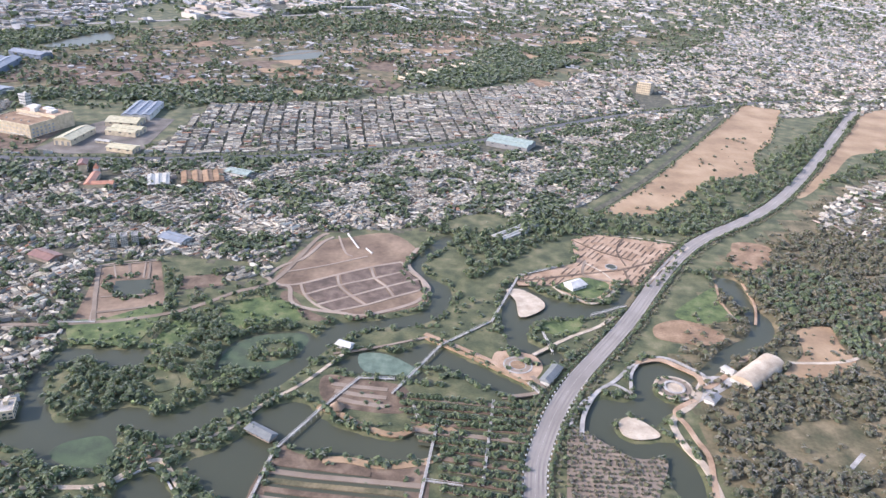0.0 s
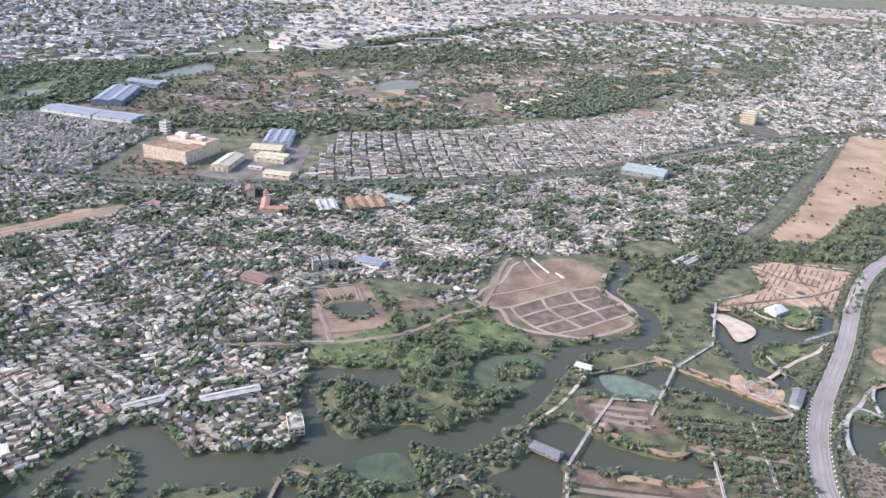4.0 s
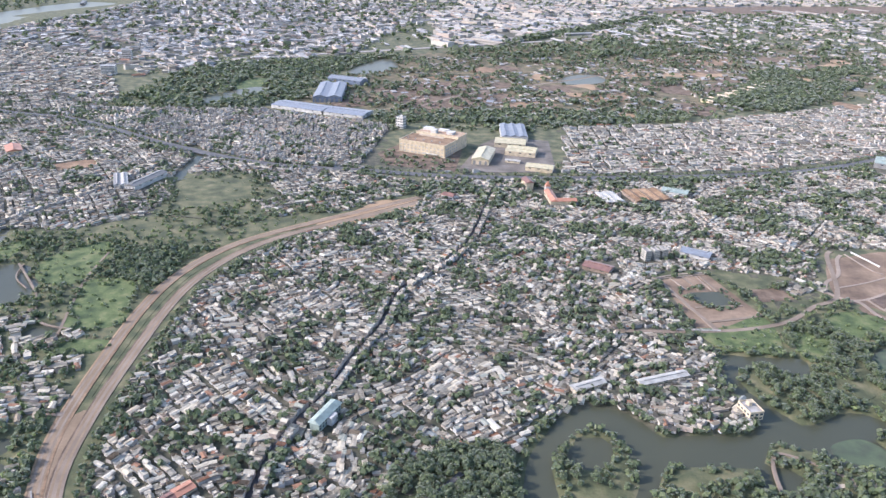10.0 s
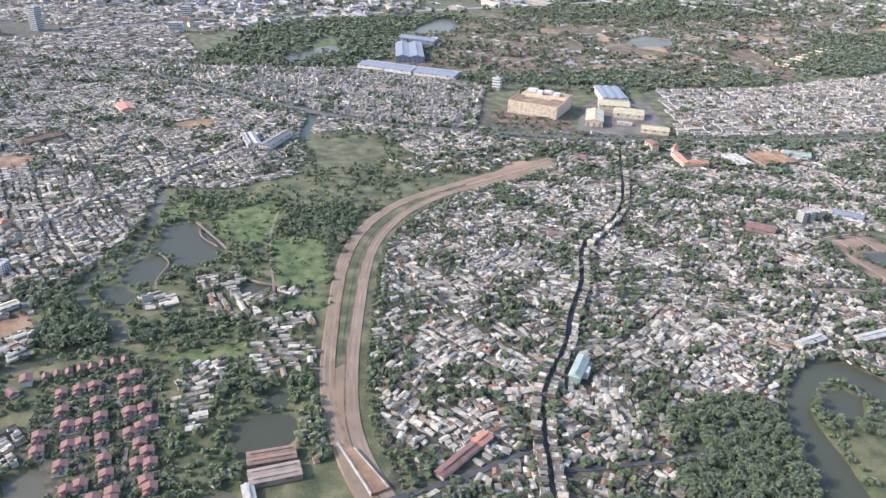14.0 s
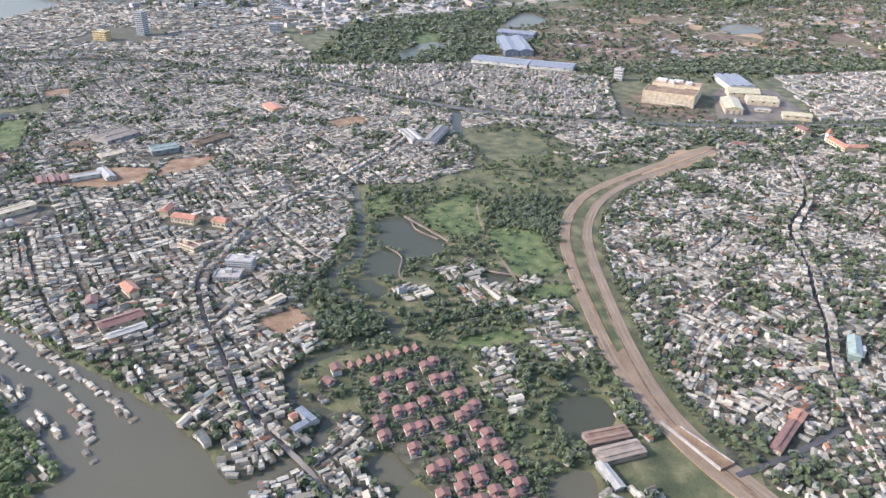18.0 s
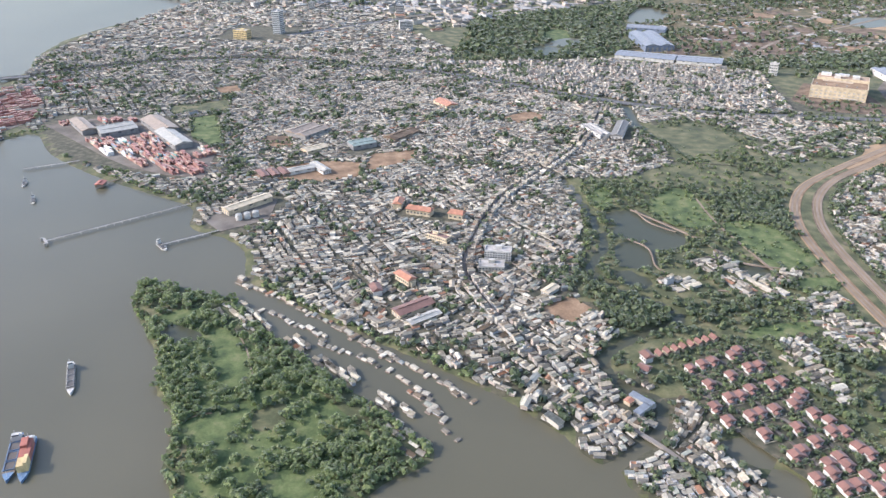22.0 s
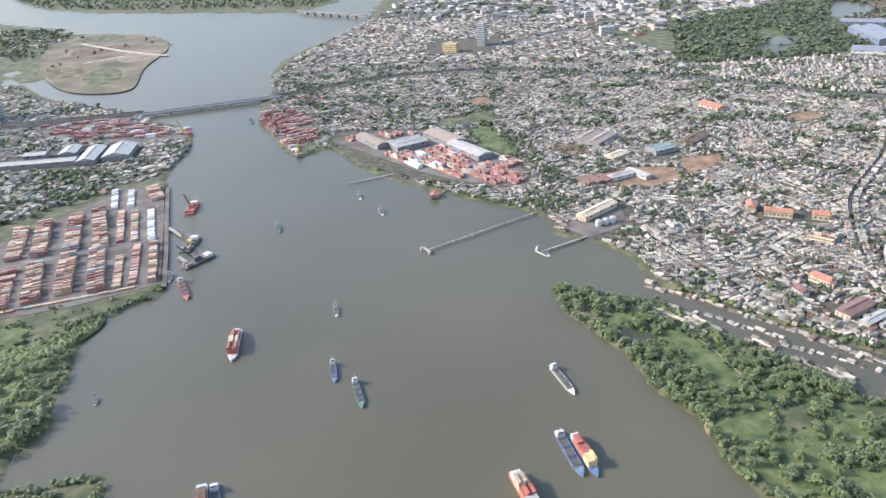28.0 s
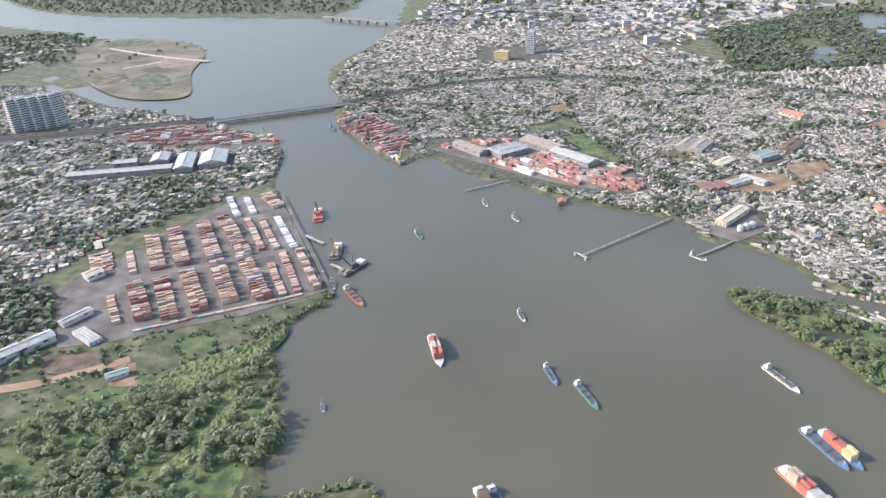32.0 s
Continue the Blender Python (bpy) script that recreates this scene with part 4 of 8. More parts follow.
# ---- towns: rows of low houses ----


def solid(name, verts, faces, slots, mats, label, category, kind="stuff"):
    """One mesh from arrays of quads and triangles (a triangle repeats its last corner)."""
    me = bpy.data.meshes.new(name)
    quads = faces[:, 2] != faces[:, 3]
    loops = np.concatenate([f if k else f[:3] for f, k in zip(faces, quads)]) if not quads.all() else faces.ravel()
    size = np.where(quads, 4, 3)
    me.vertices.add(len(verts))
    me.vertices.foreach_set("co", np.asarray(verts, np.float32).ravel())
    me.loops.add(len(loops))
    me.loops.foreach_set("vertex_index", np.asarray(loops, np.int32))
    me.polygons.add(len(faces))
    me.polygons.foreach_set("loop_start", np.r_[0, np.cumsum(size)[:-1]].astype(np.int32))
    me.polygons.foreach_set("material_index", np.asarray(slots, np.int32))
    me.polygons.foreach_set("use_smooth", np.zeros(len(faces), bool))
    for k in mats:
        me.materials.append(M[k])
    me.update(calc_edges=True)
    ob = new(name, me)
    return tagged(ob, label, category, kind=kind)


# unit houses: walls 1 x 1 x 1, roof on its own corners with eaves
WALL_V = [(x, y, z) for z in (0, 1) for y in (-.5, .5) for x in (-.5, .5)]
WALL_F = [(0, 1, 5, 4), (1, 3, 7, 5), (3, 2, 6, 7), (2, 0, 4, 6)]


def house_unit(kind):
    e = 0.56
    v, f, s = list(WALL_V), list(WALL_F), [0] * 4
    if kind == "gable":
        r = [(-e, -e, .97), (e, -e, .97), (e, e, .97), (-e, e, .97), (0, -e, 1.26), (0, e, 1.26)]
        q = [(8, 12, 13, 11), (9, 10, 13, 12), (8, 9, 12, 12), (10, 11, 13, 13)]
    elif kind == "shed":
        r = [(-e, -e, .98), (e, -e, 1.22), (e, e, 1.22), (-e, e, .98)]
        q = [(8, 9, 10, 11), (9, 8, 11, 10)]
    else:
        r = [(-.5, -.5, 1.0), (.5, -.5, 1.0), (.5, .5, 1.0), (-.5, .5, 1.0)]
        q = [(8, 9, 10, 11)]
        b = [(-.5, -.5, 1.0), (.5, -.5, 1.0), (.5, .5, 1.0), (-.5, .5, 1.0), (-.5, -.5, 1.1), (.5, -.5, 1.1), (.5, .5, 1.1), (-.5, .5, 1.1),
             (-.2, .1, 1.0), (.3, .1, 1.0), (.3, .45, 1.0), (-.2, .45, 1.0), (-.2, .1, 1.35), (.3, .1, 1.35), (.3, .45, 1.35), (-.2, .45, 1.35)]
        v, s = v + r, s + [1]
        f = f + q
        for o in (12, 20):
            f += [(o, o + 1, o + 5, o + 4), (o + 1, o + 2, o + 6, o + 5), (o + 2, o + 3, o + 7, o + 6), (o + 3, o, o + 4, o + 7)]
            s += [0] * 4
        f.append((24, 25, 26, 27))
        s.append(1)
        return np.array(v + b, float), np.array(f), np.array(s)
    return np.array(v + r, float), np.array(f + q), np.array(s + [1] * len(q))


UNITS = {k: house_unit(k) for k in ("gable", "shed", "flat")}
TAKEN = []  # outlines kept free of scattered houses and trees


def free(q, margin=2.0, trees=False):
    ok = wetness(q) > (1.5 if trees else margin)
    for name_, line, width, _ in ROADS:
        near = np.all((q > line.min(0) - 30) & (q < line.max(0) + 30), 1)
        ok[near] &= line_dist(q[near], line) > width / 2 + (1.0 if trees else 5.2 if name_ == "lane" else 2.5)
    for line, lo, hi in ((HIGHWAY_W, -8, 38), (HIGHWAY[:14], -8, 24)):
        near = np.all((q > line.min(0) - 40) & (q < line.max(0) + 40), 1)
        if near.any():
            t = np.gradient(line, axis=0)
            n = np.c_[-t[:, 1], t[:, 0]] / np.linalg.norm(t, axis=1)[:, None]
            ok[near] &= line_dist(q[near], line + n * (lo + hi) / 2) > (hi - lo) / 2
    for poly in TAKEN:
        ok &= ~inside(q, poly)
    return ok


def lattice(zone, angle, w, l, lane=4, wobble=0.25, wave=1.0, street=2.4):
    """Plots in wavy rows within an outline: place, turn."""
    zone = np.array(zone, float)
    c = zone.mean(0)
    r = np.linalg.norm(zone - c, axis=1).max()
    a = radians(angle)
    nu, nv = int(r / w) + 1, int(r / l) + 1
    iu, iv = np.meshgrid(np.arange(-nu, nu), np.arange(-nv, nv))
    iu, iv = iu.ravel(), iv.ravel()
    u = iu * w + (iu // 14) * 2.0 + 9 * wave * np.sin(iv * l / 55 + angle)
    v = iv * l + (iv // lane) * street + 8 * wave * np.sin(iu * w / 70 + 2 * angle)
    q = np.c_[u, v] + rng.normal(0, wobble, (len(u), 2)) * (w, l) * 0.5
    turn = a + wave * 0.22 * np.cos(iu * w / 70 + 2 * angle) + wave * 0.15 * np.sin(iv * l / 90) + rng.normal(0, 0.05, len(u))
    q = q @ np.array([[math.cos(a), math.sin(a)], [-math.sin(a), math.cos(a)]]) + c
    k = inside(q, zone)
    return q[k], turn[k]


GAPS = []  # plots left to trees
HOUSES = []  # x, y, turn, width, length, height, kind number


def settle(zone, angle, w, l, fill=0.8, tall=0.12, lane=4, wobble=0.25, not_in=(), flat=0.25, green=0.8, patchy=0.5, wave=1.0, street=2.4, rise=1.0, drift=0.75):
    q, turn = lattice(zone, angle, w, l, lane, wobble, wave, street)
    for poly in not_in:
        k = ~inside(q, np.array(poly, float))
        q, turn = q[k], turn[k]
    ok = free(q)
    patch = np.array([noise.noise((x / 38, y / 38, 3.1)) + 0.5 * noise.noise((x / 14, y / 14, 6.4)) for x, y in q])
    ok &= rng.random(len(q)) < np.clip(fill + patchy * patch, 0, 1)
    gap = q[~ok]
    gap = gap[(rng.random(len(gap)) < green)]
    if len(gap):
        GAPS.append(gap[free(gap, trees=True)])
    q, turn = q[ok], turn[ok]
    n = len(q)
    flip = np.array([noise.noise((x / 21, y / 21, 1.7)) for x, y in q]) if n else np.zeros(0)
    veer = np.array([noise.noise((x / 48, y / 48, 9.3)) for x, y in q]) if n else np.zeros(0)
    turn = turn + drift * wave * veer + np.where((flip > 1.0 - 0.72 * wave) | (rng.random(n) < 0.06 * wave), math.pi / 2, 0)
    wid, lng = w * rng.uniform(0.8, 1.06, n), l * rng.uniform(0.55, 1.12, n)
    big = rng.random(n) < 0.05
    wid, lng = np.where(big, wid * 1.5, wid), np.where(big, lng * 1.9, lng)
    high = rise * rng.uniform(1.2, 2.0, n) * np.where(rng.random(n) < tall, rng.uniform(1.4, 2.3, n), 1)
    kind = rng.choice(3, n, p=[0.52 - flat / 2, 0.48 - flat / 2, flat])
    kind = np.where((high > 3.2) & (rng.random(n) < 0.7), 2, kind)
    HOUSES.append(np.c_[q, turn, wid, lng, high, kind])
    return q


def build_stuff_houses(h, name, label, roof="roof", base=LAND - 0.1):
    for k, kind in enumerate(("gable", "shed", "flat")):
        s = h[h[:, 6] == k]
        if not len(s):
            continue
        v, f, slot = UNITS[kind]
        p = v[None] * np.stack([s[:, 3], s[:, 4], s[:, 5]], 1)[:, None, :]
        ct, st = np.cos(s[:, 2])[:, None], np.sin(s[:, 2])[:, None]
        x = p[..., 0] * ct - p[..., 1] * st + s[:, 0:1]
        y = p[..., 0] * st + p[..., 1] * ct + s[:, 1:2]
        vv = np.stack([x, y, p[..., 2] + base], -1).reshape(-1, 3)
        ff = (f[None] + (np.arange(len(s)) * len(v))[:, None, None]).reshape(-1, 4)
        solid(name, vv, ff, np.tile(slot, len(s)), ("wall", roof), label, "houses")


def row_houses(line, off, w, l, y0, y1):
    """Taller houses wall to wall along a lane."""
    t = np.gradient(line, axis=0)
    nn = np.c_[-t[:, 1], t[:, 0]] / np.linalg.norm(t, axis=1)[:, None]
    pts = line + nn * off
    s = np.r_[0, np.cumsum(np.linalg.norm(np.diff(pts, axis=0), axis=1))]
    at = np.arange(0, s[-1], w)
    q = np.c_[np.interp(at, s, pts[:, 0]), np.interp(at, s, pts[:, 1])]
    a = np.interp(at, s, np.unwrap(np.arctan2(t[:, 1], t[:, 0])))
    k = (q[:, 1] > y0) & (q[:, 1] < y1) & (rng.random(len(q)) < 0.9) & (wetness(q) > 3)
    q, a = q[k], a[k]
    n = len(q)
    HOUSES.append(np.c_[q, a, w * rng.uniform(0.85, 1.0, n), l * rng.uniform(0.7, 1.1, n), rng.uniform(1.8, 4.2, n), rng.choice(3, n, p=[0.3, 0.3, 0.4])])

# ---- trees ----


def crown_unit(seed, leaves, lobes=5, leaf=0.16):
    """A crown one metre across and tall of many small tilted leaf clumps round several lobes."""
    r = np.random.default_rng(seed)
    c = np.c_[r.normal(0, 0.19, (lobes, 2)), r.uniform(0.34, 0.62, lobes)]
    rad = r.uniform(0.18, 0.32, lobes)
    k = r.integers(0, lobes, leaves)
    d = r.normal(0, 1, (leaves, 3))
    d /= np.linalg.norm(d, axis=1)[:, None]
    d[:, 2] = np.abs(d[:, 2]) * np.where(r.random(leaves) < 0.8, 1, -0.6)
    p = c[k] + d * (rad[k] * r.uniform(0.7, 1.08, leaves))[:, None]
    nrm = d + (0, 0, 0.35) + r.normal(0, 0.28, (leaves, 3))
    nrm /= np.linalg.norm(nrm, axis=1)[:, None]
    a = np.cross(nrm, r.normal(0, 1, (leaves, 3)))
    a /= np.linalg.norm(a, axis=1)[:, None]
    b = np.cross(nrm, a)
    s = (leaf * r.uniform(0.6, 1.3, leaves))[:, None]
    v = np.stack([p - a * s, p - b * s * 0.7, p + a * s, p + b * s * 0.7], 1).reshape(-1, 3)
    f = np.arange(leaves * 4).reshape(-1, 4)
    return v, f


CROWNS = {"near": [crown_unit(i, 150, 10, 0.115) for i in range(5)], "mid": [crown_unit(10 + i, 23, 6, 0.31) for i in range(4)], "town": [crown_unit(30 + i, 16, 5, 0.35) for i in range(4)], "far": [crown_unit(20 + i, 11, 5, 0.42) for i in range(3)]}


def build_woods(q, size, level, material, name, label, base=LAND - 0.2, trunks=True):
    """Many trees as one mesh: leaf clumps and tapered trunks."""
    units = CROWNS[level]
    pick = rng.integers(0, len(units), len(q))
    vs, fs, n, ss = [], [], 0, []
    for k, (v, f) in enumerate(units):
        s, z = q[pick == k], size[pick == k]
        if not len(s):
            continue
        a = rng.uniform(0, 6.28, len(s))
        ca, sa = np.cos(a)[:, None], np.sin(a)[:, None]
        p = v[None] * np.stack([z, z, z * rng.uniform(0.8, 1.15, len(s))], 1)[:, None, :]
        x = p[..., 0] * ca - p[..., 1] * sa + s[:, 0:1]
        y = p[..., 0] * sa + p[..., 1] * ca + s[:, 1:2]
        vs.append(np.stack([x, y, p[..., 2] + base], -1).reshape(-1, 3))
        fs.append((f[None] + (np.arange(len(s)) * len(v))[:, None, None]).reshape(-1, 4) + n)
        ss.append(np.zeros(len(s) * len(f)))
        n += len(s) * len(v)
    if trunks:
        t = np.array([(-.03, -.03, 0), (.03, -.03, 0), (0, .04, 0), (-.015, -.015, .6), (.015, -.015, .6), (0, .02, .6)])
        p = t[None] * size[:, None, None] + np.c_[q, np.full(len(q), base)][:, None, :]
        vs.append(p.reshape(-1, 3))
        f = np.array([(0, 1, 4, 3), (1, 2, 5, 4), (2, 0, 3, 5)])
        fs.append((f[None] + (np.arange(len(q)) * 6)[:, None, None]).reshape(-1, 4) + n)
        ss.append(np.ones(len(q) * 3))
    return solid(name, np.concatenate(vs), np.concatenate(fs), np.concatenate(ss), (material, "bark"), label, "trees")


def scatter(zone, spacing, prob=1.0, margin=True, clump=0.5):
    z = np.array(zone, float)
    lo, hi = z.min(0), z.max(0)
    gx, gy = np.meshgrid(np.arange(lo[0], hi[0], spacing), np.arange(lo[1], hi[1], spacing))
    q = np.c_[gx.ravel(), gy.ravel()] + rng.uniform(-0.5, 0.5, (gx.size, 2)) * spacing
    q = q[inside(q, z)]
    patch = np.array([noise.noise((x / 45, y / 45, 8.2)) + 0.5 * noise.noise((x / 17, y / 17, 2.2)) for x, y in q]) if len(q) else np.zeros(0)
    q = q[rng.random(len(q)) < np.clip(prob + clump * patch, 0, 1)]
    return q[free(q, trees=True)] if margin else q

# ---- where houses and trees stand ----
TAKEN += [np.array(p, float) for p in (
    [(-560, 725), (-335, 745), (-335, 975), (-530, 960), (-560, 900)], [(-1400, 600), (-1340, 610), (-1270, 610), (-1150, 490), (-1160, 430), (-1250, 445), (-1340, 490), (-1400, 560)],
    [(-1660, 200), (-1600, 300), (-1570, 420), (-1500, 420), (-1380, 215), (-1440, 165), (-1562, 118), (-1622, 195)],
    [(-780, 215), (-750, 240), (-722, 252), (-700, 245), (-675, 190), (-640, 130), (-690, 110), (-735, 160), (-745, 195)], [(-640, 195), (-600, 195), (-590, 155), (-612, 135), (-630, 150)],
    [(-920, 225), (-890, 240), (-895, 265), (-930, 245)], [(-932, 268), (-905, 268), (-905, 295), (-932, 295)], [(-955, 378), (-890, 372), (-890, 405), (-955, 410)],
    [(-875, 310), (-843, 310), (-843, 338), (-875, 338)], [(-800, 610), (-765, 660), (-740, 655), (-745, 595)], [(-1113, 562), (-1098, 606), (-1066, 588), (-1082, 547)],
    [(-1040, 525), (-1015, 565), (-990, 545), (-1018, 510)], [(-1100, 340), (-1060, 410), (-1040, 395), (-1060, 330)], [(-830, 270), (-808, 275), (-812, 292), (-832, 290)],
    [(-354, 636), (-318, 640), (-322, 690), (-372, 710), (-380, 688), (-354, 672)], [(-480, 255), (-460, 255), (-460, 288), (-480, 288)], [(-545, 172), (-518, 210), (-512, 205), (-535, 168)],
    [(-784, 159), (-761, 159), (-761, 182), (-784, 182)], [(35, 820), (118, 850), (115, 900), (35, 880)], [(-325, 480), (-285, 490), (-285, 525), (-325, 515)],
    [(-1420, 1030), (-1290, 1030), (-1290, 1160), (-1420, 1160)], [(-2015, 595), (-1935, 595), (-1935, 670), (-2015, 670)], [(-1797, 428), (-1665, 452), (-1612, 486), (-1630, 530), (-1725, 518), (-1760, 500), (-1797, 456)],
    [(290, 1080), (340, 1080), (340, 1250), (290, 1250)], [(-766, 972), (-600, 930), (-588, 998), (-742, 1030)], [(-274, 518), (-254, 518), (-254, 538), (-274, 538)], [(-230, 534), (-210, 534), (-210, 554), (-230, 554)], [(-222, 697), (-202, 697), (-202, 717), (-222, 717)], [(-274, 660), (-218, 674), (-230, 710), (-286, 696)])]
for k, p in enumerate(TAKEN):
    if np.ptp(p, axis=0).max() < 80:
        TAKEN[k] = p.mean(0) + (p - p.mean(0)) * 0.8
TAKEN += [outline(n, p) for n, p, m in FIELDS if m != "soil" and "turf" not in n and (n != "red_patch" or np.ptp(np.array(p), axis=0).max() < 75) and n not in ("creeper_bank", "plantation")]
settle(TOWN_E, -38, 2.75, 5.2, 0.72, 0.12, wobble=0.2, patchy=1.1, drift=1.5, rise=0.82)
for off in (-3.9, 3.9):
    row_houses(STREET_W, off, 3.4, 4.6, 150, 700)
for off in (-5.4, 5.4):
    row_houses(LANE, off * .72, 3.6, 4.6, 150, 690)
FAR_N = [(200, 1000), (560, 1100), (1700, 1500), (1700, 2300), (800, 2000), (200, 1300)]
settle(TOWN_N, 99, 4.2, 8.6, 0.93, 0.25, flat=0.45, wobble=0.06, lane=2, not_in=[FAR_N, TOWN_NW], wave=0.35, street=3.2, patchy=0.5)
settle(TOWN_NW, 20, 3.4, 6.0, 0.86, 0.35, flat=0.45, wobble=0.2, patchy=0.9, rise=1.25)
settle(FAR_N, 25, 6, 10, 0.72, 0.2, flat=0.4, wobble=0.3, green=0.6, patchy=0.9)
FAR_W = [(-1700, 930), (-1000, 1000), (-1100, 1150), (-1200, 1380), (-1700, 1450)]
settle(TOWN_W, -46, 2.75, 5.4, 0.88, 0.14, flat=0.25, wobble=0.18, green=0.5, patchy=0.8, not_in=[FAR_W], rise=0.85, drift=1.2)
settle(TOWN_S, -40, 2.5, 4.6, 1.0, 0.2, flat=0.3, patchy=0.2, rise=0.85, drift=1.2)
settle([(-1650, 1040), (-1635, 935), (-1000, 1005), (-1100, 1150), (-1200, 1350), (-1640, 1420)], 35, 6.5, 10, 0.85, 0.2, wobble=0.35, green=0.25)
settle(TOWN_Q, 35, 5.0, 9.0, 0.6, 0.0, green=0.8, patchy=0.9)
settle(TOWN_X, 35, 3.4, 6.0, 0.4, 0.0, green=0.9, patchy=0.9)
settle(TOWN_L, 25, 4.2, 7.0, 0.5, 0.0, green=0.9, patchy=0.8)
settle(TOWN_G, -60, 2.8, 6.5, 0.40, 0.05, wobble=0.5)
for zone, turn in ((TOWN_G1, 10), (TOWN_G3, 25), (TOWN_G4, 20)):
    settle(zone, turn - 70, 2.9, 6.6, 0.9, 0.05, wobble=0.3, patchy=0.5)
settle(TOWN_G2, -50, 2.9, 6.4, 0.85, 0.05, wobble=0.4, patchy=0.8)
settle(TOWN_P, 15, 4.6, 8.0, 0.85, 0.1, wobble=0.25, green=0.35, patchy=0.8)
settle(TOWN_R, 40, 4.2, 7.5, 0.85, 0.1, wobble=0.15)
settle([(-1640, 1420), (-1200, 1350), (-1050, 1150), (-760, 1500), (-700, 2600), (-1700, 2700), (-1640, 1800)], 28, 12, 26, 0.62, 0.1, green=0.3, wobble=0.15, patchy=0.9, rise=2.2)
settle(INDUSTRY, 60, 22, 48, 0.82, 0.1, lane=2, wobble=0.08, green=0.15, patchy=0.7, wave=0.15, street=14, rise=3.6)
settle([(-1500, 2700), (-900, 2700), (-640, 2780), (-195, 3120), (60, 2800), (148, 2960), (960, 3320), (2600, 3600), (2600, 4200), (-1500, 4200)], 60, 24, 52, 0.62, 0.0, green=0.2, wobble=0.12, patchy=1.0, wave=0.2, rise=3.6)
settle([(350, 1700), (700, 2000), (1000, 2500), (2600, 2900), (2600, 3300), (1500, 3280), (836, 2950), (73, 2640), (0, 2500), (-300, 1960), (-200, 1900)], 40, 13, 24, 0.2, 0.0, green=0.5, wobble=0.2, patchy=0.9, rise=2.0)
settle([(650, 1500), (560, 1750), (1000, 2500), (1900, 2900), (1800, 2300), (1300, 1900), (900, 1600)], 25, 11, 16, 0.6, 0.2)
settle([(-2700, 1380), (-2480, 1380), (-2330, 1250), (-2330, 950), (-2800, 800), (-3200, 1300)], 10, 12, 16, 0.6, 0.2)
settle([(-620, 1100), (-560, 990), (-330, 1000), (-150, 1060), (220, 1330), (500, 1600), (200, 1800), (-600, 1500)], 20, 7, 11, 0.16, 0.05, green=0.0, patchy=0.7)
allh = np.concatenate(HOUSES)
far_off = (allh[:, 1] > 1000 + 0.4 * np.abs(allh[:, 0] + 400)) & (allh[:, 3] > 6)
build_stuff_houses(allh[far_off], "distant_buildings", "distant low buildings with roofs greyed for haze", "farroof")
allh = allh[~far_off]
# stilt houses along the shore of the isle
STILT = [[(-1034, 231), (-1015, 238), (-988, 213), (-989, 202), (-1002, 205), (-1029, 222)], [(-978, 197), (-968, 207), (-952, 194), (-962, 182)], [(-955, 184), (-946, 189), (-936, 177), (-944, 169)],
         [(-936, 172), (-927, 181), (-916, 171), (-923, 158)], [(-912, 156), (-902, 163), (-893, 157), (-897, 146), (-910, 148)], [(-897, 148), (-889, 153), (-885, 145), (-894, 139)], [(-897, 134), (-887, 142), (-882, 129), (-892, 121)], [(-889, 115), (-877, 129), (-872, 120), (-883, 109)]]
stilts = []
for zone in STILT:
    q, turn = lattice(zone, -36, 3.1, 5.0, 9, .25)
    q = q[rng.random(len(q)) < .88]
    n = len(q)
    stilts.append(np.c_[q, np.radians(54) + rng.normal(0, .12, n), rng.uniform(1.9, 2.7, n), rng.uniform(3.6, 6.0, n), rng.uniform(2.1, 2.6, n), rng.choice(2, n)])
    TAKEN.append(np.array(zone, float))
build_stuff_houses(np.concatenate(stilts), "stilt_houses", "low stilt houses with pale sheet roofs by the water", base=-0.3)
near_town = ((allh[:, 0] > -600) & (allh[:, 0] < -230) & (allh[:, 1] < 330)) | ((allh[:, 0] > -1060) & (allh[:, 0] < -600) & (allh[:, 1] < 300))
single = np.zeros(len(allh), bool)
for k in range(3):
    idx = np.flatnonzero(near_town & (allh[:, 6] == k))
    idx = idx[np.argsort(allh[idx, 1])][:118]
    single[idx] = True
build_stuff_houses(allh[~single], "low_houses", "dense low houses with grey and white sheet roofs")

TAKEN += [np.array(z, float) for z in (TOWN_G1, TOWN_G2, TOWN_G3, TOWN_G4)]
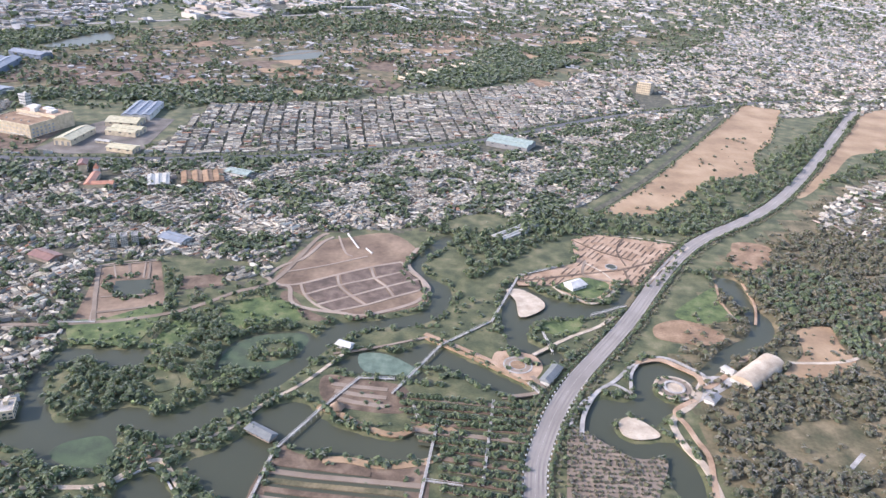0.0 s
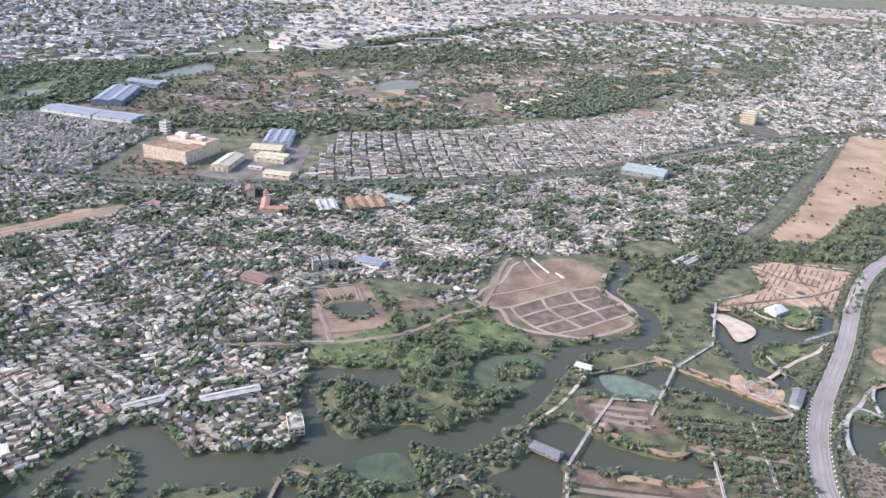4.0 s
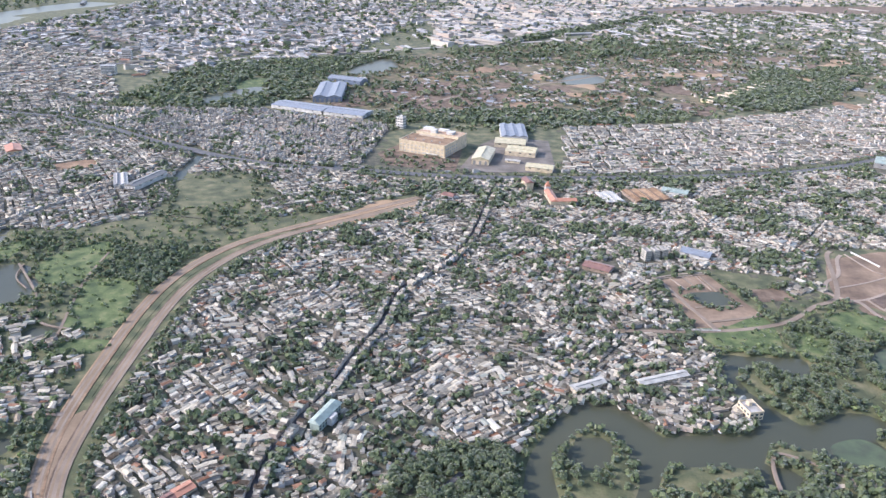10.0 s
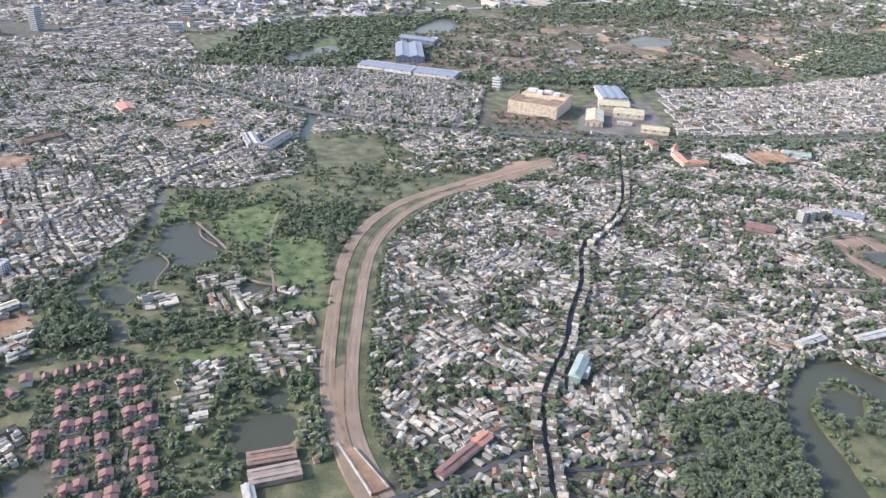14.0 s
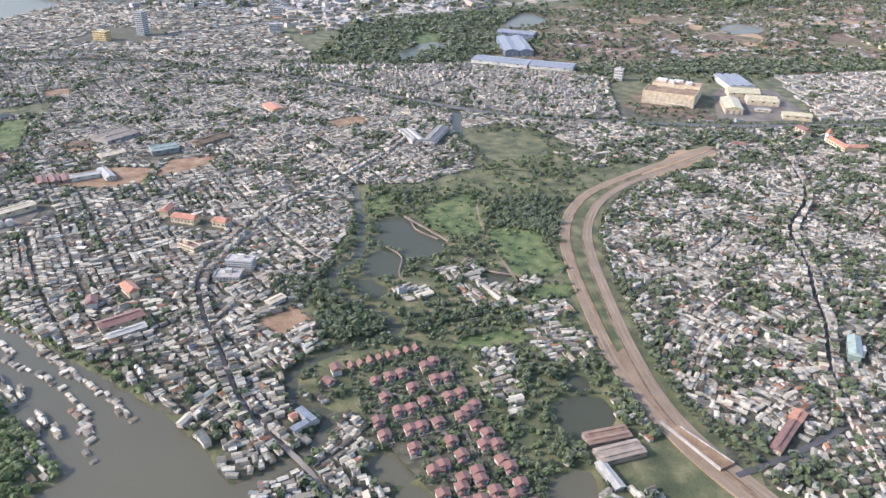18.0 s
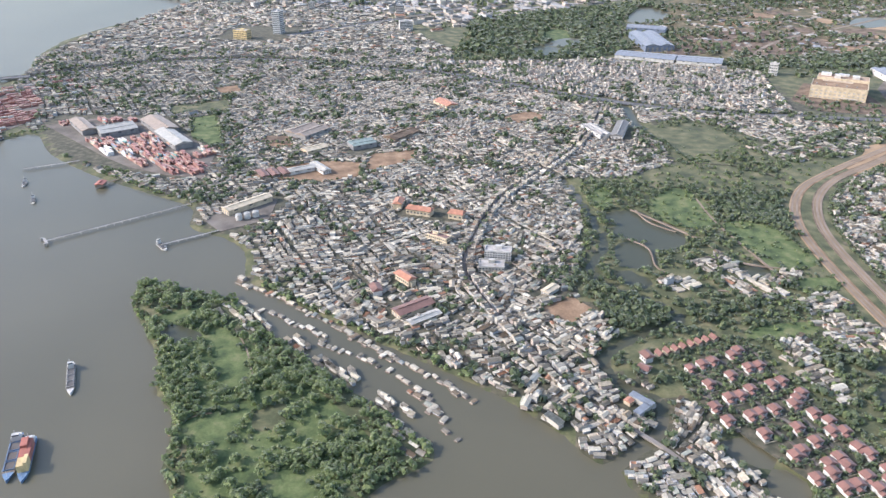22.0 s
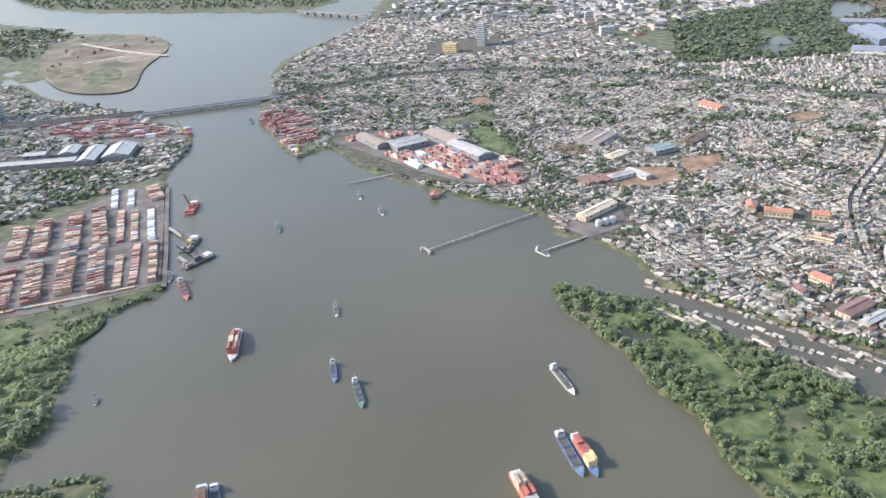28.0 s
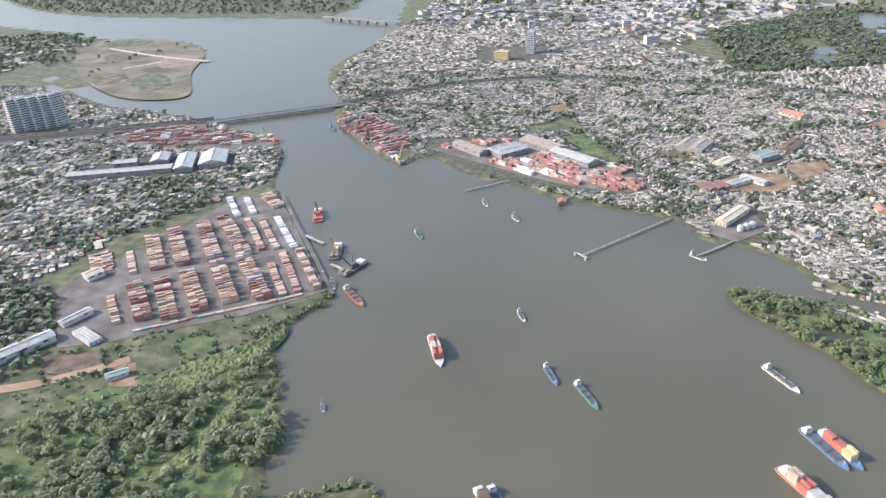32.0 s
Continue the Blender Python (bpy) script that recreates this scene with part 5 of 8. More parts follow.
woods = {
    "near": [([(-425, 235), (-400, 262), (-366, 262), (-360, 190), (-365, 80), (-430, 80)], 3.6, 0.95, "leaf", 6.0),
             ([(-222, 400), (-150, 440), (-72, 410), (-100, 365), (-142, 324), (-200, 315), (-216, 350)], 4.2, 0.6, "leaf", 6.0),
             ([(-1098, 250), (-1045, 246), (-995, 212), (-938, 172), (-880, 125), (-900, 40), (-960, 30), (-1000, 105), (-1042, 172)], 4.6, 0.6, "leafbright", 6.0),
             ([(-1440, 78), (-1412, 112), (-1400, 130), (-1365, 80), (-1360, 20), (-1370, -50), (-1560, -60), (-1540, 30), (-1470, 84)], 5.6, 0.42, "leafpale", 8.0),
             ([(-345, 275), (-311, 280), (-315, 240), (-345, 240)], 3.6, 0.5, "leaf", 4.5)],
    "mid": [([(-800, 240), (-748, 240), (-728, 172), (-716, 150), (-716, 105), (-780, 105), (-802, 150)], 5.0, 0.12, "leaf", 4.6), ([(-2700, 1380), (-2480, 1390), (-2340, 1310), (-2240, 1060), (-2330, 950), (-2700, 850)], 16, 0.5, "leaf", 10), ([(-719, 440), (-688, 473), (-641, 481), (-636, 411), (-655, 408), (-697, 419)], 4.2, 0.75, "leaf", 4.6), ([(-799, 300), (-788, 330), (-744, 262), (-756, 240), (-780, 240)], 4.2, 0.7, "leaf", 5), ([(-1400, 20), (-1300, 30), (-1285, -20), (-1290, -60), (-1420, -60)], 4.4, 0.45, "leafpale", 4.6),
            ([(-800, 480), (-620, 500), (-640, 320), (-600, 200), (-700, 230), (-760, 250), (-800, 320)], 5.5, 0.5, "leaf", 4.8),
            ([(-1440, 150), (-1410, 172), (-1400, 150), (-1402, 130), (-1425, 145)], 3.6, 0.5, "leafpale", 3.6),
            ([(-230, 270), (-92, 352), (10, 450), (40, 500), (20, 460), (-70, 370), (-95, 345), (-110, 300), (-200, 260), (-300, 180), (-290, 240)], 4.0, 0.6, "leaf", 4.6),
            ([(-290, 200), (-225, 262), (-120, 300), (-100, 250), (-140, 200)], 4.5, 0.5, "leaf", 4.6),
            ([(60, 640), (150, 660), (420, 900), (620, 1160), (640, 1100), (300, 660), (220, 610), (60, 600)], 6.5, 0.6, "leaf", 6.5),
            ([(150, 300), (170, 420), (250, 580), (420, 700), (700, 900), (700, 300), (300, 150)], 5.0, 0.62, "leafdry", 5),
            ([(200, 540), (300, 560), (360, 500), (330, 400), (260, 440), (250, 500)], 5, 0.7, "leaf", 5.5),
            ([(-40, 600), (90, 650), (150, 640), (110, 600), (60, 545), (20, 500), (10, 560), (-20, 600)], 5, 0.6, "leaf", 5.5),
            ([(-780, 202), (-757, 188), (-745, 200), (-742, 215), (-760, 234), (-775, 226)], 4.2, 0.55, "leaf", 4.6), ([(-690, 260), (-640, 240), (-600, 250), (-590, 190), (-640, 110), (-668, 170), (-680, 215)], 4.8, 0.45, "leaf", 4.2), ([(-745, 240), (-720, 300), (-690, 290), (-665, 260), (-700, 250)], 4.6, 0.6, "leaf", 4.4), ([(-1250, 600), (-1215, 640), (-1170, 590), (-1135, 520), (-1105, 480), (-1125, 440), (-1150, 500), (-1190, 560)], 5, 0.55, "leaf", 4.8), ([(-1145, 395), (-1110, 420), (-1100, 395), (-1120, 382)], 4, 0.6, "leaf", 4.5), ([(-745, 560), (-735, 660), (-690, 690), (-640, 690), (-600, 620), (-590, 560), (-640, 500), (-700, 530)], 5.5, 0.4, "leaf", 4.2), ([(150, 262), (168, 330), (215, 395), (300, 400), (380, 300), (260, 120), (170, 180)], 5, 0.6, "leafdry", 4.8), ([(-1460, 60), (-1425, 70), (-1385, 10), (-1385, -40), (-1440, -40), (-1470, 10)], 6.5, 0.3, "leafpale", 7.0), ([(-794, 304), (-754, 279), (-744, 253), (-771, 241), (-798, 281)], 3.8, 0.8, "leaf", 4.8), ([(-836, 312), (-797, 318), (-786, 287), (-808, 284), (-830, 298)], 4, 0.7, "leaf", 4.5), ([(-682, 447), (-649, 489), (-640, 426), (-674, 415)], 4.4, 0.7, "leaf", 4.6), ([(380, 738), (450, 818), (520, 895), (600, 965), (760, 1100), (800, 900), (640, 780), (520, 835), (440, 785)], 6, 0.55, "leaf", 5.5), ([(300, 560), (350, 650), (400, 610), (480, 590), (600, 740), (760, 800), (700, 500), (450, 420)], 7, 0.5, "leafdry", 5.5), ([(92, 640), (148, 705), (330, 975), (445, 1165), (400, 1150), (250, 960), (120, 740)], 5.5, 0.5, "leaf", 5), ([(-215, 438), (-150, 470), (-130, 482), (-116, 468), (-150, 446), (-190, 428)], 4.6, 0.5, "leaf", 4.8), ([(-1013, 197), (-1006, 199), (-966, 140), (-955, 122), (-962, 120), (-985, 152)], 3.4, 0.8, "leafbright", 4.6),
            ([(-520, 745), (-440, 735), (-330, 755), (-330, 790), (-440, 775), (-520, 790)], 5, 0.5, "leaf", 4.6),
            ([(-262, 500), (-225, 520), (-190, 470), (-180, 435), (-215, 430), (-235, 460)], 5, 0.35, "leaf", 4.5)],
    "far": [([(-980, 1000), (-750, 990), (-560, 930), (-330, 975), (-150, 1040), (220, 1300), (560, 1560), (700, 2000), (200, 1900), (-600, 1500), (-1000, 1350)], 10, 0.32, "leaf", 8),
            ([(-1000, 930), (-760, 968), (-560, 925), (-540, 990), (-760, 1010), (-1000, 1010)], 8, 0.6, "leaf", 6.5),
            ([(-995, 1007), (-876, 950), (-766, 990), (-726, 1066), (-745, 1271), (-640, 1420), (-660, 1520), (-1000, 1300)], 8.5, 0.75, "leaf", 8.5),
            ([(-560, 925), (-480, 900), (-330, 965), (-150, 1040), (-100, 1130), (-330, 1060), (-560, 1010)], 8, 0.75, "leaf", 7.5),
            ([(-460, 1760), (-431, 1735), (-20, 2440), (-40, 2480)], 12, 0.9, "leaf", 13),
            ([(-560, 1500), (-560, 1620), (-420, 1720), (-200, 1900), (200, 1900), (-100, 1650)], 13, 0.6, "leaf", 11),
            ([(-100, 1195), (10, 1140), (53, 1171), (257, 1438), (351, 1654), (167, 1567), (67, 1505), (24, 1374), (-40, 1235)], 6.2, 1.0, "leaf", 7.5),
            ([(-980, 1000), (-750, 990), (-560, 930), (-330, 975), (-150, 1040), (220, 1300), (560, 1560), (700, 2000), (200, 1900), (-600, 1500), (-1000, 1350)], 13, 0.22, "leafdry", 6.5),
            ([(-1640, 1420), (-1200, 1350), (-700, 1500), (900, 2000), (2600, 2800), (2600, 4300), (-1600, 4300)], 24, 0.26, "leaf", 13),
            ([(-1850, 60), (-1640, 220), (-1600, 180), (-1560, 100), (-1700, -100)], 6, 0.6, "leaf", 6),
            ([(-1680, 240), (-1600, 330), (-1560, 440), (-1600, 500), (-1680, 430), (-1720, 300)], 6, 0.3, "leaf", 6),
            ([(-2300, 700), (-1950, 780), (-1700, 640), (-1560, 520), (-1620, 330), (-1700, 230), (-2300, 300)], 16, 0.25, "leaf", 7),
            ([(-3300, 1900), (-2560, 1700), (-1860, 1620), (-1900, 2400), (-3300, 2600)], 24, 0.7, "leaf", 12)]}
LONE = []  # single trees by the way: place, size, kind
for level, rows in woods.items():
    for zone, gap, prob, m, size in rows:
        q = scatter(zone, gap, prob, clump=1.1 if m in ("leafbright", "leafpale") else 0.6)
        if not len(q):
            continue
        s = size * rng.uniform(0.55, 1.25, len(q))
        if level == "near":
            k = rng.permutation(len(q))[:60]
            LONE += [(*q[i], s[i], m) for i in k]
            q, s = np.delete(q, k, 0), np.delete(s, k)
        if len(q):
            build_woods(q, s, level, m, "woods", "broadleaf trees in loose groves", trunks=level != "far")
gaps = np.concatenate(GAPS)
close = (gaps[:, 1] < 620) & (gaps[:, 0] < 300) & (gaps[:, 0] > -1400)
build_woods(gaps[close], rng.uniform(2.8, 6.2, close.sum()), "town", "leaf", "town_trees", "broadleaf trees between town houses", trunks=False)
build_woods(gaps[~close], rng.uniform(3.5, 7, (~close).sum()), "far", "leaf", "town_trees", "broadleaf trees between distant houses", trunks=False)
SCRUB = [([(-1262, 457), (-1217, 442), (-1134, 398), (-1122, 383), (-1170, 400), (-1241, 434)], 2.6, 0.7, "leafbright", 2.4), ([(-1415, 525), (-1390, 560), (-1375, 548), (-1395, 520)], 3, .6, "leafbright", 2.2)] + [(outline("", p_), 5.5, 0.12 if n_ != "marsh_weed" else .5, "leaf", 2.4) for n_, p_, m_ in FIELDS if n_ in ("green_field", "green_lot", "meadow", "marsh_weed", "shore_green")] + [
         ([(-1058, 205), (-1040, 226), (-965, 175), (-895, 115), (-905, 90), (-925, 30), (-955, 30), (-1000, 125), (-1030, 160)], 3.2, 0.35, "leafpale", 2.2), ([(-560, 890), (-330, 935), (-330, 990), (-560, 985)], 7.5, 0.5, "leaf", 6), ([(-545, 742), (-455, 730), (-450, 785), (-470, 780), (-545, 800)], 6, 0.4, "leaf", 4.5),
         ([(-2339, 1310), (-2152, 1290), (-2000, 1155), (-1925, 962), (-1845, 812), (-1978, 806), (-2190, 1000)], 24, 0.12, "leafdry", 7),
         ([(-800, 480), (-700, 560), (-640, 600), (-560, 560), (-620, 500), (-635, 320), (-600, 180), (-700, 100), (-760, 250), (-800, 320)], 5.0, 0.4, "leafbright", 3),
         ([(-222, 400), (-150, 445), (-72, 412), (-100, 365), (-142, 324), (-200, 315), (-216, 350)], 4.5, 0.45, "leafbright", 3),
         ([(150, 250), (160, 420), (240, 570), (420, 760), (700, 1000), (800, 700), (600, 300), (300, 150)], 7, 0.5, "leafdry", 3),
         ([(-1098, 250), (-1045, 246), (-995, 212), (-938, 172), (-880, 125), (-900, 40), (-960, 30), (-1000, 105), (-1042, 172)], 4, 0.22, "leafbright", 2.4),
         ([(-1500, 160), (-1400, 200), (-1400, 130), (-1365, 80), (-1365, 20), (-1370, -50), (-1560, -60), (-1560, 60)], 5.0, 0.28, "leafpale", 2.6),
         ([(150, 680), (280, 820), (372, 955), (520, 1120), (620, 1150), (300, 690), (200, 620)], 9, 0.12, "leafdry", 3.5),
         ([(-300, 200), (-100, 330), (10, 450), (60, 520), (140, 500), (60, 250)], 6, 0.25, "leaf", 2.6)]
for zone, gap, prob, m, size in SCRUB:
    q = scatter(zone, gap, prob, margin=False)
    q = q[wetness(q) > 1.0]
    for n_, p_, m_ in FIELDS:
        if n_ in ("isle_meadow", "isle_pond", "creeper_bank", "creeper_clearing"):
            q = q[~inside(q, outline(n_, p_))]
    for _, line, width, _ in ROADS:
        q = q[line_dist(q, line) > width / 2 + 1]
    if len(q):
        build_woods(q, size * rng.uniform(0.5, 1.4, len(q)), "town" if m in ("leafbright", "leafpale") else "far", m, "scrub", "low tangled shrubs and tall grass", trunks=False, base=LAND - 0.7)
# creepers that smother the bank in one uneven blanket
for n_, p_, m_ in FIELDS:
    if n_ in ("creeper_bank", "creeper_clearing"):
        e = outline(n_, p_)
        lo, hi = e.min(0), e.max(0)
        gx, gy = np.meshgrid(np.arange(lo[0], hi[0], .9), np.arange(lo[1], hi[1], .9), indexing="ij")
        q = np.c_[gx.ravel(), gy.ravel()] + rng.uniform(-.3, .3, (gx.size, 2))
        ok = inside(q, e).reshape(gx.shape)
        lift = np.array([abs(noise.noise((x / 3.2, y / 3.2, 1.3))) * 2.2 + noise.noise((x / 9, y / 9, 5.1)) * 1.2 + abs(noise.noise((x / 1.4, y / 1.4, 7.7))) * .7 for x, y in q])
        z = LAND - .3 + np.clip(line_dist(q, e, True) / 2.5, 0, 1) * (1.0 + lift)
        idx = np.arange(gx.size).reshape(gx.shape)
        ff = np.stack([idx[:-1, :-1], idx[1:, :-1], idx[1:, 1:], idx[:-1, 1:]], -1)[ok[:-1, :-1] & ok[1:, :-1] & ok[1:, 1:] & ok[:-1, 1:]]
        solid("creeper_blanket", np.c_[q, z], ff, np.zeros(len(ff)), ("creeper",), "yellow-green creepers smothering the bank", "plants")
# reeds, palms and bushes along the banks
for x0, x1, y0, y1, prob, m, size in ((-365, 150, 200, 620, .5, "leaf", 4.2), (-800, -600, 160, 480, .3, "leaf", 3.6), (-1430, -1285, -40, 210, .4, "leafbright", 4.0), (-1110, -860, 40, 260, .62, "leafbright", 4.2), (80, 260, 250, 540, .18, "leafdry", 2.6)):
    gx, gy = np.meshgrid(np.arange(x0, x1, 2.8), np.arange(y0, y1, 2.8))
    q = np.c_[gx.ravel(), gy.ravel()] + rng.uniform(-1.4, 1.4, (gx.size, 2))
    w = wetness(q)
    q = q[(w > .6) & (w < 6) & (rng.random(len(q)) < prob)]
    for _, line, width, _ in ROADS:
        q = q[line_dist(q, line) > width / 2 + 1]
    for n_, p_, m_ in FIELDS:
        if m_ in ("sand", "pale", "yard"):
            q = q[~inside(q, outline(n_, p_))]
    build_woods(q, size * rng.uniform(.4, 1.25, len(q)), "town", m, "bank_trees", "trees and reeds along the water's edge", trunks=False, base=LAND - .9)
# hedgerows round the green fields
for n_, p_, m_ in FIELDS:
    if n_ in ("green_field", "meadow", "lawn", "green_lot", "isle_meadow", "bare_lot", "brown_lot", "soil_lot"):
        e = outline(n_, p_)
        e = np.vstack([e, e[:1]])
        s = np.r_[0, np.cumsum(np.linalg.norm(np.diff(e, axis=0), axis=1))]
        at = np.arange(0, s[-1], 2.6)
        q = np.c_[np.interp(at, s, e[:, 0]), np.interp(at, s, e[:, 1])] + rng.normal(0, 1.2, (len(at), 2))
        q = q[(rng.random(len(q)) < .5) & (wetness(q) > 1)]
        build_woods(q, rng.uniform(1.6, 4.2, len(q)), "mid", "leaf", "hedgerow", "broken hedgerow of small trees", trunks=False)
for line, off, gap, size, m in ((AVENUE, 8.2, 1.3, 2.6, "leaf"), (AVENUE, -8.2, 1.6, 2.3, "leaf"), (DIRT_E, 10, 4, 3.4, "leaf"), (DIRT_E, 15, 4, 3.8, "leaf"), (AVENUE, 12, 5, 2.8, "leafdry"), (AVENUE, -12, 5, 2.8, "leafdry"), (HIGHWAY, 8, 8, 4.5, "leaf"), (HIGHWAY, -8, 8, 4.5, "leaf")):
    t = np.gradient(line, axis=0)
    nn = np.c_[-t[:, 1], t[:, 0]] / np.linalg.norm(t, axis=1)[:, None]
    pts = line + nn * off
    seg = np.linalg.norm(np.diff(pts, axis=0), axis=1)
    s = np.r_[0, np.cumsum(seg)]
    at = np.arange(0, s[-1], gap)
    q = np.c_[np.interp(at, s, pts[:, 0]), np.interp(at, s, pts[:, 1])] + rng.normal(0, 0.5, (len(at), 2))
    q = q[wetness(q) > 1]
    build_woods(q, size * rng.uniform(0.6, 1.2, len(q)), "town", m, "roadside_trees", "row of young roadside trees")

# ---- things ----


def thing(name, x, y, turn, label, category, group="", z=LAND):
    ob = new(name)
    ob.empty_display_size = 0.5
    ob.matrix_world = pose(x, y, z, 0, 0, turn)
    return tagged(ob, label, category, group)


def cube(name, parent, m, x0, x1, y0, y1, z0, z1, label="", bevel=0.0):
    b = bm_new()
    box(b, x0, x1, y0, y1, z0, z1)
    if bevel:
        bmesh.ops.bevel(b, geom=list(b.edges), offset=bevel, segments=1, affect="EDGES")
    return part(name, b, m, parent, label)


def gable(name, parent, m, w, l, z, rise, over=0.5, thick=0.15, x=0, y=0, hip=0.0, label=""):
    """A pitched roof with eaves and thickness, ridge along y; hip draws the ridge ends in."""
    b = bm_new()
    hw, hl = w / 2 + over, l / 2 + over
    p = [(-hw, -hl, z), (hw, -hl, z), (hw, hl, z), (-hw, hl, z), (0, -hl + hip, z + rise), (0, hl - hip, z + rise)]
    up = [b.verts.new((a + x, c + y, d)) for a, c, d in p]
    lo = [b.verts.new((a + x, c + y, d - thick)) for a, c, d in p]
    for f in ((0, 4, 5, 3), (1, 2, 5, 4), (0, 1, 4), (2, 3, 5)):
        b.faces.new([up[i] for i in f])
    b.faces.new([lo[i] for i in (0, 3, 2, 1)])
    for i in range(4):
        b.faces.new((up[i], lo[i], lo[(i + 1) % 4], up[(i + 1) % 4]))
    bmesh.ops.recalc_face_normals(b, faces=list(b.faces))
    return part(name, b, m, parent, label)


def tube(bm, a, b, r, n=6, r2=None):
    a, b = Vector(a), Vector(b)
    q = (b - a).to_track_quat("Z", "Y")
    rings = []
    for p, rr in ((a, r), (b, r if r2 is None else r2)):
        rings.append([bm.verts.new(p + q @ Vector((rr * math.cos(6.2832 * i / n), rr * math.sin(6.2832 * i / n), 0))) for i in range(n)])
    for i in range(n):
        bm.faces.new((rings[0][i], rings[0][(i + 1) % n], rings[1][(i + 1) % n], rings[1][i]))
    bm.faces.new(rings[1])
    bm.faces.new(rings[0][::-1])


# single houses of the near rows
def unit_house(kind, name, label):
    h = thing(name, 0, 0, 0, label, "house", "houses of the dense town")
    body = cube("wall", h, "wall_o", -.5, .5, -.5, .5, 0, 1)
    if kind == "gable":
        gable("roof", h, "roof_o", 1, 1, .98, .27, .06, .03)
    elif kind == "shed":
        b = bm_new()
        v = [b.verts.new(p) for p in ((-.56, -.56, .98), (.56, -.56, 1.22), (.56, .56, 1.22), (-.56, .56, .98), (-.56, -.56, .94), (.56, -.56, 1.18), (.56, .56, 1.18), (-.56, .56, .94))]
        for f in ((0, 1, 2, 3), (7, 6, 5, 4), (0, 4, 5, 1), (1, 5, 6, 2), (2, 6, 7, 3), (3, 7, 4, 0)):
            b.faces.new([v[i] for i in f])
        part("roof", b, "roof_o", h)
    else:
        cube("roof", h, "roof_o", -.48, .48, -.48, .48, 1.0, 1.03)
        b = bm_new()
        for r in ((-.5, .5, -.5, -.46), (-.5, .5, .46, .5), (-.5, -.46, -.46, .46), (.46, .5, -.46, .46)):
            box(b, *r, 1.0, 1.12)
        part("parapet", b, "wall_o", h)
        cube("stair_head", h, "wall_o", -.2, .3, .05, .42, 1.03, 1.34)
    cube("door", body, "timber", -.12, .12, -.515, -.5, 0.02, .62)
    return h


PROTO = [unit_house("gable", "gabled_house", "low gabled house with a weathered sheet-metal roof"),
         unit_house("shed", "lean_to_house", "low house under a single-pitch sheet-metal roof"),
         unit_house("flat", "flat_roof_house", "rendered flat-roofed house with parapet and stair head")]
for row in allh[single]:
    m = pose(row[0], row[1], LAND - 0.1, 0, 0, math.degrees(row[2])) @ Matrix.Diagonal((row[3], row[4], row[5], 1))
    copy_thing(PROTO[int(row[6])], m)
for h, (x, y) in zip(PROTO, ((-500, 150), (-512, 152), (-506, 140))):
    h.matrix_world = pose(x, y, LAND - 0.1, 0, 0, 12) @ Matrix.Diagonal((5, 7, 2.4, 1))


# single trees
def unit_tree(k, m):
    t = thing("broadleaf_tree", 0, 0, 0, "broadleaf tree with a full uneven crown", "tree", "trees by the water")
    b = bm_new()
    tube(b, (0, 0, 0), (0.01, 0, 0.45), 0.035, 7, 0.022)
    r = random.Random(k)
    for i in range(4):
        a = 1.57 * i + r.random()
        tube(b, (0.005, 0, 0.3 + 0.04 * i), (0.22 * math.cos(a), 0.22 * math.sin(a), 0.62 + 0.1 * r.random()), 0.015, 5, 0.006)
    part("trunk", b, "bark", t)
    v, f = CROWNS["near"][k]
    me = bpy.data.meshes.new("crown")
    me.from_pydata(v.tolist(), [], f.tolist())
    me.materials.append(M[m])
    c = new("crown", me)
    c.parent = t
    return t


TREES = {(k, m): unit_tree(k, m) for k in range(5) for m in ("leaf", "leafbright", "leafpale")}
for n, (x, y, s, m) in enumerate(LONE[len(TREES):]):
    copy_thing(TREES[n % 5, m], pose(x, y, LAND - 0.2, 0, 0, 47 * n) @ Matrix.Diagonal((s, s, s * (0.85 + 0.3 * random.random()), 1)))
for (x, y, s, m), t in zip(LONE, TREES.values()):
    t.matrix_world = pose(x, y, LAND - 0.2) @ Matrix.Diagonal((s, s, s, 1))


# warehouses and halls
def warehouse(x, y, turn, w, l, h, roof, wall, label, name="warehouse", spans=1, rise=0.14, doors=3, group=""):
    t = thing(name, x, y, turn, label, "warehouse", group)
    body = cube("wall", t, wall, -w / 2, w / 2, -l / 2, l / 2, 0, h)
    sw = w / spans
    for i in range(spans):
        cx = -w / 2 + sw * (i + .5)
        gable("roof", t, roof, sw, l, h, sw * rise, 0.0 if spans > 1 else 0.6, 0.2, cx)
        cube("ridge_vent", t, roof, cx - 0.5, cx + 0.5, -l * .42, l * .42, h + sw * rise - 0.25, h + sw * rise + 0.35)
    for i in range(doors):
        cx = -w / 2 + w * (i + .5) / doors
        cube("door", body, "grey", cx - w / doors * .22, cx + w / doors * .22, -l / 2 - 0.06, -l / 2, 0.05, h * .7)
    n = max(2, min(3, int(l / 9)))
    for i in range(n):
        cy = -l / 2 + l * (i + .5) / n
        for sx in (-1, 1):
            cube("window", body, "glass", sx * w / 2 - 0.04, sx * w / 2 + 0.04, cy - 1.6, cy + 1.6, h * .62, h * .85)
    return t


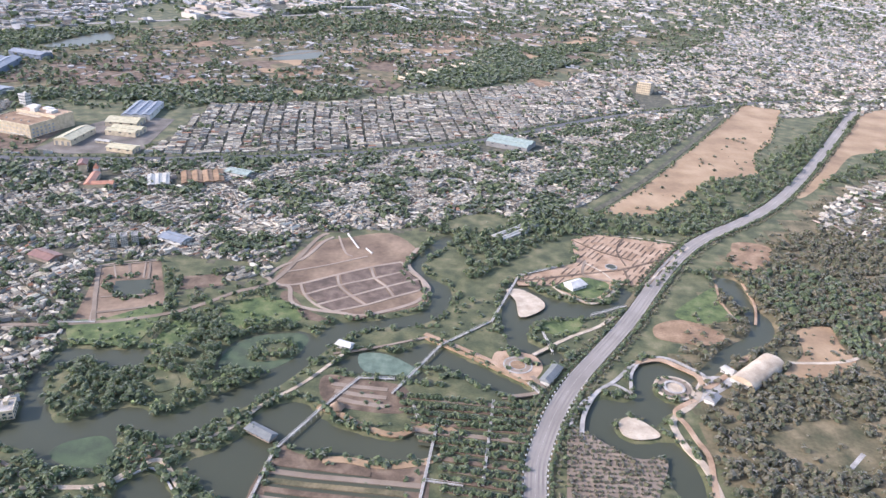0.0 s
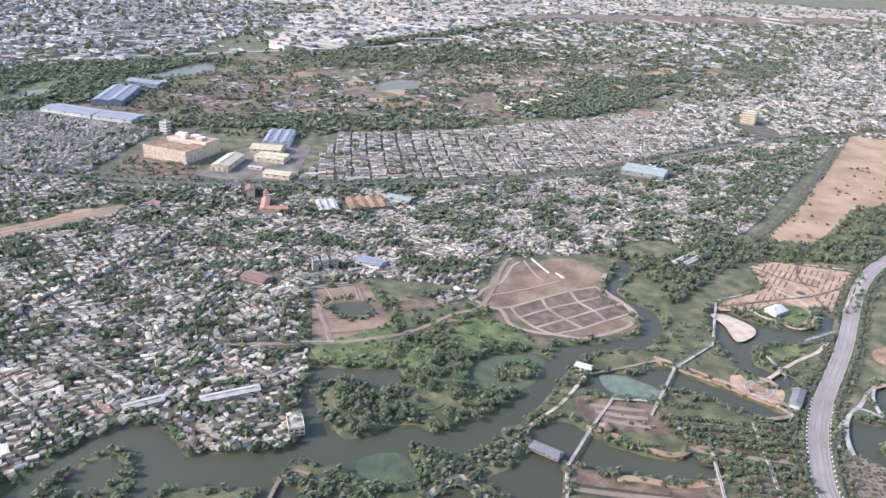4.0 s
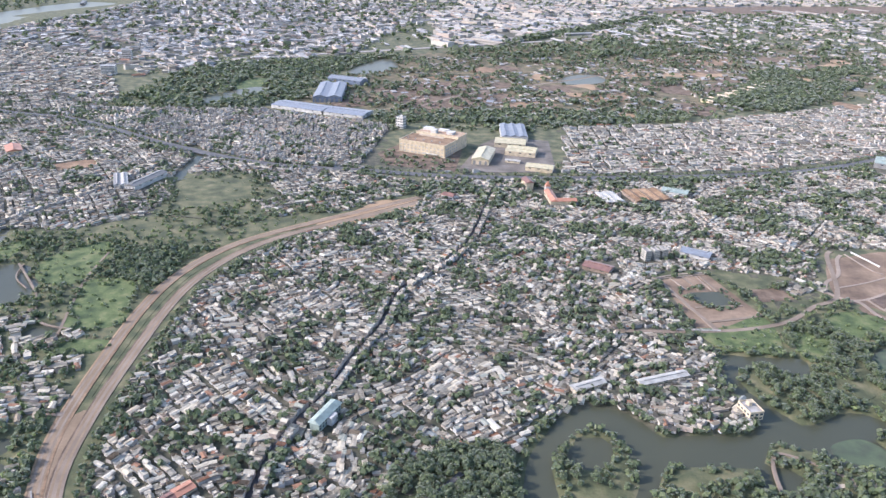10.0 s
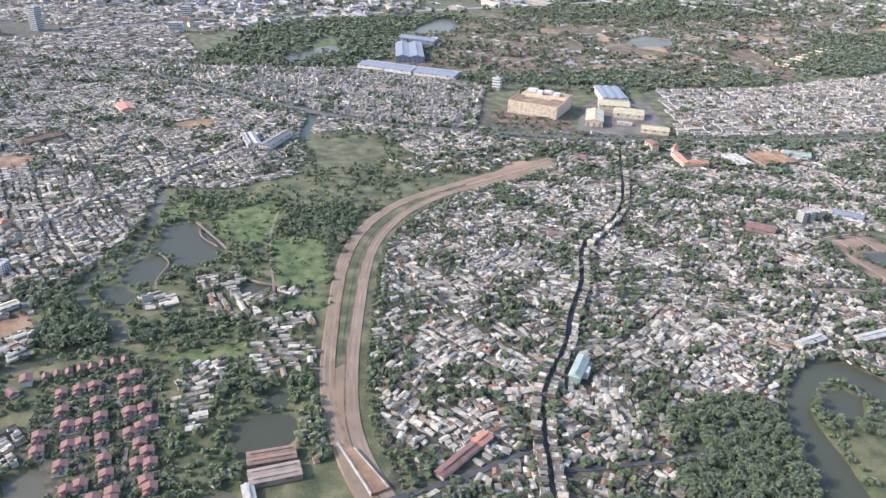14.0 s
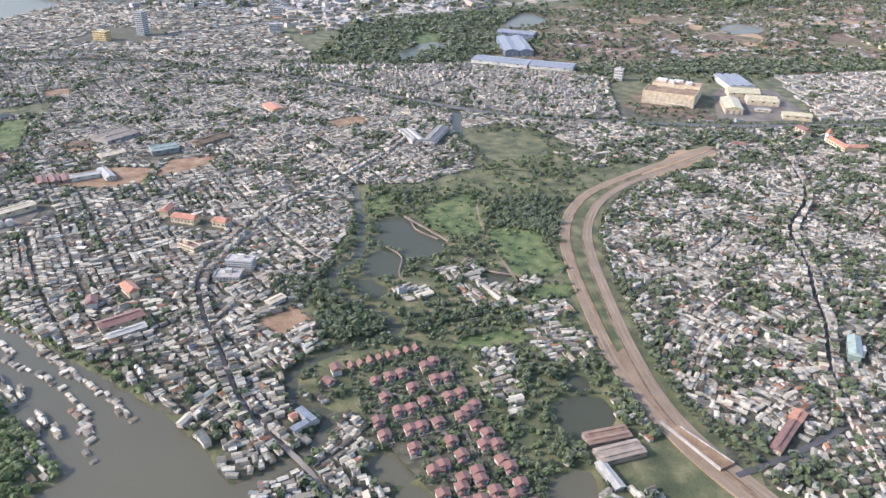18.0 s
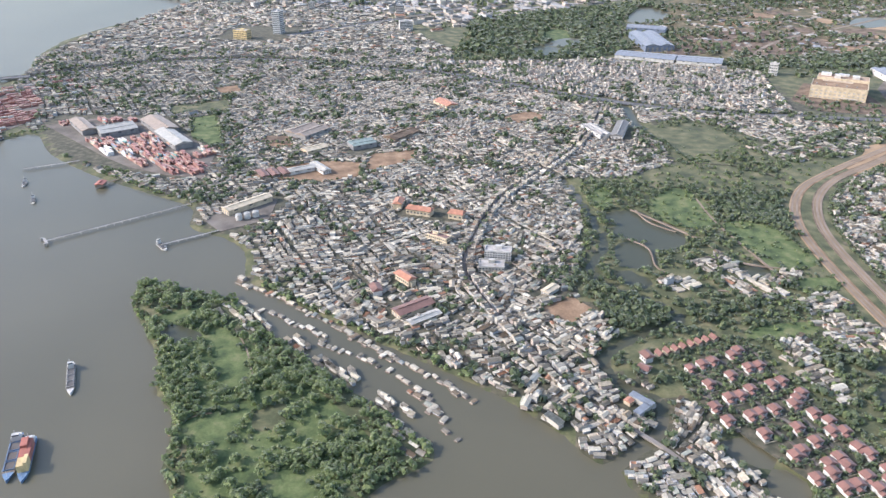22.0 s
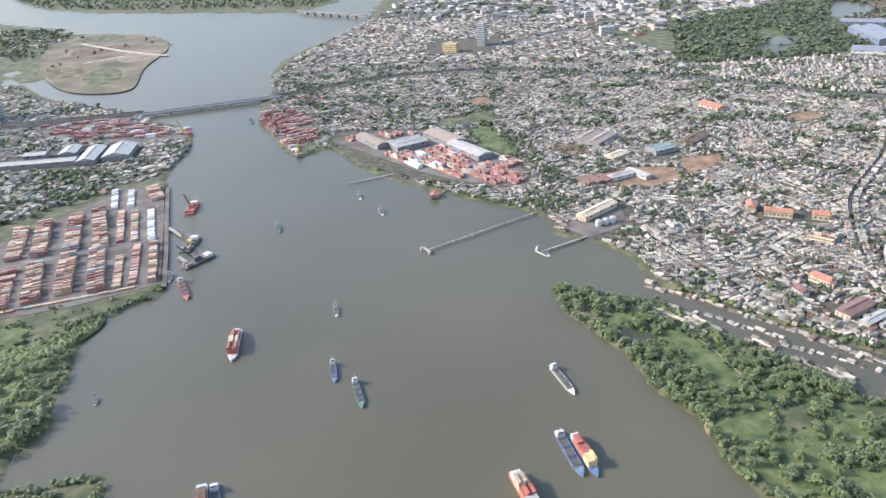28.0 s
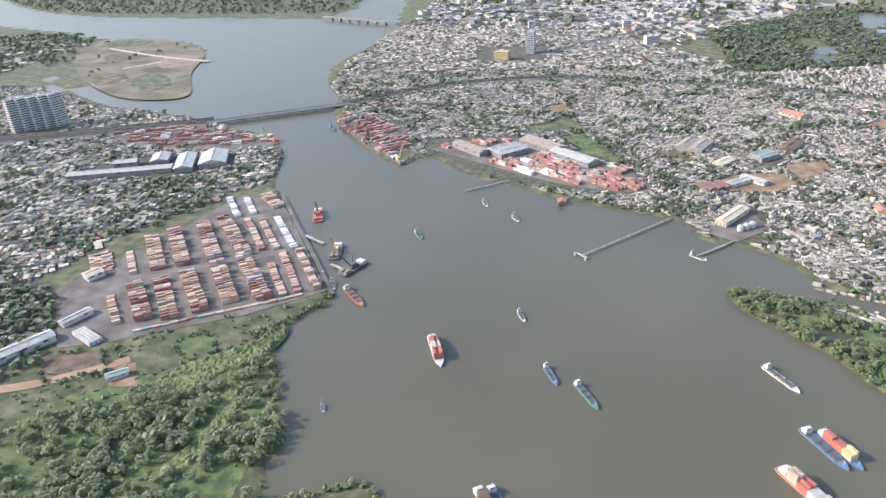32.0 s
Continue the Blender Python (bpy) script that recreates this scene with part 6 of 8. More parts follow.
def block(x, y, turn, w, l, h, floors, wall, label, name="office_building", cols=8, depth_cols=4, roof="concrete", win="glass", top=True, bands=False):
    """A storeyed block: walls, flat roof with parapet, windows floor by floor."""
    t = thing(name, x, y, turn, label, "building")
    cube("wall", t, wall, -w / 2, w / 2, -l / 2, l / 2, 0, h)
    cube("roof", t, roof, -w / 2 + .4, w / 2 - .4, -l / 2 + .4, l / 2 - .4, h, h + 0.15)
    b = bm_new()
    for r in ((-w / 2, w / 2, -l / 2, -l / 2 + .4), (-w / 2, w / 2, l / 2 - .4, l / 2), (-w / 2, -w / 2 + .4, -l / 2 + .4, l / 2 - .4), (w / 2 - .4, w / 2, -l / 2 + .4, l / 2 - .4)):
        box(b, *r, h, h + 0.9)
    part("parapet", b, wall, t)
    if top:
        cube("stair_head", t, wall, -w * .12, w * .12, l * .05, l * .3, h + 0.15, h + 2.6)
    fh = h / floors
    if bands:
        for f in range(floors):
            cube("window_band", t, win, -w * .46, w * .46, -l / 2 - .08, -l / 2, f * fh + fh * .35, f * fh + fh * .75)
            cube("side_window_band", t, win, w / 2, w / 2 + .08, -l * .44, l * .44, f * fh + fh * .35, f * fh + fh * .75)
        return t
    b = bm_new()
    box(b, -w / cols * .3, w / cols * .3, -0.08, 0.0, fh * .3, fh * .78)
    front = part("window", b, win, t)
    front.location = (-w / 2 + w / cols * .5, -l / 2, 0)
    b = bm_new()
    box(b, 0.0, 0.08, -l / depth_cols * .28, l / depth_cols * .28, fh * .3, fh * .78)
    side = part("window", b, win, t)
    side.location = (w / 2, -l / 2 + l / depth_cols * .5, 0)
    for f in range(floors):
        for i in range(cols):
            if f or i:
                o = front.copy()
                scene.collection.objects.link(o)
                o.location = (-w / 2 + w * (i + .5) / cols, -l / 2, f * fh)
        for i in range(depth_cols):
            for sx in (-1, 1):
                if f or i or sx < 0:
                    o = side.copy()
                    scene.collection.objects.link(o)
                    o.location = (w / 2 if sx > 0 else -w / 2 - 0.08, -l / 2 + l * (i + .5) / depth_cols, f * fh)
    return t


# the large cream block by the highway and its neighbours
def factory():
    """A wide cream block with pilasters and narrow windows, a red flat roof and a higher rear range."""
    t = thing("factory_building", -491, 809, -19, "large cream factory block with a red flat roof", "building")
    front = cube("wall", t, "cream", -31, 31, -18, 18, 0, 14.5)
    cube("roof", t, "redearth", -30.4, 30.4, -17.4, 17.9, 14.5, 14.7)
    b = bm_new()
    for r in ((-31, 31, -18, -17.4), (-31, -30.4, -17.4, 18), (30.4, 31, -17.4, 18)):
        box(b, *r, 14.5, 15.5)
    part("parapet", b, "cream", t)
    for i in range(13):
        cube("pilaster", t, "cream", -31 + 5.05 * i, -30.3 + 5.05 * i, -18.3, -18, 0, 15.2)
    for i in range(12):
        for z in (1.2, 5.0, 8.8):
            cube("window", front, "palemetal", -29.6 + 5.05 * i, -27.0 + 5.05 * i, -18.06, -18, z, z + 1.7)
    for i in range(6):
        for z in (1.2, 5.0, 8.8):
            cube("window", front, "greyblue", 31, 31.06, -15.5 + 5.6 * i, -13.0 + 5.6 * i, z, z + 1.7)
    cube("rear_range", t, "cream", -27, 31, 18, 44, 0, 17)
    cube("rear_roof", t, "terrace", -26.4, 30.4, 18.6, 43.4, 17, 17.2)
    cube("rear_parapet", t, "cream", -27, 31, 18, 18.6, 17, 18)
    cube("entrance_canopy", t, "palemetal", 2, 22, -21.5, -18.3, 3.2, 3.5)
    for x0, x1, y0, y1, h in ((-8, -1, 20, 27, 4.5), (12, 20, 24, 34, 3.0), (-24, -12, 30, 40, 2.6), (-4, 8, 34, 41, 2.2)):
        cube("roof_house", t, "white", x0, x1, y0, y1, 17.2, 17.2 + h)
    cube("skylight", t, "sand", -20, 14, 11, 16, 14.7, 15.4)
    for i in range(5):
        cube("vent", t, "grey", -26 + 11 * i, -24.6 + 11 * i, -8, -6.6, 14.7, 16.0)


factory()
block(-544, 912, -20, 11, 9, 15, 4, "white", "white storeyed block with a flat roof", "office_building", 4, 3)
warehouse(-422, 790, -5, 20, 50, 7, "paleyellow", "cream", "cream shed with a pale yellow metal roof", group="sheds by the factory")
warehouse(-393, 857, 88, 26, 38, 6, "paleyellow", "cream", "wide cream shed with a pale yellow roof", group="sheds by the factory")
warehouse(-378, 822, 83, 26, 37, 6, "paleyellow", "cream", "twin-span shed with a pale yellow metal roof", spans=2, group="sheds by the factory")
warehouse(-387, 783, 80, 6, 17, 3, "palemetal", "cream", "small low shed on a concrete yard", group="sheds by the factory", doors=1)
warehouse(-355, 760, 80, 16, 31, 5, "paleyellow", "cream", "low shed with a yellow-green metal roof", group="sheds by the factory")
warehouse(-392, 909, 6, 34, 66, 7, "bluegrey", "white", "wide hall with grey-blue roof spans", spans=3, group="sheds by the factory")
warehouse(-692, 1093, 10, 44, 112, 9, "bluegrey", "blue", "large hall with a dull blue metal roof", spans=2, doors=6)
warehouse(-690, 1196, 72, 24, 66, 8, "bluegrey", "blue", "long grey-blue metal hall", spans=1)
warehouse(-706, 990, 74, 36, 86, 5, "bluegrey", "white", "long low hall with a grey-blue roof", spans=1, rise=.06)
warehouse(-632, 971, 77, 36, 62, 5, "bluegrey", "white", "low hall with a grey-blue roof", spans=1, rise=.06)
block(313, 1195, -28, 22, 22, 18, 5, "cream", "pale storeyed block with a flat roof", "office_building", 6, 5)
warehouse(75, 862, 66, 34, 52, 6, "green", "grey", "hall with a pale green metal roof", spans=2)


# church, temple, schools, hall
def tiled_hall(x, y, turn, w, l, h, roof, wall, label, name="school", category="building", cols=7):
    t = thing(name, x, y, turn, label, category)
    body = cube("wall", t, wall, -w / 2, w / 2, -l / 2, l / 2, 0, h)
    gable("roof", t, roof, w, l, h, w * .28, .8, .2, hip=w * .2)
    for i in range(cols):
        cy = -l / 2 + l * (i + .5) / cols
        for sx in (-1, 1):
            for z in ([.2, .6] if h > 5 else [.35]):
                cube("window", body, "glass", sx * w / 2 - 0.05, sx * w / 2 + 0.05, cy - l / cols * .25, cy + l / cols * .25, h * z, h * (z + .25))
    return t


c1 = tiled_hall(-343, 660, 12, 7, 34, 5, "orange", "cream", "cream church hall with an orange tiled roof", "church")
cube("cross_wing", c1, "cream", 3, 22, -17, -9, 0, 5)
w1 = gable("cross_roof", c1, "orange", 8, 19, 5, 2.2, .6, .2)
w1.matrix_local = pose(12.5, -13, 0, 0, 0, 90)
cube("tower", c1, "white", -2.5, 2.5, 17, 22, 0, 9)
gable("tower_roof", c1, "orange", 5, 5, 9, 5, .3, .2, 0, 19.5, hip=2.7)
tiled_hall(-368, 695, 20, 8, 16, 8, "tile", "cream", "small temple with a steep red roof", "temple", cols=3)
tiled_hall(-446, 645, 70, 8, 13, 4, "tile", "white", "villa with a red tiled roof among trees", "villa", "house", 3)
tiled_hall(-930, 391, 80, 8, 21, 5, "orange", "cream", "long cream school with an orange roof")
tiled_hall(-899, 388, 78, 8, 12, 5, "orange", "cream", "small cream school wing with an orange roof", cols=3)
tiled_hall(-950, 402, 0, 7, 12, 5.5, "orange", "cream", "cream school wing with an orange roof", cols=3)
tp = tiled_hall(-918, 280, 50, 6.5, 15, 5, "orange", "cream", "cream temple with an orange tiled roof", "temple")
cube("porch", tp, "cream", -2.0, 2.0, -9.3, -7.5, 0, 4)
tiled_hall(-934, 262, 30, 6, 10, 4.5, "tile", "white", "white church with a dark red roof", "church", cols=3)
warehouse(-905, 244, -45, 10, 26, 4, "tile", "cream", "market hall with a long red metal roof", "market_hall", rise=.16)
warehouse(-896, 234, -45, 6, 22, 3, "palemetal", "cream", "low hall with a cream metal roof")
block(-859, 324, 0, 19, 9, 7, 4, "white", "white storeyed block with rows of open galleries", "apartment_block", 10, 4)
block(-862, 308, 5, 18, 12, 3.5, 2, "palemetal", "low pale block with a flat roof", "market_hall", 8, 5)
block(-906, 345, 65, 7, 18, 4.5, 2, "cream", "pinkish long two-storey block", "shop_row", 4, 10, "tile")
ub = thing("courtyard_building", -771, 170, -38, "pale courtyard building with blue-grey roofs", "building")
for x0, x1, y0, y1 in ((-6.5, 6.5, 2.2, 6), (3, 6.5, -7.5, 2.2)):
    cube("wing", ub, "palemetal", x0, x1, y0, y1, 0, 3.2)
    cube("wing_roof", ub, "bluegrey", x0 - .3, x1 + .3, y0 - .3, y1 + .3, 3.2, 3.5)
lodge = cube("lodge", ub, "cream", -6.5, -2.5, -2.5, 1, 0, 2.4)
lodge_roof = gable("lodge_roof", ub, "orange", 4, 3.5, 2.4, .9, .25, .12, -4.5, -.75)
gb = tiled_hall(-469, 271, -17, 6, 22, 5.5, "green", "green", "pale green three-storey church hall", "church_hall", cols=8)
cube("stair_block", gb, "white", 3, 6, -3, 3, 0, 5)
warehouse(-530, 190, -34, 5, 30, 3, "tile", "cream", "long market shed with a red roof", "market_shed")
warehouse(-520, 205, -34, 6, 9, 3, "orange", "cream", "short shed with an orange roof", "market_shed")
warehouse(-618, 178, -67, 9.5, 23, 3, "rustroof", "timber", "workshop with a rusty brown roof", "workshop", spans=2, rise=.12)
warehouse(-613, 167.3, -65, 10, 24, 3, "tan", "timber", "workshop with a worn cream roof", "workshop", spans=2, rise=.12)
warehouse(-619, 151, 28, 4.6, 17, 2.6, "palemetal", "grey", "narrow white shed beside a workshop", "shed")
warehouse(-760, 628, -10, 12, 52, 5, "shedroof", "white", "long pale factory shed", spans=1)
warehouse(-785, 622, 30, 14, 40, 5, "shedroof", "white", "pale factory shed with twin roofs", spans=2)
warehouse(-1090, 576, -26, 32, 37, 5, "tan", "grey", "wide tan shed with twin roofs", spans=2)
warehouse(-1064, 524, -40, 12, 24, 4, "cream", "cream", "cream shed beside a brown lot")
warehouse(-987, 580, -30, 16, 38, 4, "plot", "timber", "dark brown open shed on bare earth", "shed")
for i in range(3):
    warehouse(-1090 + 8.5 * i, 452 + 4.5 * i, 40, 7, 18, 3, "tile", "timber", "low shed with a dark red roof", "shed", group="red sheds")
warehouse(-1021, 545, -52, 18, 26, 5, "green", "grey", "shed with a pale green roof", spans=2)
warehouse(-1058, 467, -52, 9, 24, 4, "palemetal", "white", "narrow white shed on a brown lot")
warehouse(-1042, 474, 46, 8, 27, 4, "palemetal", "white", "narrow white shed beside another")
warehouse(-1075, 382, -35, 10, 42, 5, "cream", "cream", "long cream depot shed by the river", "depot_shed")
for i in range(3):
    tk = thing("storage_tank", -1072 + 5.5 * i, 357 + 4 * i, 0, "squat white cylindrical storage tank", "tank", "depot tanks")
    b = bm_new()
    tube(b, (0, 0, 0), (0, 0, 5), 2.6, 20)
    part("shell", b, "white", tk)
    b = bm_new()
    tube(b, (0, 0, 5), (0, 0, 5.7), 2.6, 20, 0.3)
    part("roof", b, "palemetal", tk)
warehouse(-820, 281, -34, 6, 12, 3, "cream", "white", "small hall with a pale roof", "hall")
warehouse(-306, 500, 66, 13, 22, 3, "tile", "timber", "long shed with a brown tiled roof", "shed")
warehouse(-960, 700, 40, 16, 30, 5, "orange", "cream", "shed with an orange roof")
for i, (x, y) in enumerate(((-1376, 560), (-1296, 550), (-1257, 570), (-1220, 530))):
    w, l = ((14, 52), (30, 38), (22, 58), (18, 60))[i]
    warehouse(x + (36 if i == 0 else 0), y - (5 if i == 0 else 0), -132 + (85 if i == 1 else 0), w, l, 6, "palemetal" if i % 2 else "tan", "grey", "long river warehouse with a weathered pale roof", spans=1 if i != 1 else 2, group="river warehouses")
for x, y, w, l, tn in ((-1732, 454, 15, 118, -73), (-1669, 489, 21, 54, 22), (-1640, 503, 31, 46, 22), (-1744, 484, 14, 26, -73), (-1708, 500, 20, 30, 22)):
    warehouse(x, y, tn, w, l, 6, "palemetal", "grey", "grey warehouse with a pale roof", group="west bank sheds")
warehouse(-1585, 112, -32, 12, 42, 5, "palemetal", "white", "long white shed beside the port road")
warehouse(-1573, 155, -24, 7, 24, 4, "palemetal", "white", "narrow white port shed")
warehouse(-1548, 133, 62, 10, 26, 3, "palemetal", "white", "port office under a ribbed white roof", spans=4)
warehouse(-1603, 219, -30, 11, 14, 5, "cream", "white", "port shed with a cream roof")
warehouse(-1497, 93, -50, 6, 14, 3, "green", "white", "house with a teal green hipped roof", "site_house")
block(-1322, 1100, -8, 14, 16, 38, 12, "paleglass", "tall pale blue tower above houses", "tower_block", 5, 5, "concrete", "glass", bands=True)
block(-1368, 1050, -10, 26, 14, 14, 4, "yellow", "yellow hotel block with flat roof", "hotel", 8, 4)
for i in range(5):
    block(-1998 + 11 * i, 612 + 8 * i, -20, 9, 20, 46, 14, "white", "tall white apartment tower", "apartment_tower", 4, 5, bands=True)
for i in range(9):
    warehouse(-85 + 17.5 * i, 1190 + 22 * i, 48, 8, 22, 4, "cream", "cream", "long cream barn in a row", "barn", group="row of cream barns", doors=1)

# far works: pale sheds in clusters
WORKS = [warehouse(-900, 1500, 30, 26, 60, 7, r, "grey", "far factory shed with a haze-grey metal roof", "factory_shed", 2, group="far factory sheds", doors=2) for r in ("shedroof", "shedroof", "shedroof")]
for w_ in WORKS:
    for o in list(w_.children_recursive):
        if o.name.startswith(("window", "door", "ridge")):
            bpy.data.objects.remove(o)
far = random.Random(5)
spots = []
for cx, cy, n, sp in ((-900, 1750, 24, 260), (-300, 2150, 34, 420), (300, 2500, 30, 420), (-1300, 1900, 16, 260), (-700, 2700, 30, 500), (900, 3000, 22, 500), (-1500, 2500, 16, 350), (400, 3400, 18, 500)):
    for _ in range(n):
        spots.append((cx + sp * far.uniform(-1, 1), cy + sp * 0.8 * far.uniform(-1, 1), 28 + far.choice((0, 0, 90)) + far.uniform(-4, 4), far.uniform(.4, .9), far.uniform(.5, 1.5)))
for k, (x, y, tn, sx, sy) in enumerate(spots):
    m = pose(x, y, LAND, 0, 0, tn) @ Matrix.Diagonal((sx, sy, far.uniform(.5, .9), 1))
    if k < 3:
        WORKS[k].matrix_world = m
    else:
        copy_thing(WORKS[far.choice((0, 0, 1, 2))], m)
for i in range(8):
    copy_thing(WORKS[2], pose(1350 + 75 * i, 2650 + 35 * i, LAND, 0, 0, 25) @ Matrix.Diagonal((2.4, 5.5, 1, 1)))
OFFICE = block(-1150, 1300, 10, 16, 12, 20, 6, "white", "white mid-rise office block", "office_block", 5, 3, bands=True)
for k in range(9):
    x, y = far.uniform(-1600, -600), far.uniform(1150, 2300)
    copy_thing(OFFICE, pose(x, y, LAND, 0, 0, far.uniform(0, 60)) @ Matrix.Diagonal((far.uniform(.7, 1.6), far.uniform(.7, 1.4), far.uniform(.4, .9), 1)))


# blocks and halls that stand out of the dense town
for i in range(3):
    block(-265 + 7.5 * i, 527 + 3.2 * i, 22, 5.0, 8, 8.5, 5, "palemetal", "pale slab of flats above low houses", "apartment_block", 3, 4, top=False)
warehouse(-221, 543, 66, 13, 24, 3.5, "bluegrey", "white", "hall with a dull blue sheet roof", "hall")
for i in range(4):
    warehouse(-259 + 9.6 * i, 681 + 3.6 * i, 20, 8.6, 34, 4, "redearth", "timber", "long shed with a faded terracotta roof", "shed", group="terracotta sheds")
warehouse(-213, 706, 72, 14, 26, 4, "green", "white", "hall with a pale green roof", "hall")
for i in range(3):
    warehouse(-290 + 6.5 * i, 670 + 2.4 * i, 20, 5.6, 30, 3.5, "palemetal", "timber", "narrow shed with a pale metal roof", "shed", group="narrow sheds")
warehouse(-323, 327, -56, 6, 22, 3, "palemetal", "cream", "long narrow house with a pale roof", "shed")
warehouse(-277, 342, -62, 6, 34, 3, "palemetal", "cream", "long workshop with a cream sheet roof", "workshop")
block(-232, 316, 20, 9, 12, 5, 2, "cream", "cream house block on the creek bank", "house_block", 3, 4)


# villas with red roofs
def villa():
    t = thing("villa", -739.6, 206.6, 28, "white two-storey villa with red tiled roofs", "house", "villas of the estate")
    body = cube("wall", t, "white", -2.6, 2.6, -2.0, 2.0, 0, 2.7)
    gable("roof", t, "salmon", 5.2, 4.0, 2.7, 1.2, .3, .15, hip=.4)
    cube("wing", t, "white", -2.6, -.3, -4.0, -2.0, 0, 2.0)
    gable("wing_roof", t, "salmon", 2.4, 2.2, 2.0, .8, .25, .12, -1.45, -3.0, hip=.3)
    cube("porch", t, "concrete", -.1, 2.2, -3.2, -2.0, 0, .25)
    cube("garden_wall", t, "cream", -3.2, 3.2, -4.9, -4.75, 0, .9)
    for sx in (-1.4, 1.4):
        cube("window", body, "glass", sx - .45, sx + .45, 2.0, 2.05, 1.7, 2.4)
    cube("window", body, "glass", .5, 1.7, -2.05, -2.0, 1.7, 2.4)
    cube("door", body, "timber", .6, 1.3, -2.05, -2.0, .25, 1.5)
    return t


VILLA = villa()
for x, y in ((-732, 214), (-726, 218), (-714, 226), (-710, 231), (-707, 215), (-701, 218), (-718, 206), (-731, 196), (-698, 201), (-692, 205), (-722, 186), (-716, 189), (-710, 195), (-731, 177),
             (-714, 173), (-709, 176), (-701, 180), (-687, 191), (-684, 196), (-690, 186), (-726, 167), (-693, 167), (-710, 160), (-682, 180), (-676, 175), (-677, 167), (-671, 168), (-687, 158)):
    copy_thing(VILLA, pose(x - .6, y - 2.4, LAND, 0, 0, 28 + random.uniform(-4, 4)) @ Matrix.Diagonal((1.14, 1.12, 1.05, 1)))
for x, y in ((-695, 150), (-699, 146), (-668, 157), (-664, 153), (-685, 143), (-679, 148), (-685, 137), (-677, 143), (-693, 132), (-659, 143), (-661, 136), (-682, 128), (-676, 131), (-670, 137), (-667, 130), (-653, 131), (-648, 124)):
    copy_thing(VILLA, pose(x - .6, y - 2.0, LAND, 0, 0, 28 + random.uniform(-6, 6)) @ Matrix.Diagonal((1.14, 1.12, 1.05, 1)))
for i in range(8):
    t = thing("row_house", -755.5 + 4.75 * i, 218 + 3.1 * i, 35, "narrow house with a steep orange-red roof", "house", "row of steep-roofed houses")
    cube("wall", t, "cream", -1.7, 1.7, -2.2, 2.2, 0, 2.4)
    gable("roof", t, "salmon", 3.4, 4.4, 2.4, 1.8, .25, .15)
tiled_hall(-763, 213, 30, 5, 6, 4.2, "tile", "white", "clubhouse with a red tiled roof", "clubhouse", cols=3)
tiled_hall(-765, 203, 60, 4.5, 6, 2.4, "tile", "white", "small garden pavilion with a red roof", "pavilion", cols=2)

q = scatter([(-760, 222), (-722, 250), (-700, 245), (-675, 190), (-640, 125), (-690, 105), (-735, 160), (-748, 195)], 3.2, .8, margin=False)
q = q[wetness(q) > 1]
build_woods(q, rng.uniform(1.6, 3.6, len(q)), "mid", "leaf", "garden_trees", "small garden trees between villas", trunks=False)

for k, pts in enumerate(([(-737, 205), (-716, 190), (-702, 176), (-688, 160), (-672, 140)], [(-728, 224), (-708, 206), (-696, 190), (-680, 172), (-660, 145)], [(-742, 190), (-722, 176), (-704, 162), (-690, 140)], [(-742, 212), (-722, 158)], [(-704, 236), (-690, 205), (-690, 180), (-668, 130)])):
    b = bm_new()
    strip(b, smooth(pts, False, 5), 2.0, LAND - .2, LAND + .42 + .004 * k)
    tagged(link("estate_lane", b, "yard"), "grey concrete lane between villas", "lane", kind="structure")

# ---- water craft ----


def hull(parent, m, l, w, h, bow=0.22, draft=0.4, name="hull"):
    """A barge hull, bow towards -y, with flared bow and open top edge."""
    b = bm_new()
    st = [(-l / 2, 0.02, 1.25), (-l / 2 + l * bow * .45, 0.62, 1.1), (-l / 2 + l * bow, 1, 1), (l / 2 - l * .06, 1, 1), (l / 2, .82, 1.08)]
    rings = []
    for y, k, u in st:
        rings.append([b.verts.new(p) for p in ((-w / 2 * k * .8, y, -draft), (-w / 2 * k, y, h * u), (w / 2 * k, y, h * u), (w / 2 * k * .8, y, -draft))])
    for r, s in zip(rings, rings[1:]):
        for i in range(4):
            b.faces.new((r[i], s[i], s[(i + 1) % 4], r[(i + 1) % 4]))
    b.faces.new(rings[0][::-1])
    b.faces.new(rings[-1])
    bmesh.ops.recalc_face_normals(b, faces=list(b.faces))
    return part(name, b, m, parent)


def rim(b, hw, ya, yb, thick, z0, z1):
    """An upright rectangular rim in one piece."""
    rings = []
    for k, z in ((0, z0), (0, z1), (thick, z1), (thick, z0)):
        rings.append([b.verts.new(p) for p in ((-hw + k, ya + k, z), (hw - k, ya + k, z), (hw - k, yb - k, z), (-hw + k, yb - k, z))])
    for r, q in zip(rings, rings[1:]):
        for i in range(4):
            b.faces.new((r[i], r[(i + 1) % 4], q[(i + 1) % 4], q[i]))


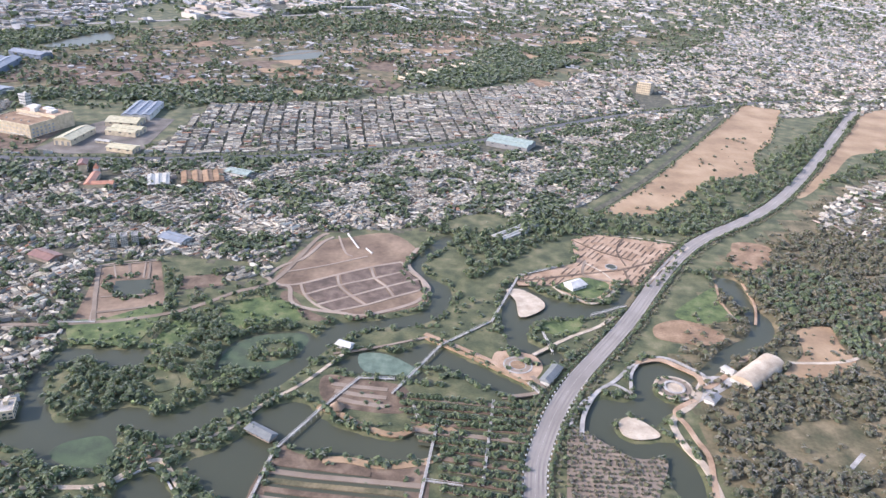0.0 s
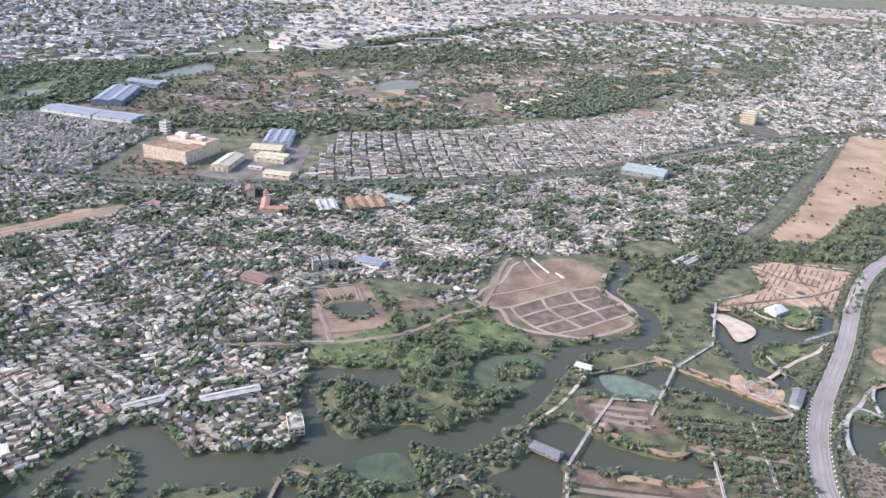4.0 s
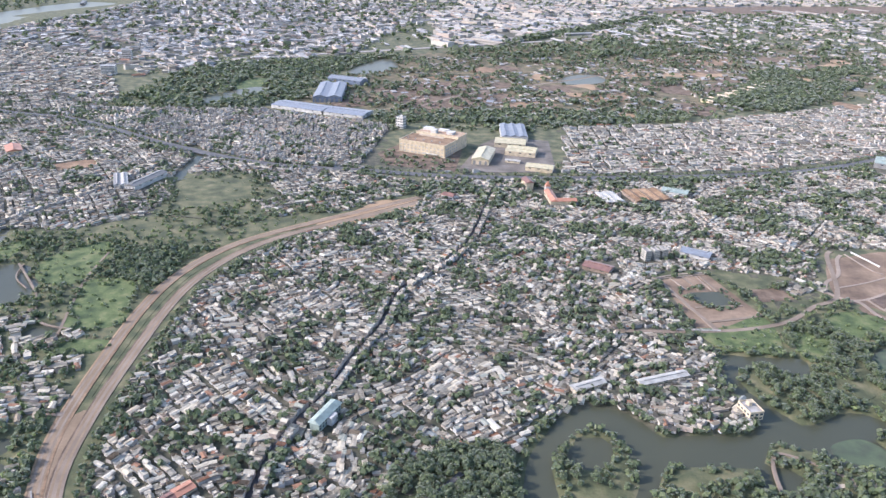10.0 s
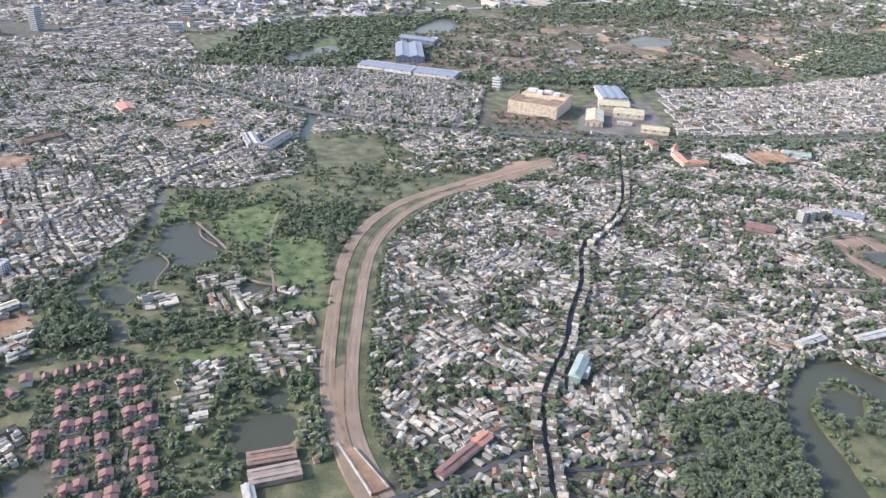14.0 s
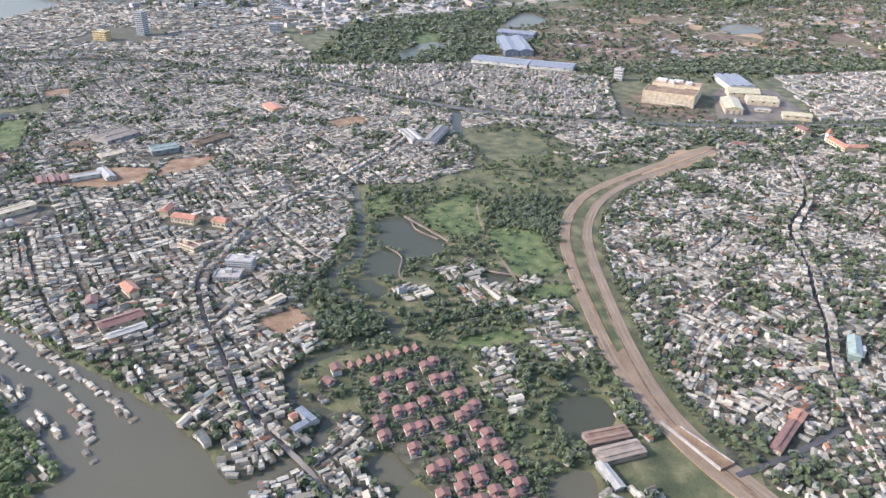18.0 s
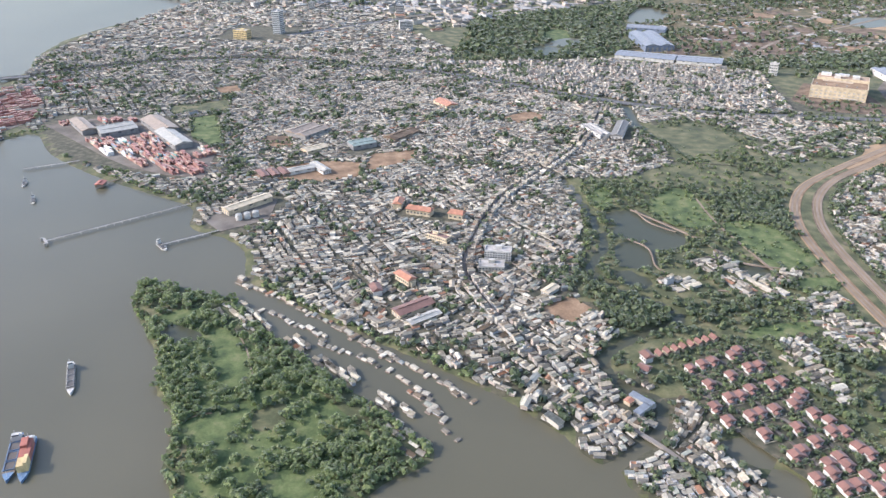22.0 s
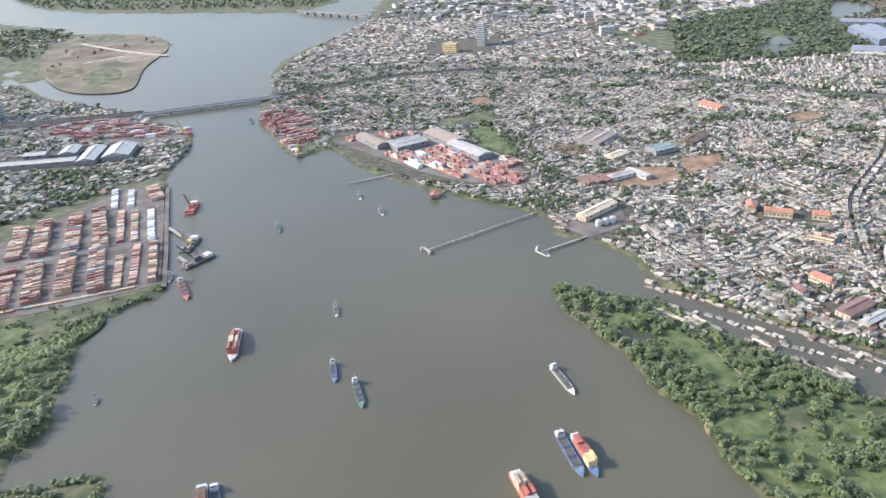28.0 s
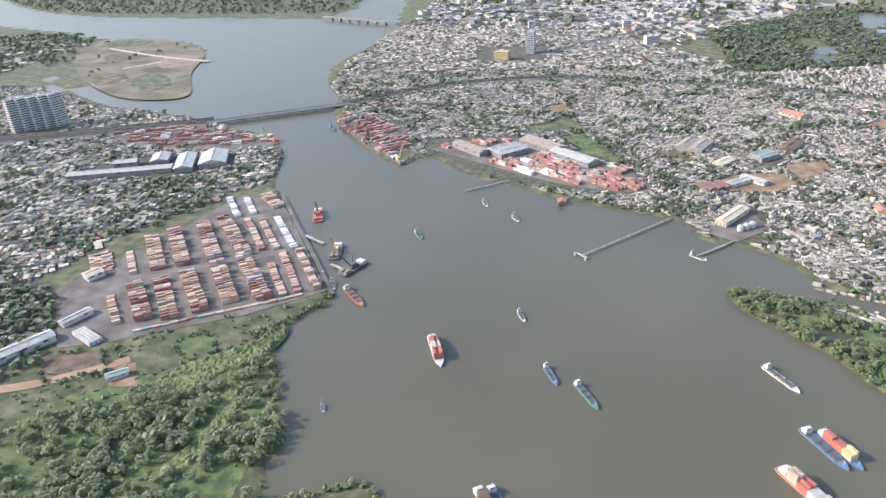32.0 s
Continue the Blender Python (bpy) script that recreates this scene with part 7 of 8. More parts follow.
def ship(bow, stern, w, m, label, cargo="", h=1.3, name="barge"):
    """A river barge from its bow and stern on the plan."""
    bow, stern = Vector(bow), Vector(stern)
    d = stern - bow
    l = d.length
    mid = (bow + stern) / 2
    t = thing(name, mid.x, mid.y, math.degrees(math.atan2(d.y, d.x)) - 90, label, "barge", "river barges", 0.0)
    hull(t, m, l, w, h)
    y0, y1 = -l / 2 + l * .2, l / 2 - l * .18
    if cargo == "open" or cargo == "":
        cube("deck", t, "yard", -w * .47, w * .47, -l / 2 + l * .14, l / 2 - l * .03, h, h + .06)
        n = 3 if l > 22 else 2
        for i in range(n):
            b = bm_new()
            rim(b, w * .4, y0 + (y1 - y0) * i / n + .4, y0 + (y1 - y0) * (i + 1) / n - .4, .25, h, h + .55)
            part("coaming", b, "grey" if m == "white" else m, t)
        for i in range(n):
            cube("hold", t, "hold", -w * .385, w * .385, y0 + (y1 - y0) * i / n + .7, y0 + (y1 - y0) * (i + 1) / n - .7, h + .08, h + .2)
    else:
        cols = cargo.split()
        r = random.Random(len(label))
        n = max(3, int((y1 - y0) / 6.3))
        step = (y1 - y0) / n
        rows = max(2, int(w * .86 / 1.4))
        for i in range(n):
            tier = 2 if (i + 1) % 4 else 3
            for j in range(rows):
                x = -w * .43 + w * .86 * j / rows
                cube("container", t, cols[(i * len(cols)) // n], x + .02, x + w * .86 / rows - .02, y0 + step * i + .08, y0 + step * (i + 1) - .08, h, h + 1.3 * (tier + 1) + r.choice((0, 0, 1.3)))
    ys = l / 2 - l * .16
    cube("deckhouse", t, "white", -w * .36, w * .36, ys, l / 2 - l * .05, h, h + 2.2)
    wheel = cube("bridge", t, "white", -w * .28, w * .28, ys + .2, ys + l * .06, h + 2.2, h + 3.6)
    cube("bridge_window", wheel, "glass", -w * .26, w * .26, ys + .12, ys + .2, h + 2.7, h + 3.3)
    b = bm_new()
    tube(b, (0, ys + l * .03, h + 3.6), (0, ys + l * .03, h + 6), .1, 6)
    tube(b, (0, -l / 2 + l * .1, h), (0, -l / 2 + l * .1, h + 3), .1, 6)
    part("mast", b, "white", t)
    return t


ship((-1287, 132), (-1301, 166), 7, "white", "container barge stacked with red and cream boxes", "rust sand rust sand", 1.4)
ship((-1212, 122), (-1221, 141), 4.2, "shipblue", "small open barge with a blue hull", "open")
ship((-1187, 102), (-1201, 126), 4.6, "shipgreen", "small open barge with a green hull", "open")
ship((-1229, 0), (-1247, 30), 6, "white", "loaded barge with a red cargo cover", "rust plot", 1.4)
ship((-1223, 3), (-1241, 32), 5.5, "shipblue", "open barge with a bright blue hull", "open", 1.2)
ship((-1071, 133), (-1087, 158), 4.6, "white", "open barge with a white hull and two holds", "open")
ship((-1061, 70), (-1077, 100), 6, "shipblue", "open barge with a teal blue hull", "open", 1.4)
ship((-1054, 71), (-1069, 99), 5.6, "shipblue", "barge loaded with red and yellow containers", "yellow rust rust", 1.3)
ship((-1072, 30), (-1095, 67), 7.2, "orange", "container barge with an orange hull", "palemetal palemetal rust sand", 1.6)
ship((-1018, 20), (-1045, 56), 5.5, "shipblue", "long open barge with a blue hull", "open", 1.3)
ship((-1010, 24), (-1037, 58), 5.5, "white", "long white barge with covered holds", "open", 1.3)
ship((-1239, 193), (-1245, 205), 3.4, "white", "small white workboat at anchor", "open", 1.0, "workboat")
ship((-1343, 318), (-1352, 332), 4.5, "shipgreen", "small teal barge on open water", "open", 1.1)
ship((-1262, 363), (-1269, 374), 4, "white", "small white river boat at anchor", "open", 1.0, "workboat")
ship((-1296, 396), (-1302, 408), 4, "white", "small white tug moored offshore", "open", 1.0, "tugboat")
ship((-1105, 300), (-1117, 310), 4.5, "white", "white launch moored at a jetty", "open", 1.0, "launch")
ship((-1361, 200), (-1384, 226), 6, "rust", "moored barge with a red open hold", "open", 1.4)
ship((-1392, 222), (-1398, 234), 5, "white", "white pontoon moored at the quay", "open", 1.0, "pontoon")
ship((-1534, 632), (-1546, 650), 6, "shipgreen", "teal barge moored at the bank", "open", 1.2)
ship((-1490, 600), (-1503, 618), 6, "rust", "dark red barge moored at the bank", "open", 1.2)
ship((-1468, 570), (-1482, 590), 6, "rust", "brown barge moored at the bank", "open", 1.2)
ship((-1590, 575), (-1602, 590), 7, "rust", "moored barge with red containers", "rust rust", 1.2)
ship((-1348, 78), (-1351, 84), 3.0, "white", "small white boat with a canopy", "open", 0.7, "boat")
dl = random.Random(3)


def floating_crane(x, y, turn, m, boom):
    t = thing("floating_crane", x, y, turn, "floating crane barge with a raised boom", "crane", "floating cranes", 0)
    hull(t, m, 30, 10, 1.4, .03)
    cube("deckhouse", t, "white", -3.5, 3.5, 8, 13, 1.4, 4)
    cube("cab", t, boom, -2, 2, -3, 3, 1.8, 5.5)
    b = bm_new()
    tube(b, (0, 0, .6), (0, 0, 2), 2, 12)
    part("turntable", b, "steel", t)
    b = bm_new()
    for sx in (-.9, .9):
        tube(b, (sx, -2, 4), (sx * .3, -15, 22), .42, 5)
        tube(b, (sx, 1.5, 5), (0, 1, 13), .16, 5)
    for i in range(8):
        k, k2 = i / 8, (i + 1) / 8
        tube(b, (-.9 + .6 * k, -2 - 13 * k, 4 + 18 * k), (.9 - .6 * k2, -2 - 13 * k2, 4 + 18 * k2), .2, 4)
    tube(b, (0, 1, 13), (0, -15, 22), .07, 4)
    part("boom", b, boom, t)
    for r in ((-4, -1, -12, -7), (1, 4, -12, -6), (-4, 4, 4.5, 7)):
        cube("cargo", t, "rust" if m == "rust" else "timber", *r, 1.4, 3.4)


floating_crane(-1456, 360, 20, "rust", "orange")
floating_crane(-1412, 286, 10, "steel", "yellow")
floating_crane(-1388, 258, -25, "steel", "steel")
floating_crane(-1418, 520, 40, "steel", "yellow")
floating_crane(-1611, 593, 10, "rust", "yellow")
floating_crane(-1500, 622, 30, "steel", "rust")
floating_crane(-1475, 590, 20, "steel", "steel")


def houseboat():
    t = thing("houseboat", 0, 0, 0, "floating wooden house on a raft under a sheet roof", "houseboat", "floating houses", 0)
    cube("raft", t, "timber", -2.2, 2.2, -3.8, 3.8, -.2, .35)
    cube("cabin", t, "wall_o", -1.6, 1.6, -2.6, 2.6, .35, 1.9)
    gable("roof", t, "roof_o", 3.2, 5.2, 1.9, .55, .35, .1)
    return t


HB = houseboat()
hbs = []
for line in ([(-1030, 262), (-1012, 255), (-991, 246), (-984, 239), (-965, 230), (-943, 217), (-925, 206), (-909, 196), (-897, 189), (-879, 180), (-867, 171), (-853, 161)], [(-1001, 232), (-981, 223), (-954, 209), (-951, 201), (-926, 192), (-912, 184), (-899, 177), (-883, 165), (-875, 154), (-867, 144)], [(-938, 213), (-918, 200), (-905, 190)], [(-884, 180), (-873, 174), (-861, 165)], [(-890, 165), (-880, 158), (-872, 148)], [(-866, 137), (-860, 132), (-857, 130)]):
    pts = smooth(line, False, 8)
    s = np.r_[0, np.cumsum(np.linalg.norm(np.diff(pts, axis=0), axis=1))]
    at = 0.0
    while at < s[-1]:
        x, y = np.interp(at, s, pts[:, 0]), np.interp(at, s, pts[:, 1])
        hbs.append((x + dl.uniform(-1.3, 1.3), y + dl.uniform(-1.3, 1.3), 58 + dl.choice((0, 0, 0, 90)) + dl.uniform(-10, 10)))
        at += dl.choice((3.6, 4, 4.4, 5, 5, 9))
HB.matrix_world = pose(-1031, 268, 0, 0, 0, 60)
for x, y, a in hbs:
    k = dl.uniform(.5, .86)
    copy_thing(HB, pose(x, y, 0, 0, 0, a) @ Matrix.Diagonal((k, k * dl.uniform(.8, 1.3), k * .78, 1)))

# ---- jetties and bridges ----


def jetty(a, b, w, z, label, m="concrete", head=None):
    a, b = Vector((*a, 0)), Vector((*b, 0))
    d = b - a
    t = thing("jetty", a.x, a.y, math.degrees(math.atan2(d.y, d.x)), label, "jetty", z=0)
    cube("deck", t, m, 0, d.length, -w / 2, w / 2, z - .35, z)
    n = int(d.length / 6)
    for i in range(n + 1):
        bb_ = bm_new()
        for s in (-1, 1):
            tube(bb_, (d.length * i / n, s * w * .35, -2), (d.length * i / n, s * w * .35, z - .3), .22, 6)
        part("pile", bb_, "concrete", t)
    for s in (-1, 1):
        cube("handrail", t, "steel", 0, d.length, s * w * .46 - .04, s * w * .46 + .04, z + .5, z + .6)
    if head:
        cube("head", t, m, -1.2, .8, -head, head, z - .4, z + .02)
        for s in (-head, head):
            cube("dolphin", t, "concrete", -2.5, -.8, s - .9, s + .9, -1, z + .5)
    return t


jetty((-1203, 298), (-1126, 381), 1.1, 2.0, "long narrow concrete jetty with a crosshead", head=6)
jetty((-1112, 306), (-1080, 336), 1.4, 1.8, "short concrete jetty on piles")
jetty((-1324, 434), (-1284, 463), 1.4, 1.8, "thin jetty reaching to a mooring")
jetty((-1229, 404), (-1212, 438), 1.6, 1.8, "short timber jetty with a boathouse", "timber")
warehouse(-1226, 408, 10, 7, 9, 3, "rust", "timber", "boathouse on piles with a rusty roof", "boathouse", doors=1).location.z = 1.2
jetty((-1392, 252), (-1408, 262), 3, 1.8, "quay ramp to a crane barge")
jetty((-1429, 300), (-1452, 315), 3, 1.8, "quay ramp beside a crane barge")


def bridge(a, b, w, z, label, spans, m="concrete"):
    a, b = Vector((*a, 0)), Vector((*b, 0))
    d = b - a
    t = thing("road_bridge", a.x, a.y, math.degrees(math.atan2(d.y, d.x)), label, "bridge", z=0)
    cube("deck", t, "asphalt", -6, d.length + 6, -w / 2, w / 2, z - .2, z)
    cube("girder", t, m, -6, d.length + 6, -w * .42, w * .42, z - 1.6, z - .2)
    for s in (-1, 1):
        cube("parapet", t, m, -6, d.length + 6, s * w / 2 - .15, s * w / 2 + .15, z, z + .8)
    for i in range(1, spans):
        cube("pier", t, m, d.length * i / spans - 1, d.length * i / spans + 1, -w * .4, w * .4, -2.5, z - 1.6)
        bb_ = bm_new()
        for s in (-1, 1):
            tube(bb_, (d.length * (i - .5) / spans, s * w / 2, z), (d.length * (i - .5) / spans, s * w / 2, z + 5), .1, 5)
        part("lamp_post", bb_, "steel", t)


bridge((-1722, 655), (-1556, 749), 14, 4.2, "long concrete road bridge over the river", 9)
bridge((-1880, 1545), (-1665, 1430), 10, 7, "distant pale arched river bridge", 8)


def footbridge(a, b, w=1.3, z=2.3):
    a, b = Vector((*a, 0)), Vector((*b, 0))
    d = b - a
    t = thing("footbridge", a.x, a.y, math.degrees(math.atan2(d.y, d.x)), "pale concrete footbridge with rails over ponds", "footbridge", "park footbridges", 0)
    cube("deck", t, "concrete", 0, d.length, -w / 2, w / 2, z - .3, z)
    for s in (-1, 1):
        cube("handrail", t, "white", 0, d.length, s * w / 2 - .06, s * w / 2 + .06, z + .7, z + .82)
    n = max(2, int(d.length / 4.5))
    for i in range(n + 1):
        bb_ = bm_new()
        for s in (-1, 1):
            tube(bb_, (d.length * i / n, s * w / 2, -1), (d.length * i / n, s * w / 2, z + .75), .1, 5)
        part("post", bb_, "white", t)


for a, b in (((-86, 258), (-82, 299)), ((-82, 299), (-64, 335)), ((-64, 335), (-46, 367)), ((-46, 367), (-25, 368)), ((-25, 353), (2, 408)), ((2, 408), (36, 442)), ((37, 442), (61, 515)),
             ((61, 515), (99, 538)), ((-4, 270), (3, 332)), ((-2, 283), (17, 281)), ((27, 282), (35, 352)), ((72, 432), (76, 408)), ((57, 372), (63, 362)), ((110, 460), (138, 476)), ((-13, 347), (-8, 330)), ((-260, 408), (-228, 412))):
    footbridge(a, b)

# ---- riverside park ----


def plate(name, pts, z0, z1, m, label, category="ground", rounded=4, kind="structure"):
    b = bm_new()
    slab(b, smooth(pts, True, rounded) if rounded else pts, z0, z1)
    return tagged(link(name, b, m), label, category, kind=kind)


def ribbon(name, pts, w, z, m, label):
    b = bm_new()
    strip(b, smooth(pts, False, 6), w, z - .8, z)
    return tagged(link(name, b, m), label, "path", kind="structure")


PATHS = [([(-704, 458), (-695, 411), (-680, 367), (-668, 335), (-662, 314)], 1.8, "pale"), ([(-765, 370), (-751, 356), (-748, 330), (-740, 317)], 0.9, "pale"), ([(-756, 425), (-747, 403), (-728, 388)], 0.9, "pale"), ([(201, 298), (219, 305), (240, 324)], 2.6, "concrete"), ([(166, 337), (172, 323), (178, 311), (189, 302)], 1.4, "concrete"), ([(114, 605), (161, 605), (214, 595), (201, 570), (160, 512)], 1.6, "sand"), ([(117, 547), (130, 531), (139, 510)], 1.4, "sand"), ([(-2253, 1203), (-2074, 1112), (-1943, 1063)], 9, "sand"), ([(-2093, 1005), (-2065, 1035), (-2045, 1064)], 7, "sand"), ([(-1009, 206), (-994, 188), (-980, 164)], 0.9, "pale"), ([(-1001, 110), (-1002, 118), (-996, 126), (-988, 130)], 1.1, "bare"), ([(219, 520), (214, 492), (217, 463)], 1.8, "terrace"), ([(229, 460), (239, 490), (242, 527)], 1.8, "terrace"), ([(-9, 418), (24, 396), (58, 371)], 2.8, "bare"), ([(4, 328), (13, 320), (9, 306), (-3, 297), (-24, 292), (-43, 295), (-56, 294)], 4.6, "bare"), ([(60, 380), (66, 368), (60, 362), (40, 356)], 3, "pale"), ([(170, 390), (158, 364), (143, 349), (138, 339), (141, 319), (147, 303), (147, 270), (140, 240)], 4, "sand"),
         ([(132, 403), (150, 410), (168, 396), (172, 390)], 2.2, "concrete"), ([(78, 333), (84, 350), (98, 366), (110, 376), (120, 368)], 2.0, "concrete"), ([(120, 368), (124, 388), (132, 403)], 2.0, "concrete"),
         ([(170, 327), (182, 306), (200, 285)], 2, "sand"), ([(-66, 338), (-51, 331), (-37, 322), (-20, 317), (-8, 324), (4, 328)], 4.0, "bare"), ([(-7, 418), (-40, 402), (-66, 392)], 2.0, "pale"),
         ([(-60, 392), (-78, 360), (-98, 336), (-112, 312), (-140, 296)], 2.2, "sand"), ([(-232, 246), (-232, 262), (-230, 275), (-225, 282), (-212, 278), (-197, 269), (-190, 264)], 2.0, "pale"), ([(-190, 264), (-203, 260), (-216, 255), (-232, 246)], 2.6, "sand"), ([(-190, 264), (-170, 265), (-158, 268), (-148, 280), (-139, 287), (-131, 281), (-121, 268), (-112, 260), (-95, 257)], 2.8, "sand"), ([(-153, 270), (-141, 281), (-130, 274), (-122, 264)], 1.0, "concrete"),
         ([(61, 507), (114, 526), (149, 539), (195, 568)], 2, "plot"), ([(119, 551), (114, 524), (134, 515)], 2, "pale"), ([(87, 501), (96, 489), (117, 479), (143, 514)], 2.2, "sand"), ([(149, 539), (149, 525), (149, 510)], 1.6, "plot"), ([(113, 592), (135, 570), (160, 556)], 1.4, "plot"), ([(160, 600), (150, 575), (152, 545)], 1.4, "plot"), ([(135, 472), (114, 446), (90, 428), (63, 404)], 2.6, "sand"), ([(128, 401), (146, 407), (159, 398), (167, 390), (168, 378), (181, 388), (197, 406), (211, 418)], 3.6, "terrace"), ([(158, 365), (143, 353), (146, 340), (148, 328), (151, 314), (148, 296), (145, 280)], 3.2, "terrace"), ([(128, 401), (113, 381), (98, 366), (87, 343), (83, 322)], 2.6, "concrete"), ([(-9, 422), (11, 410), (32, 396), (45, 386)], 3.4, "terrace"),
         ([(-260, 490), (-245, 450), (-229, 412)], 3.0, "pale"), ([(-260, 490), (-240, 498), (-220, 506)], 1.8, "pale"), ([(-240, 497), (-235, 485), (-231, 473)], 1.8, "pale"), ([(-226, 502), (-221, 488), (-217, 475)], 1.8, "pale"), ([(-239, 445), (-220, 450), (-203, 454)], 1.8, "pale"), ([(-233, 424), (-212, 432), (-192, 441)], 2.4, "pale"), ([(330, 460), (280, 420), (232, 412)], 2.6, "sand"), ([(300, 350), (350, 400), (460, 430)], 3, "pale"), ([(420, 690), (330, 600), (260, 540)], 2, "pale"),
         ([(-660, 338), (-690, 345), (-715, 380), (-760, 425)], 1.6, "pale"), ([(-640, 290), (-690, 300), (-710, 300)], 1.8, "pale"), ([(-700, 545), (-650, 540), (-620, 510)], 2, "soil"), ([(-636, 250), (-612, 252)], 3, "pale")]
plate("plaza_apron", [(36, 398), (42, 407), (62, 404), (68, 390), (60, 376), (46, 378), (38, 388)], LAND - .3, LAND + .22, "terrace", "pinkish paved ground round the plaza")
plate("bed_ground", [(-82, 301), (-70, 298), (-54, 295), (-43, 295), (-24, 291), (-3, 296), (0, 270), (-4, 246), (-82, 243)], LAND - .3, LAND + .08, "plot", "bare brown ground under planting beds")
plate("bed_ground", [(-68, 368), (-44, 366), (-18, 361), (-14, 338), (-40, 336), (-64, 344)], LAND - .3, LAND + .08, "plot", "bare brown ground under planting beds")
plate("hall_apron", [(163, 380), (173, 391), (191, 389), (176, 374), (160, 363), (145, 349), (142, 353), (157, 366)], LAND - .3, LAND + .24, "concrete", "pale paved apron by the barrel hall")
plate("landing", [(-160, 297), (-145, 299), (-139, 291), (-153, 284)], LAND - .3, LAND + .22, "terrace", "pinkish bare landing by the creek")
for k, (pts, w, m) in enumerate(PATHS):
    ribbon("path", pts, w, LAND + .3 + .004 * k, m, "")

# building plots of the graded site
site = bpy.data.objects["building_site"]
edge = smooth(next(p for n, p, m in FIELDS if n == "building_site"), True, 4)
GRID = [[(-105, 482), (-80, 500), (-56, 516), (-33, 528)], [(-99, 466), (-76, 483), (-51, 498), (-26, 514)], [(-88, 452), (-65, 468), (-41, 485), (-16, 501)], [(-75, 444), (-53, 456), (-34, 470), (-12, 485)]]
for r0, r1 in zip(GRID, GRID[1:]):
    for k in range(3):
        c = np.array([r0[k], r0[k + 1], r1[k + 1], r1[k]], float)
        c = c.mean(0) + (c - c.mean(0)) * .84
        b = bm_new()
        slab(b, c, LAND, LAND + .34)
        link("plot", b, "site", site)
SITE_ROADS = [([(-132, 489), (-122, 479), (-112, 475), (-106, 454), (-92, 446), (-70, 443), (-55, 441), (-35, 451), (-18, 464), (-10, 479), (-10, 490), (-18, 506), (-26, 520), (-27, 535), (-21, 556)], 3.2), ([(-133, 487), (-126, 508), (-111, 525), (-101, 557), (-94, 568)], 3.0), ([(-120, 478), (-105, 482), (-80, 500), (-56, 516), (-33, 528)], 2.4),
              ([(-123, 498), (-94, 513), (-61, 535)], 1.8), ([(-90, 571), (-80, 540), (-73, 533)], 1.6)]
SITE_ROADS += [(r, 2.2) for r in GRID[1:]] + [([r[k] for r in GRID], 2.0) for k in range(4)]
for k, (pts, wide) in enumerate(SITE_ROADS):
    ribbon("site_road", pts, wide, LAND + .36 + .004 * k, "sitetrack", "")
for pts in [[(-83, 576), (-76, 561), (-70, 548)], [(-64, 549), (-58, 540)]]:
    b = bm_new()
    strip(b, smooth(pts, False, 3), 1.0, LAND, LAND + 1.1)
    tagged(link("site_wall", b, "white"), "low white wall across the graded site", "wall", kind="structure")
for pts, wide in (([(-263, 490), (-252, 469), (-244, 450), (-232, 413)], 1.6), ([(-263, 490), (-244, 501), (-222, 508)], 1.6), ([(-251, 495), (-240, 473)], 1.2), ([(-229, 501), (-221, 476)], 1.2)):
    ribbon("lot_path", pts, wide, LAND + .4, "sitetrack", "")

# planting beds between low walls on the terraced lot
lot = np.array([(113, 592), (135, 607), (211, 594), (193, 552), (164, 507), (141, 513), (117, 481), (96, 491), (87, 503), (60, 500), (57, 512), (111, 546)], float)
for i in range(-14, 30):
    c0 = np.array((60.0, 500.0)) + i * np.array((4.6, -1.2))
    run = np.array([c0 + s * np.array((.52, .85)) for s in np.arange(0, 140, 3.0)])
    run = run[inside(run, lot) & (line_dist(run, lot, True) > 2.5)]
    for k in range(0, len(run) - 4, 7):
        seg = run[k:k + 6]
        if np.linalg.norm(seg[-1] - seg[0]) > 18 or min(np.linalg.norm(seg - p, axis=1).min() for p in np.array([(105., 504.), (139., 541.), (118., 500.)])) < 11:
            continue
        b = bm_new()
        strip(b, seg, 1.1, LAND, LAND + .32)
        tagged(link("planting_bed", b, "plot"), "low dark planting bed on terraced earth", "bed", "beds of the terraced lot")
# orchard beds and dry beds between ditches
for j in range(11):
    y = 352 - 7.4 * j
    x0, x1 = (-20 + 2.6 * j if j < 6 else 6), 55 - .9 * j
    b = bm_new()
    strip(b, np.array([(x0, y), ((x0 + x1) / 2, y - 3), (x1, y - 5.0)]), 3.2, LAND - .5, LAND + .5)
    bed = tagged(link("orchard_bed", b, "plot" if j % 4 else "pale"), "raised earth bed planted with fruit trees", "orchard", kind="structure")
    b = bm_new()
    strip(b, np.array([(x0, y - 3.7), ((x0 + x1) / 2, y - 6.7), (x1, y - 8.7)]), 2.2, LAND - .4, LAND + .12)
    tagged(link("ditch", b, "creek"), "narrow dark ditch between beds", "ditch", kind="structure")
    at = np.arange(x0, x1, 1.7)
    q = np.c_[at, y - 5.0 * (at - x0) / (x1 - x0)]
    q = q[rng.random(len(q)) < (.93 if j not in (4, 7) else .4)] + rng.normal(0, .35, (1, 2))
    build_woods(q, rng.uniform(2.4, 4.6, len(q)), "mid", "leaf", "orchard_trees", "row of small dark orchard trees", trunks=False)
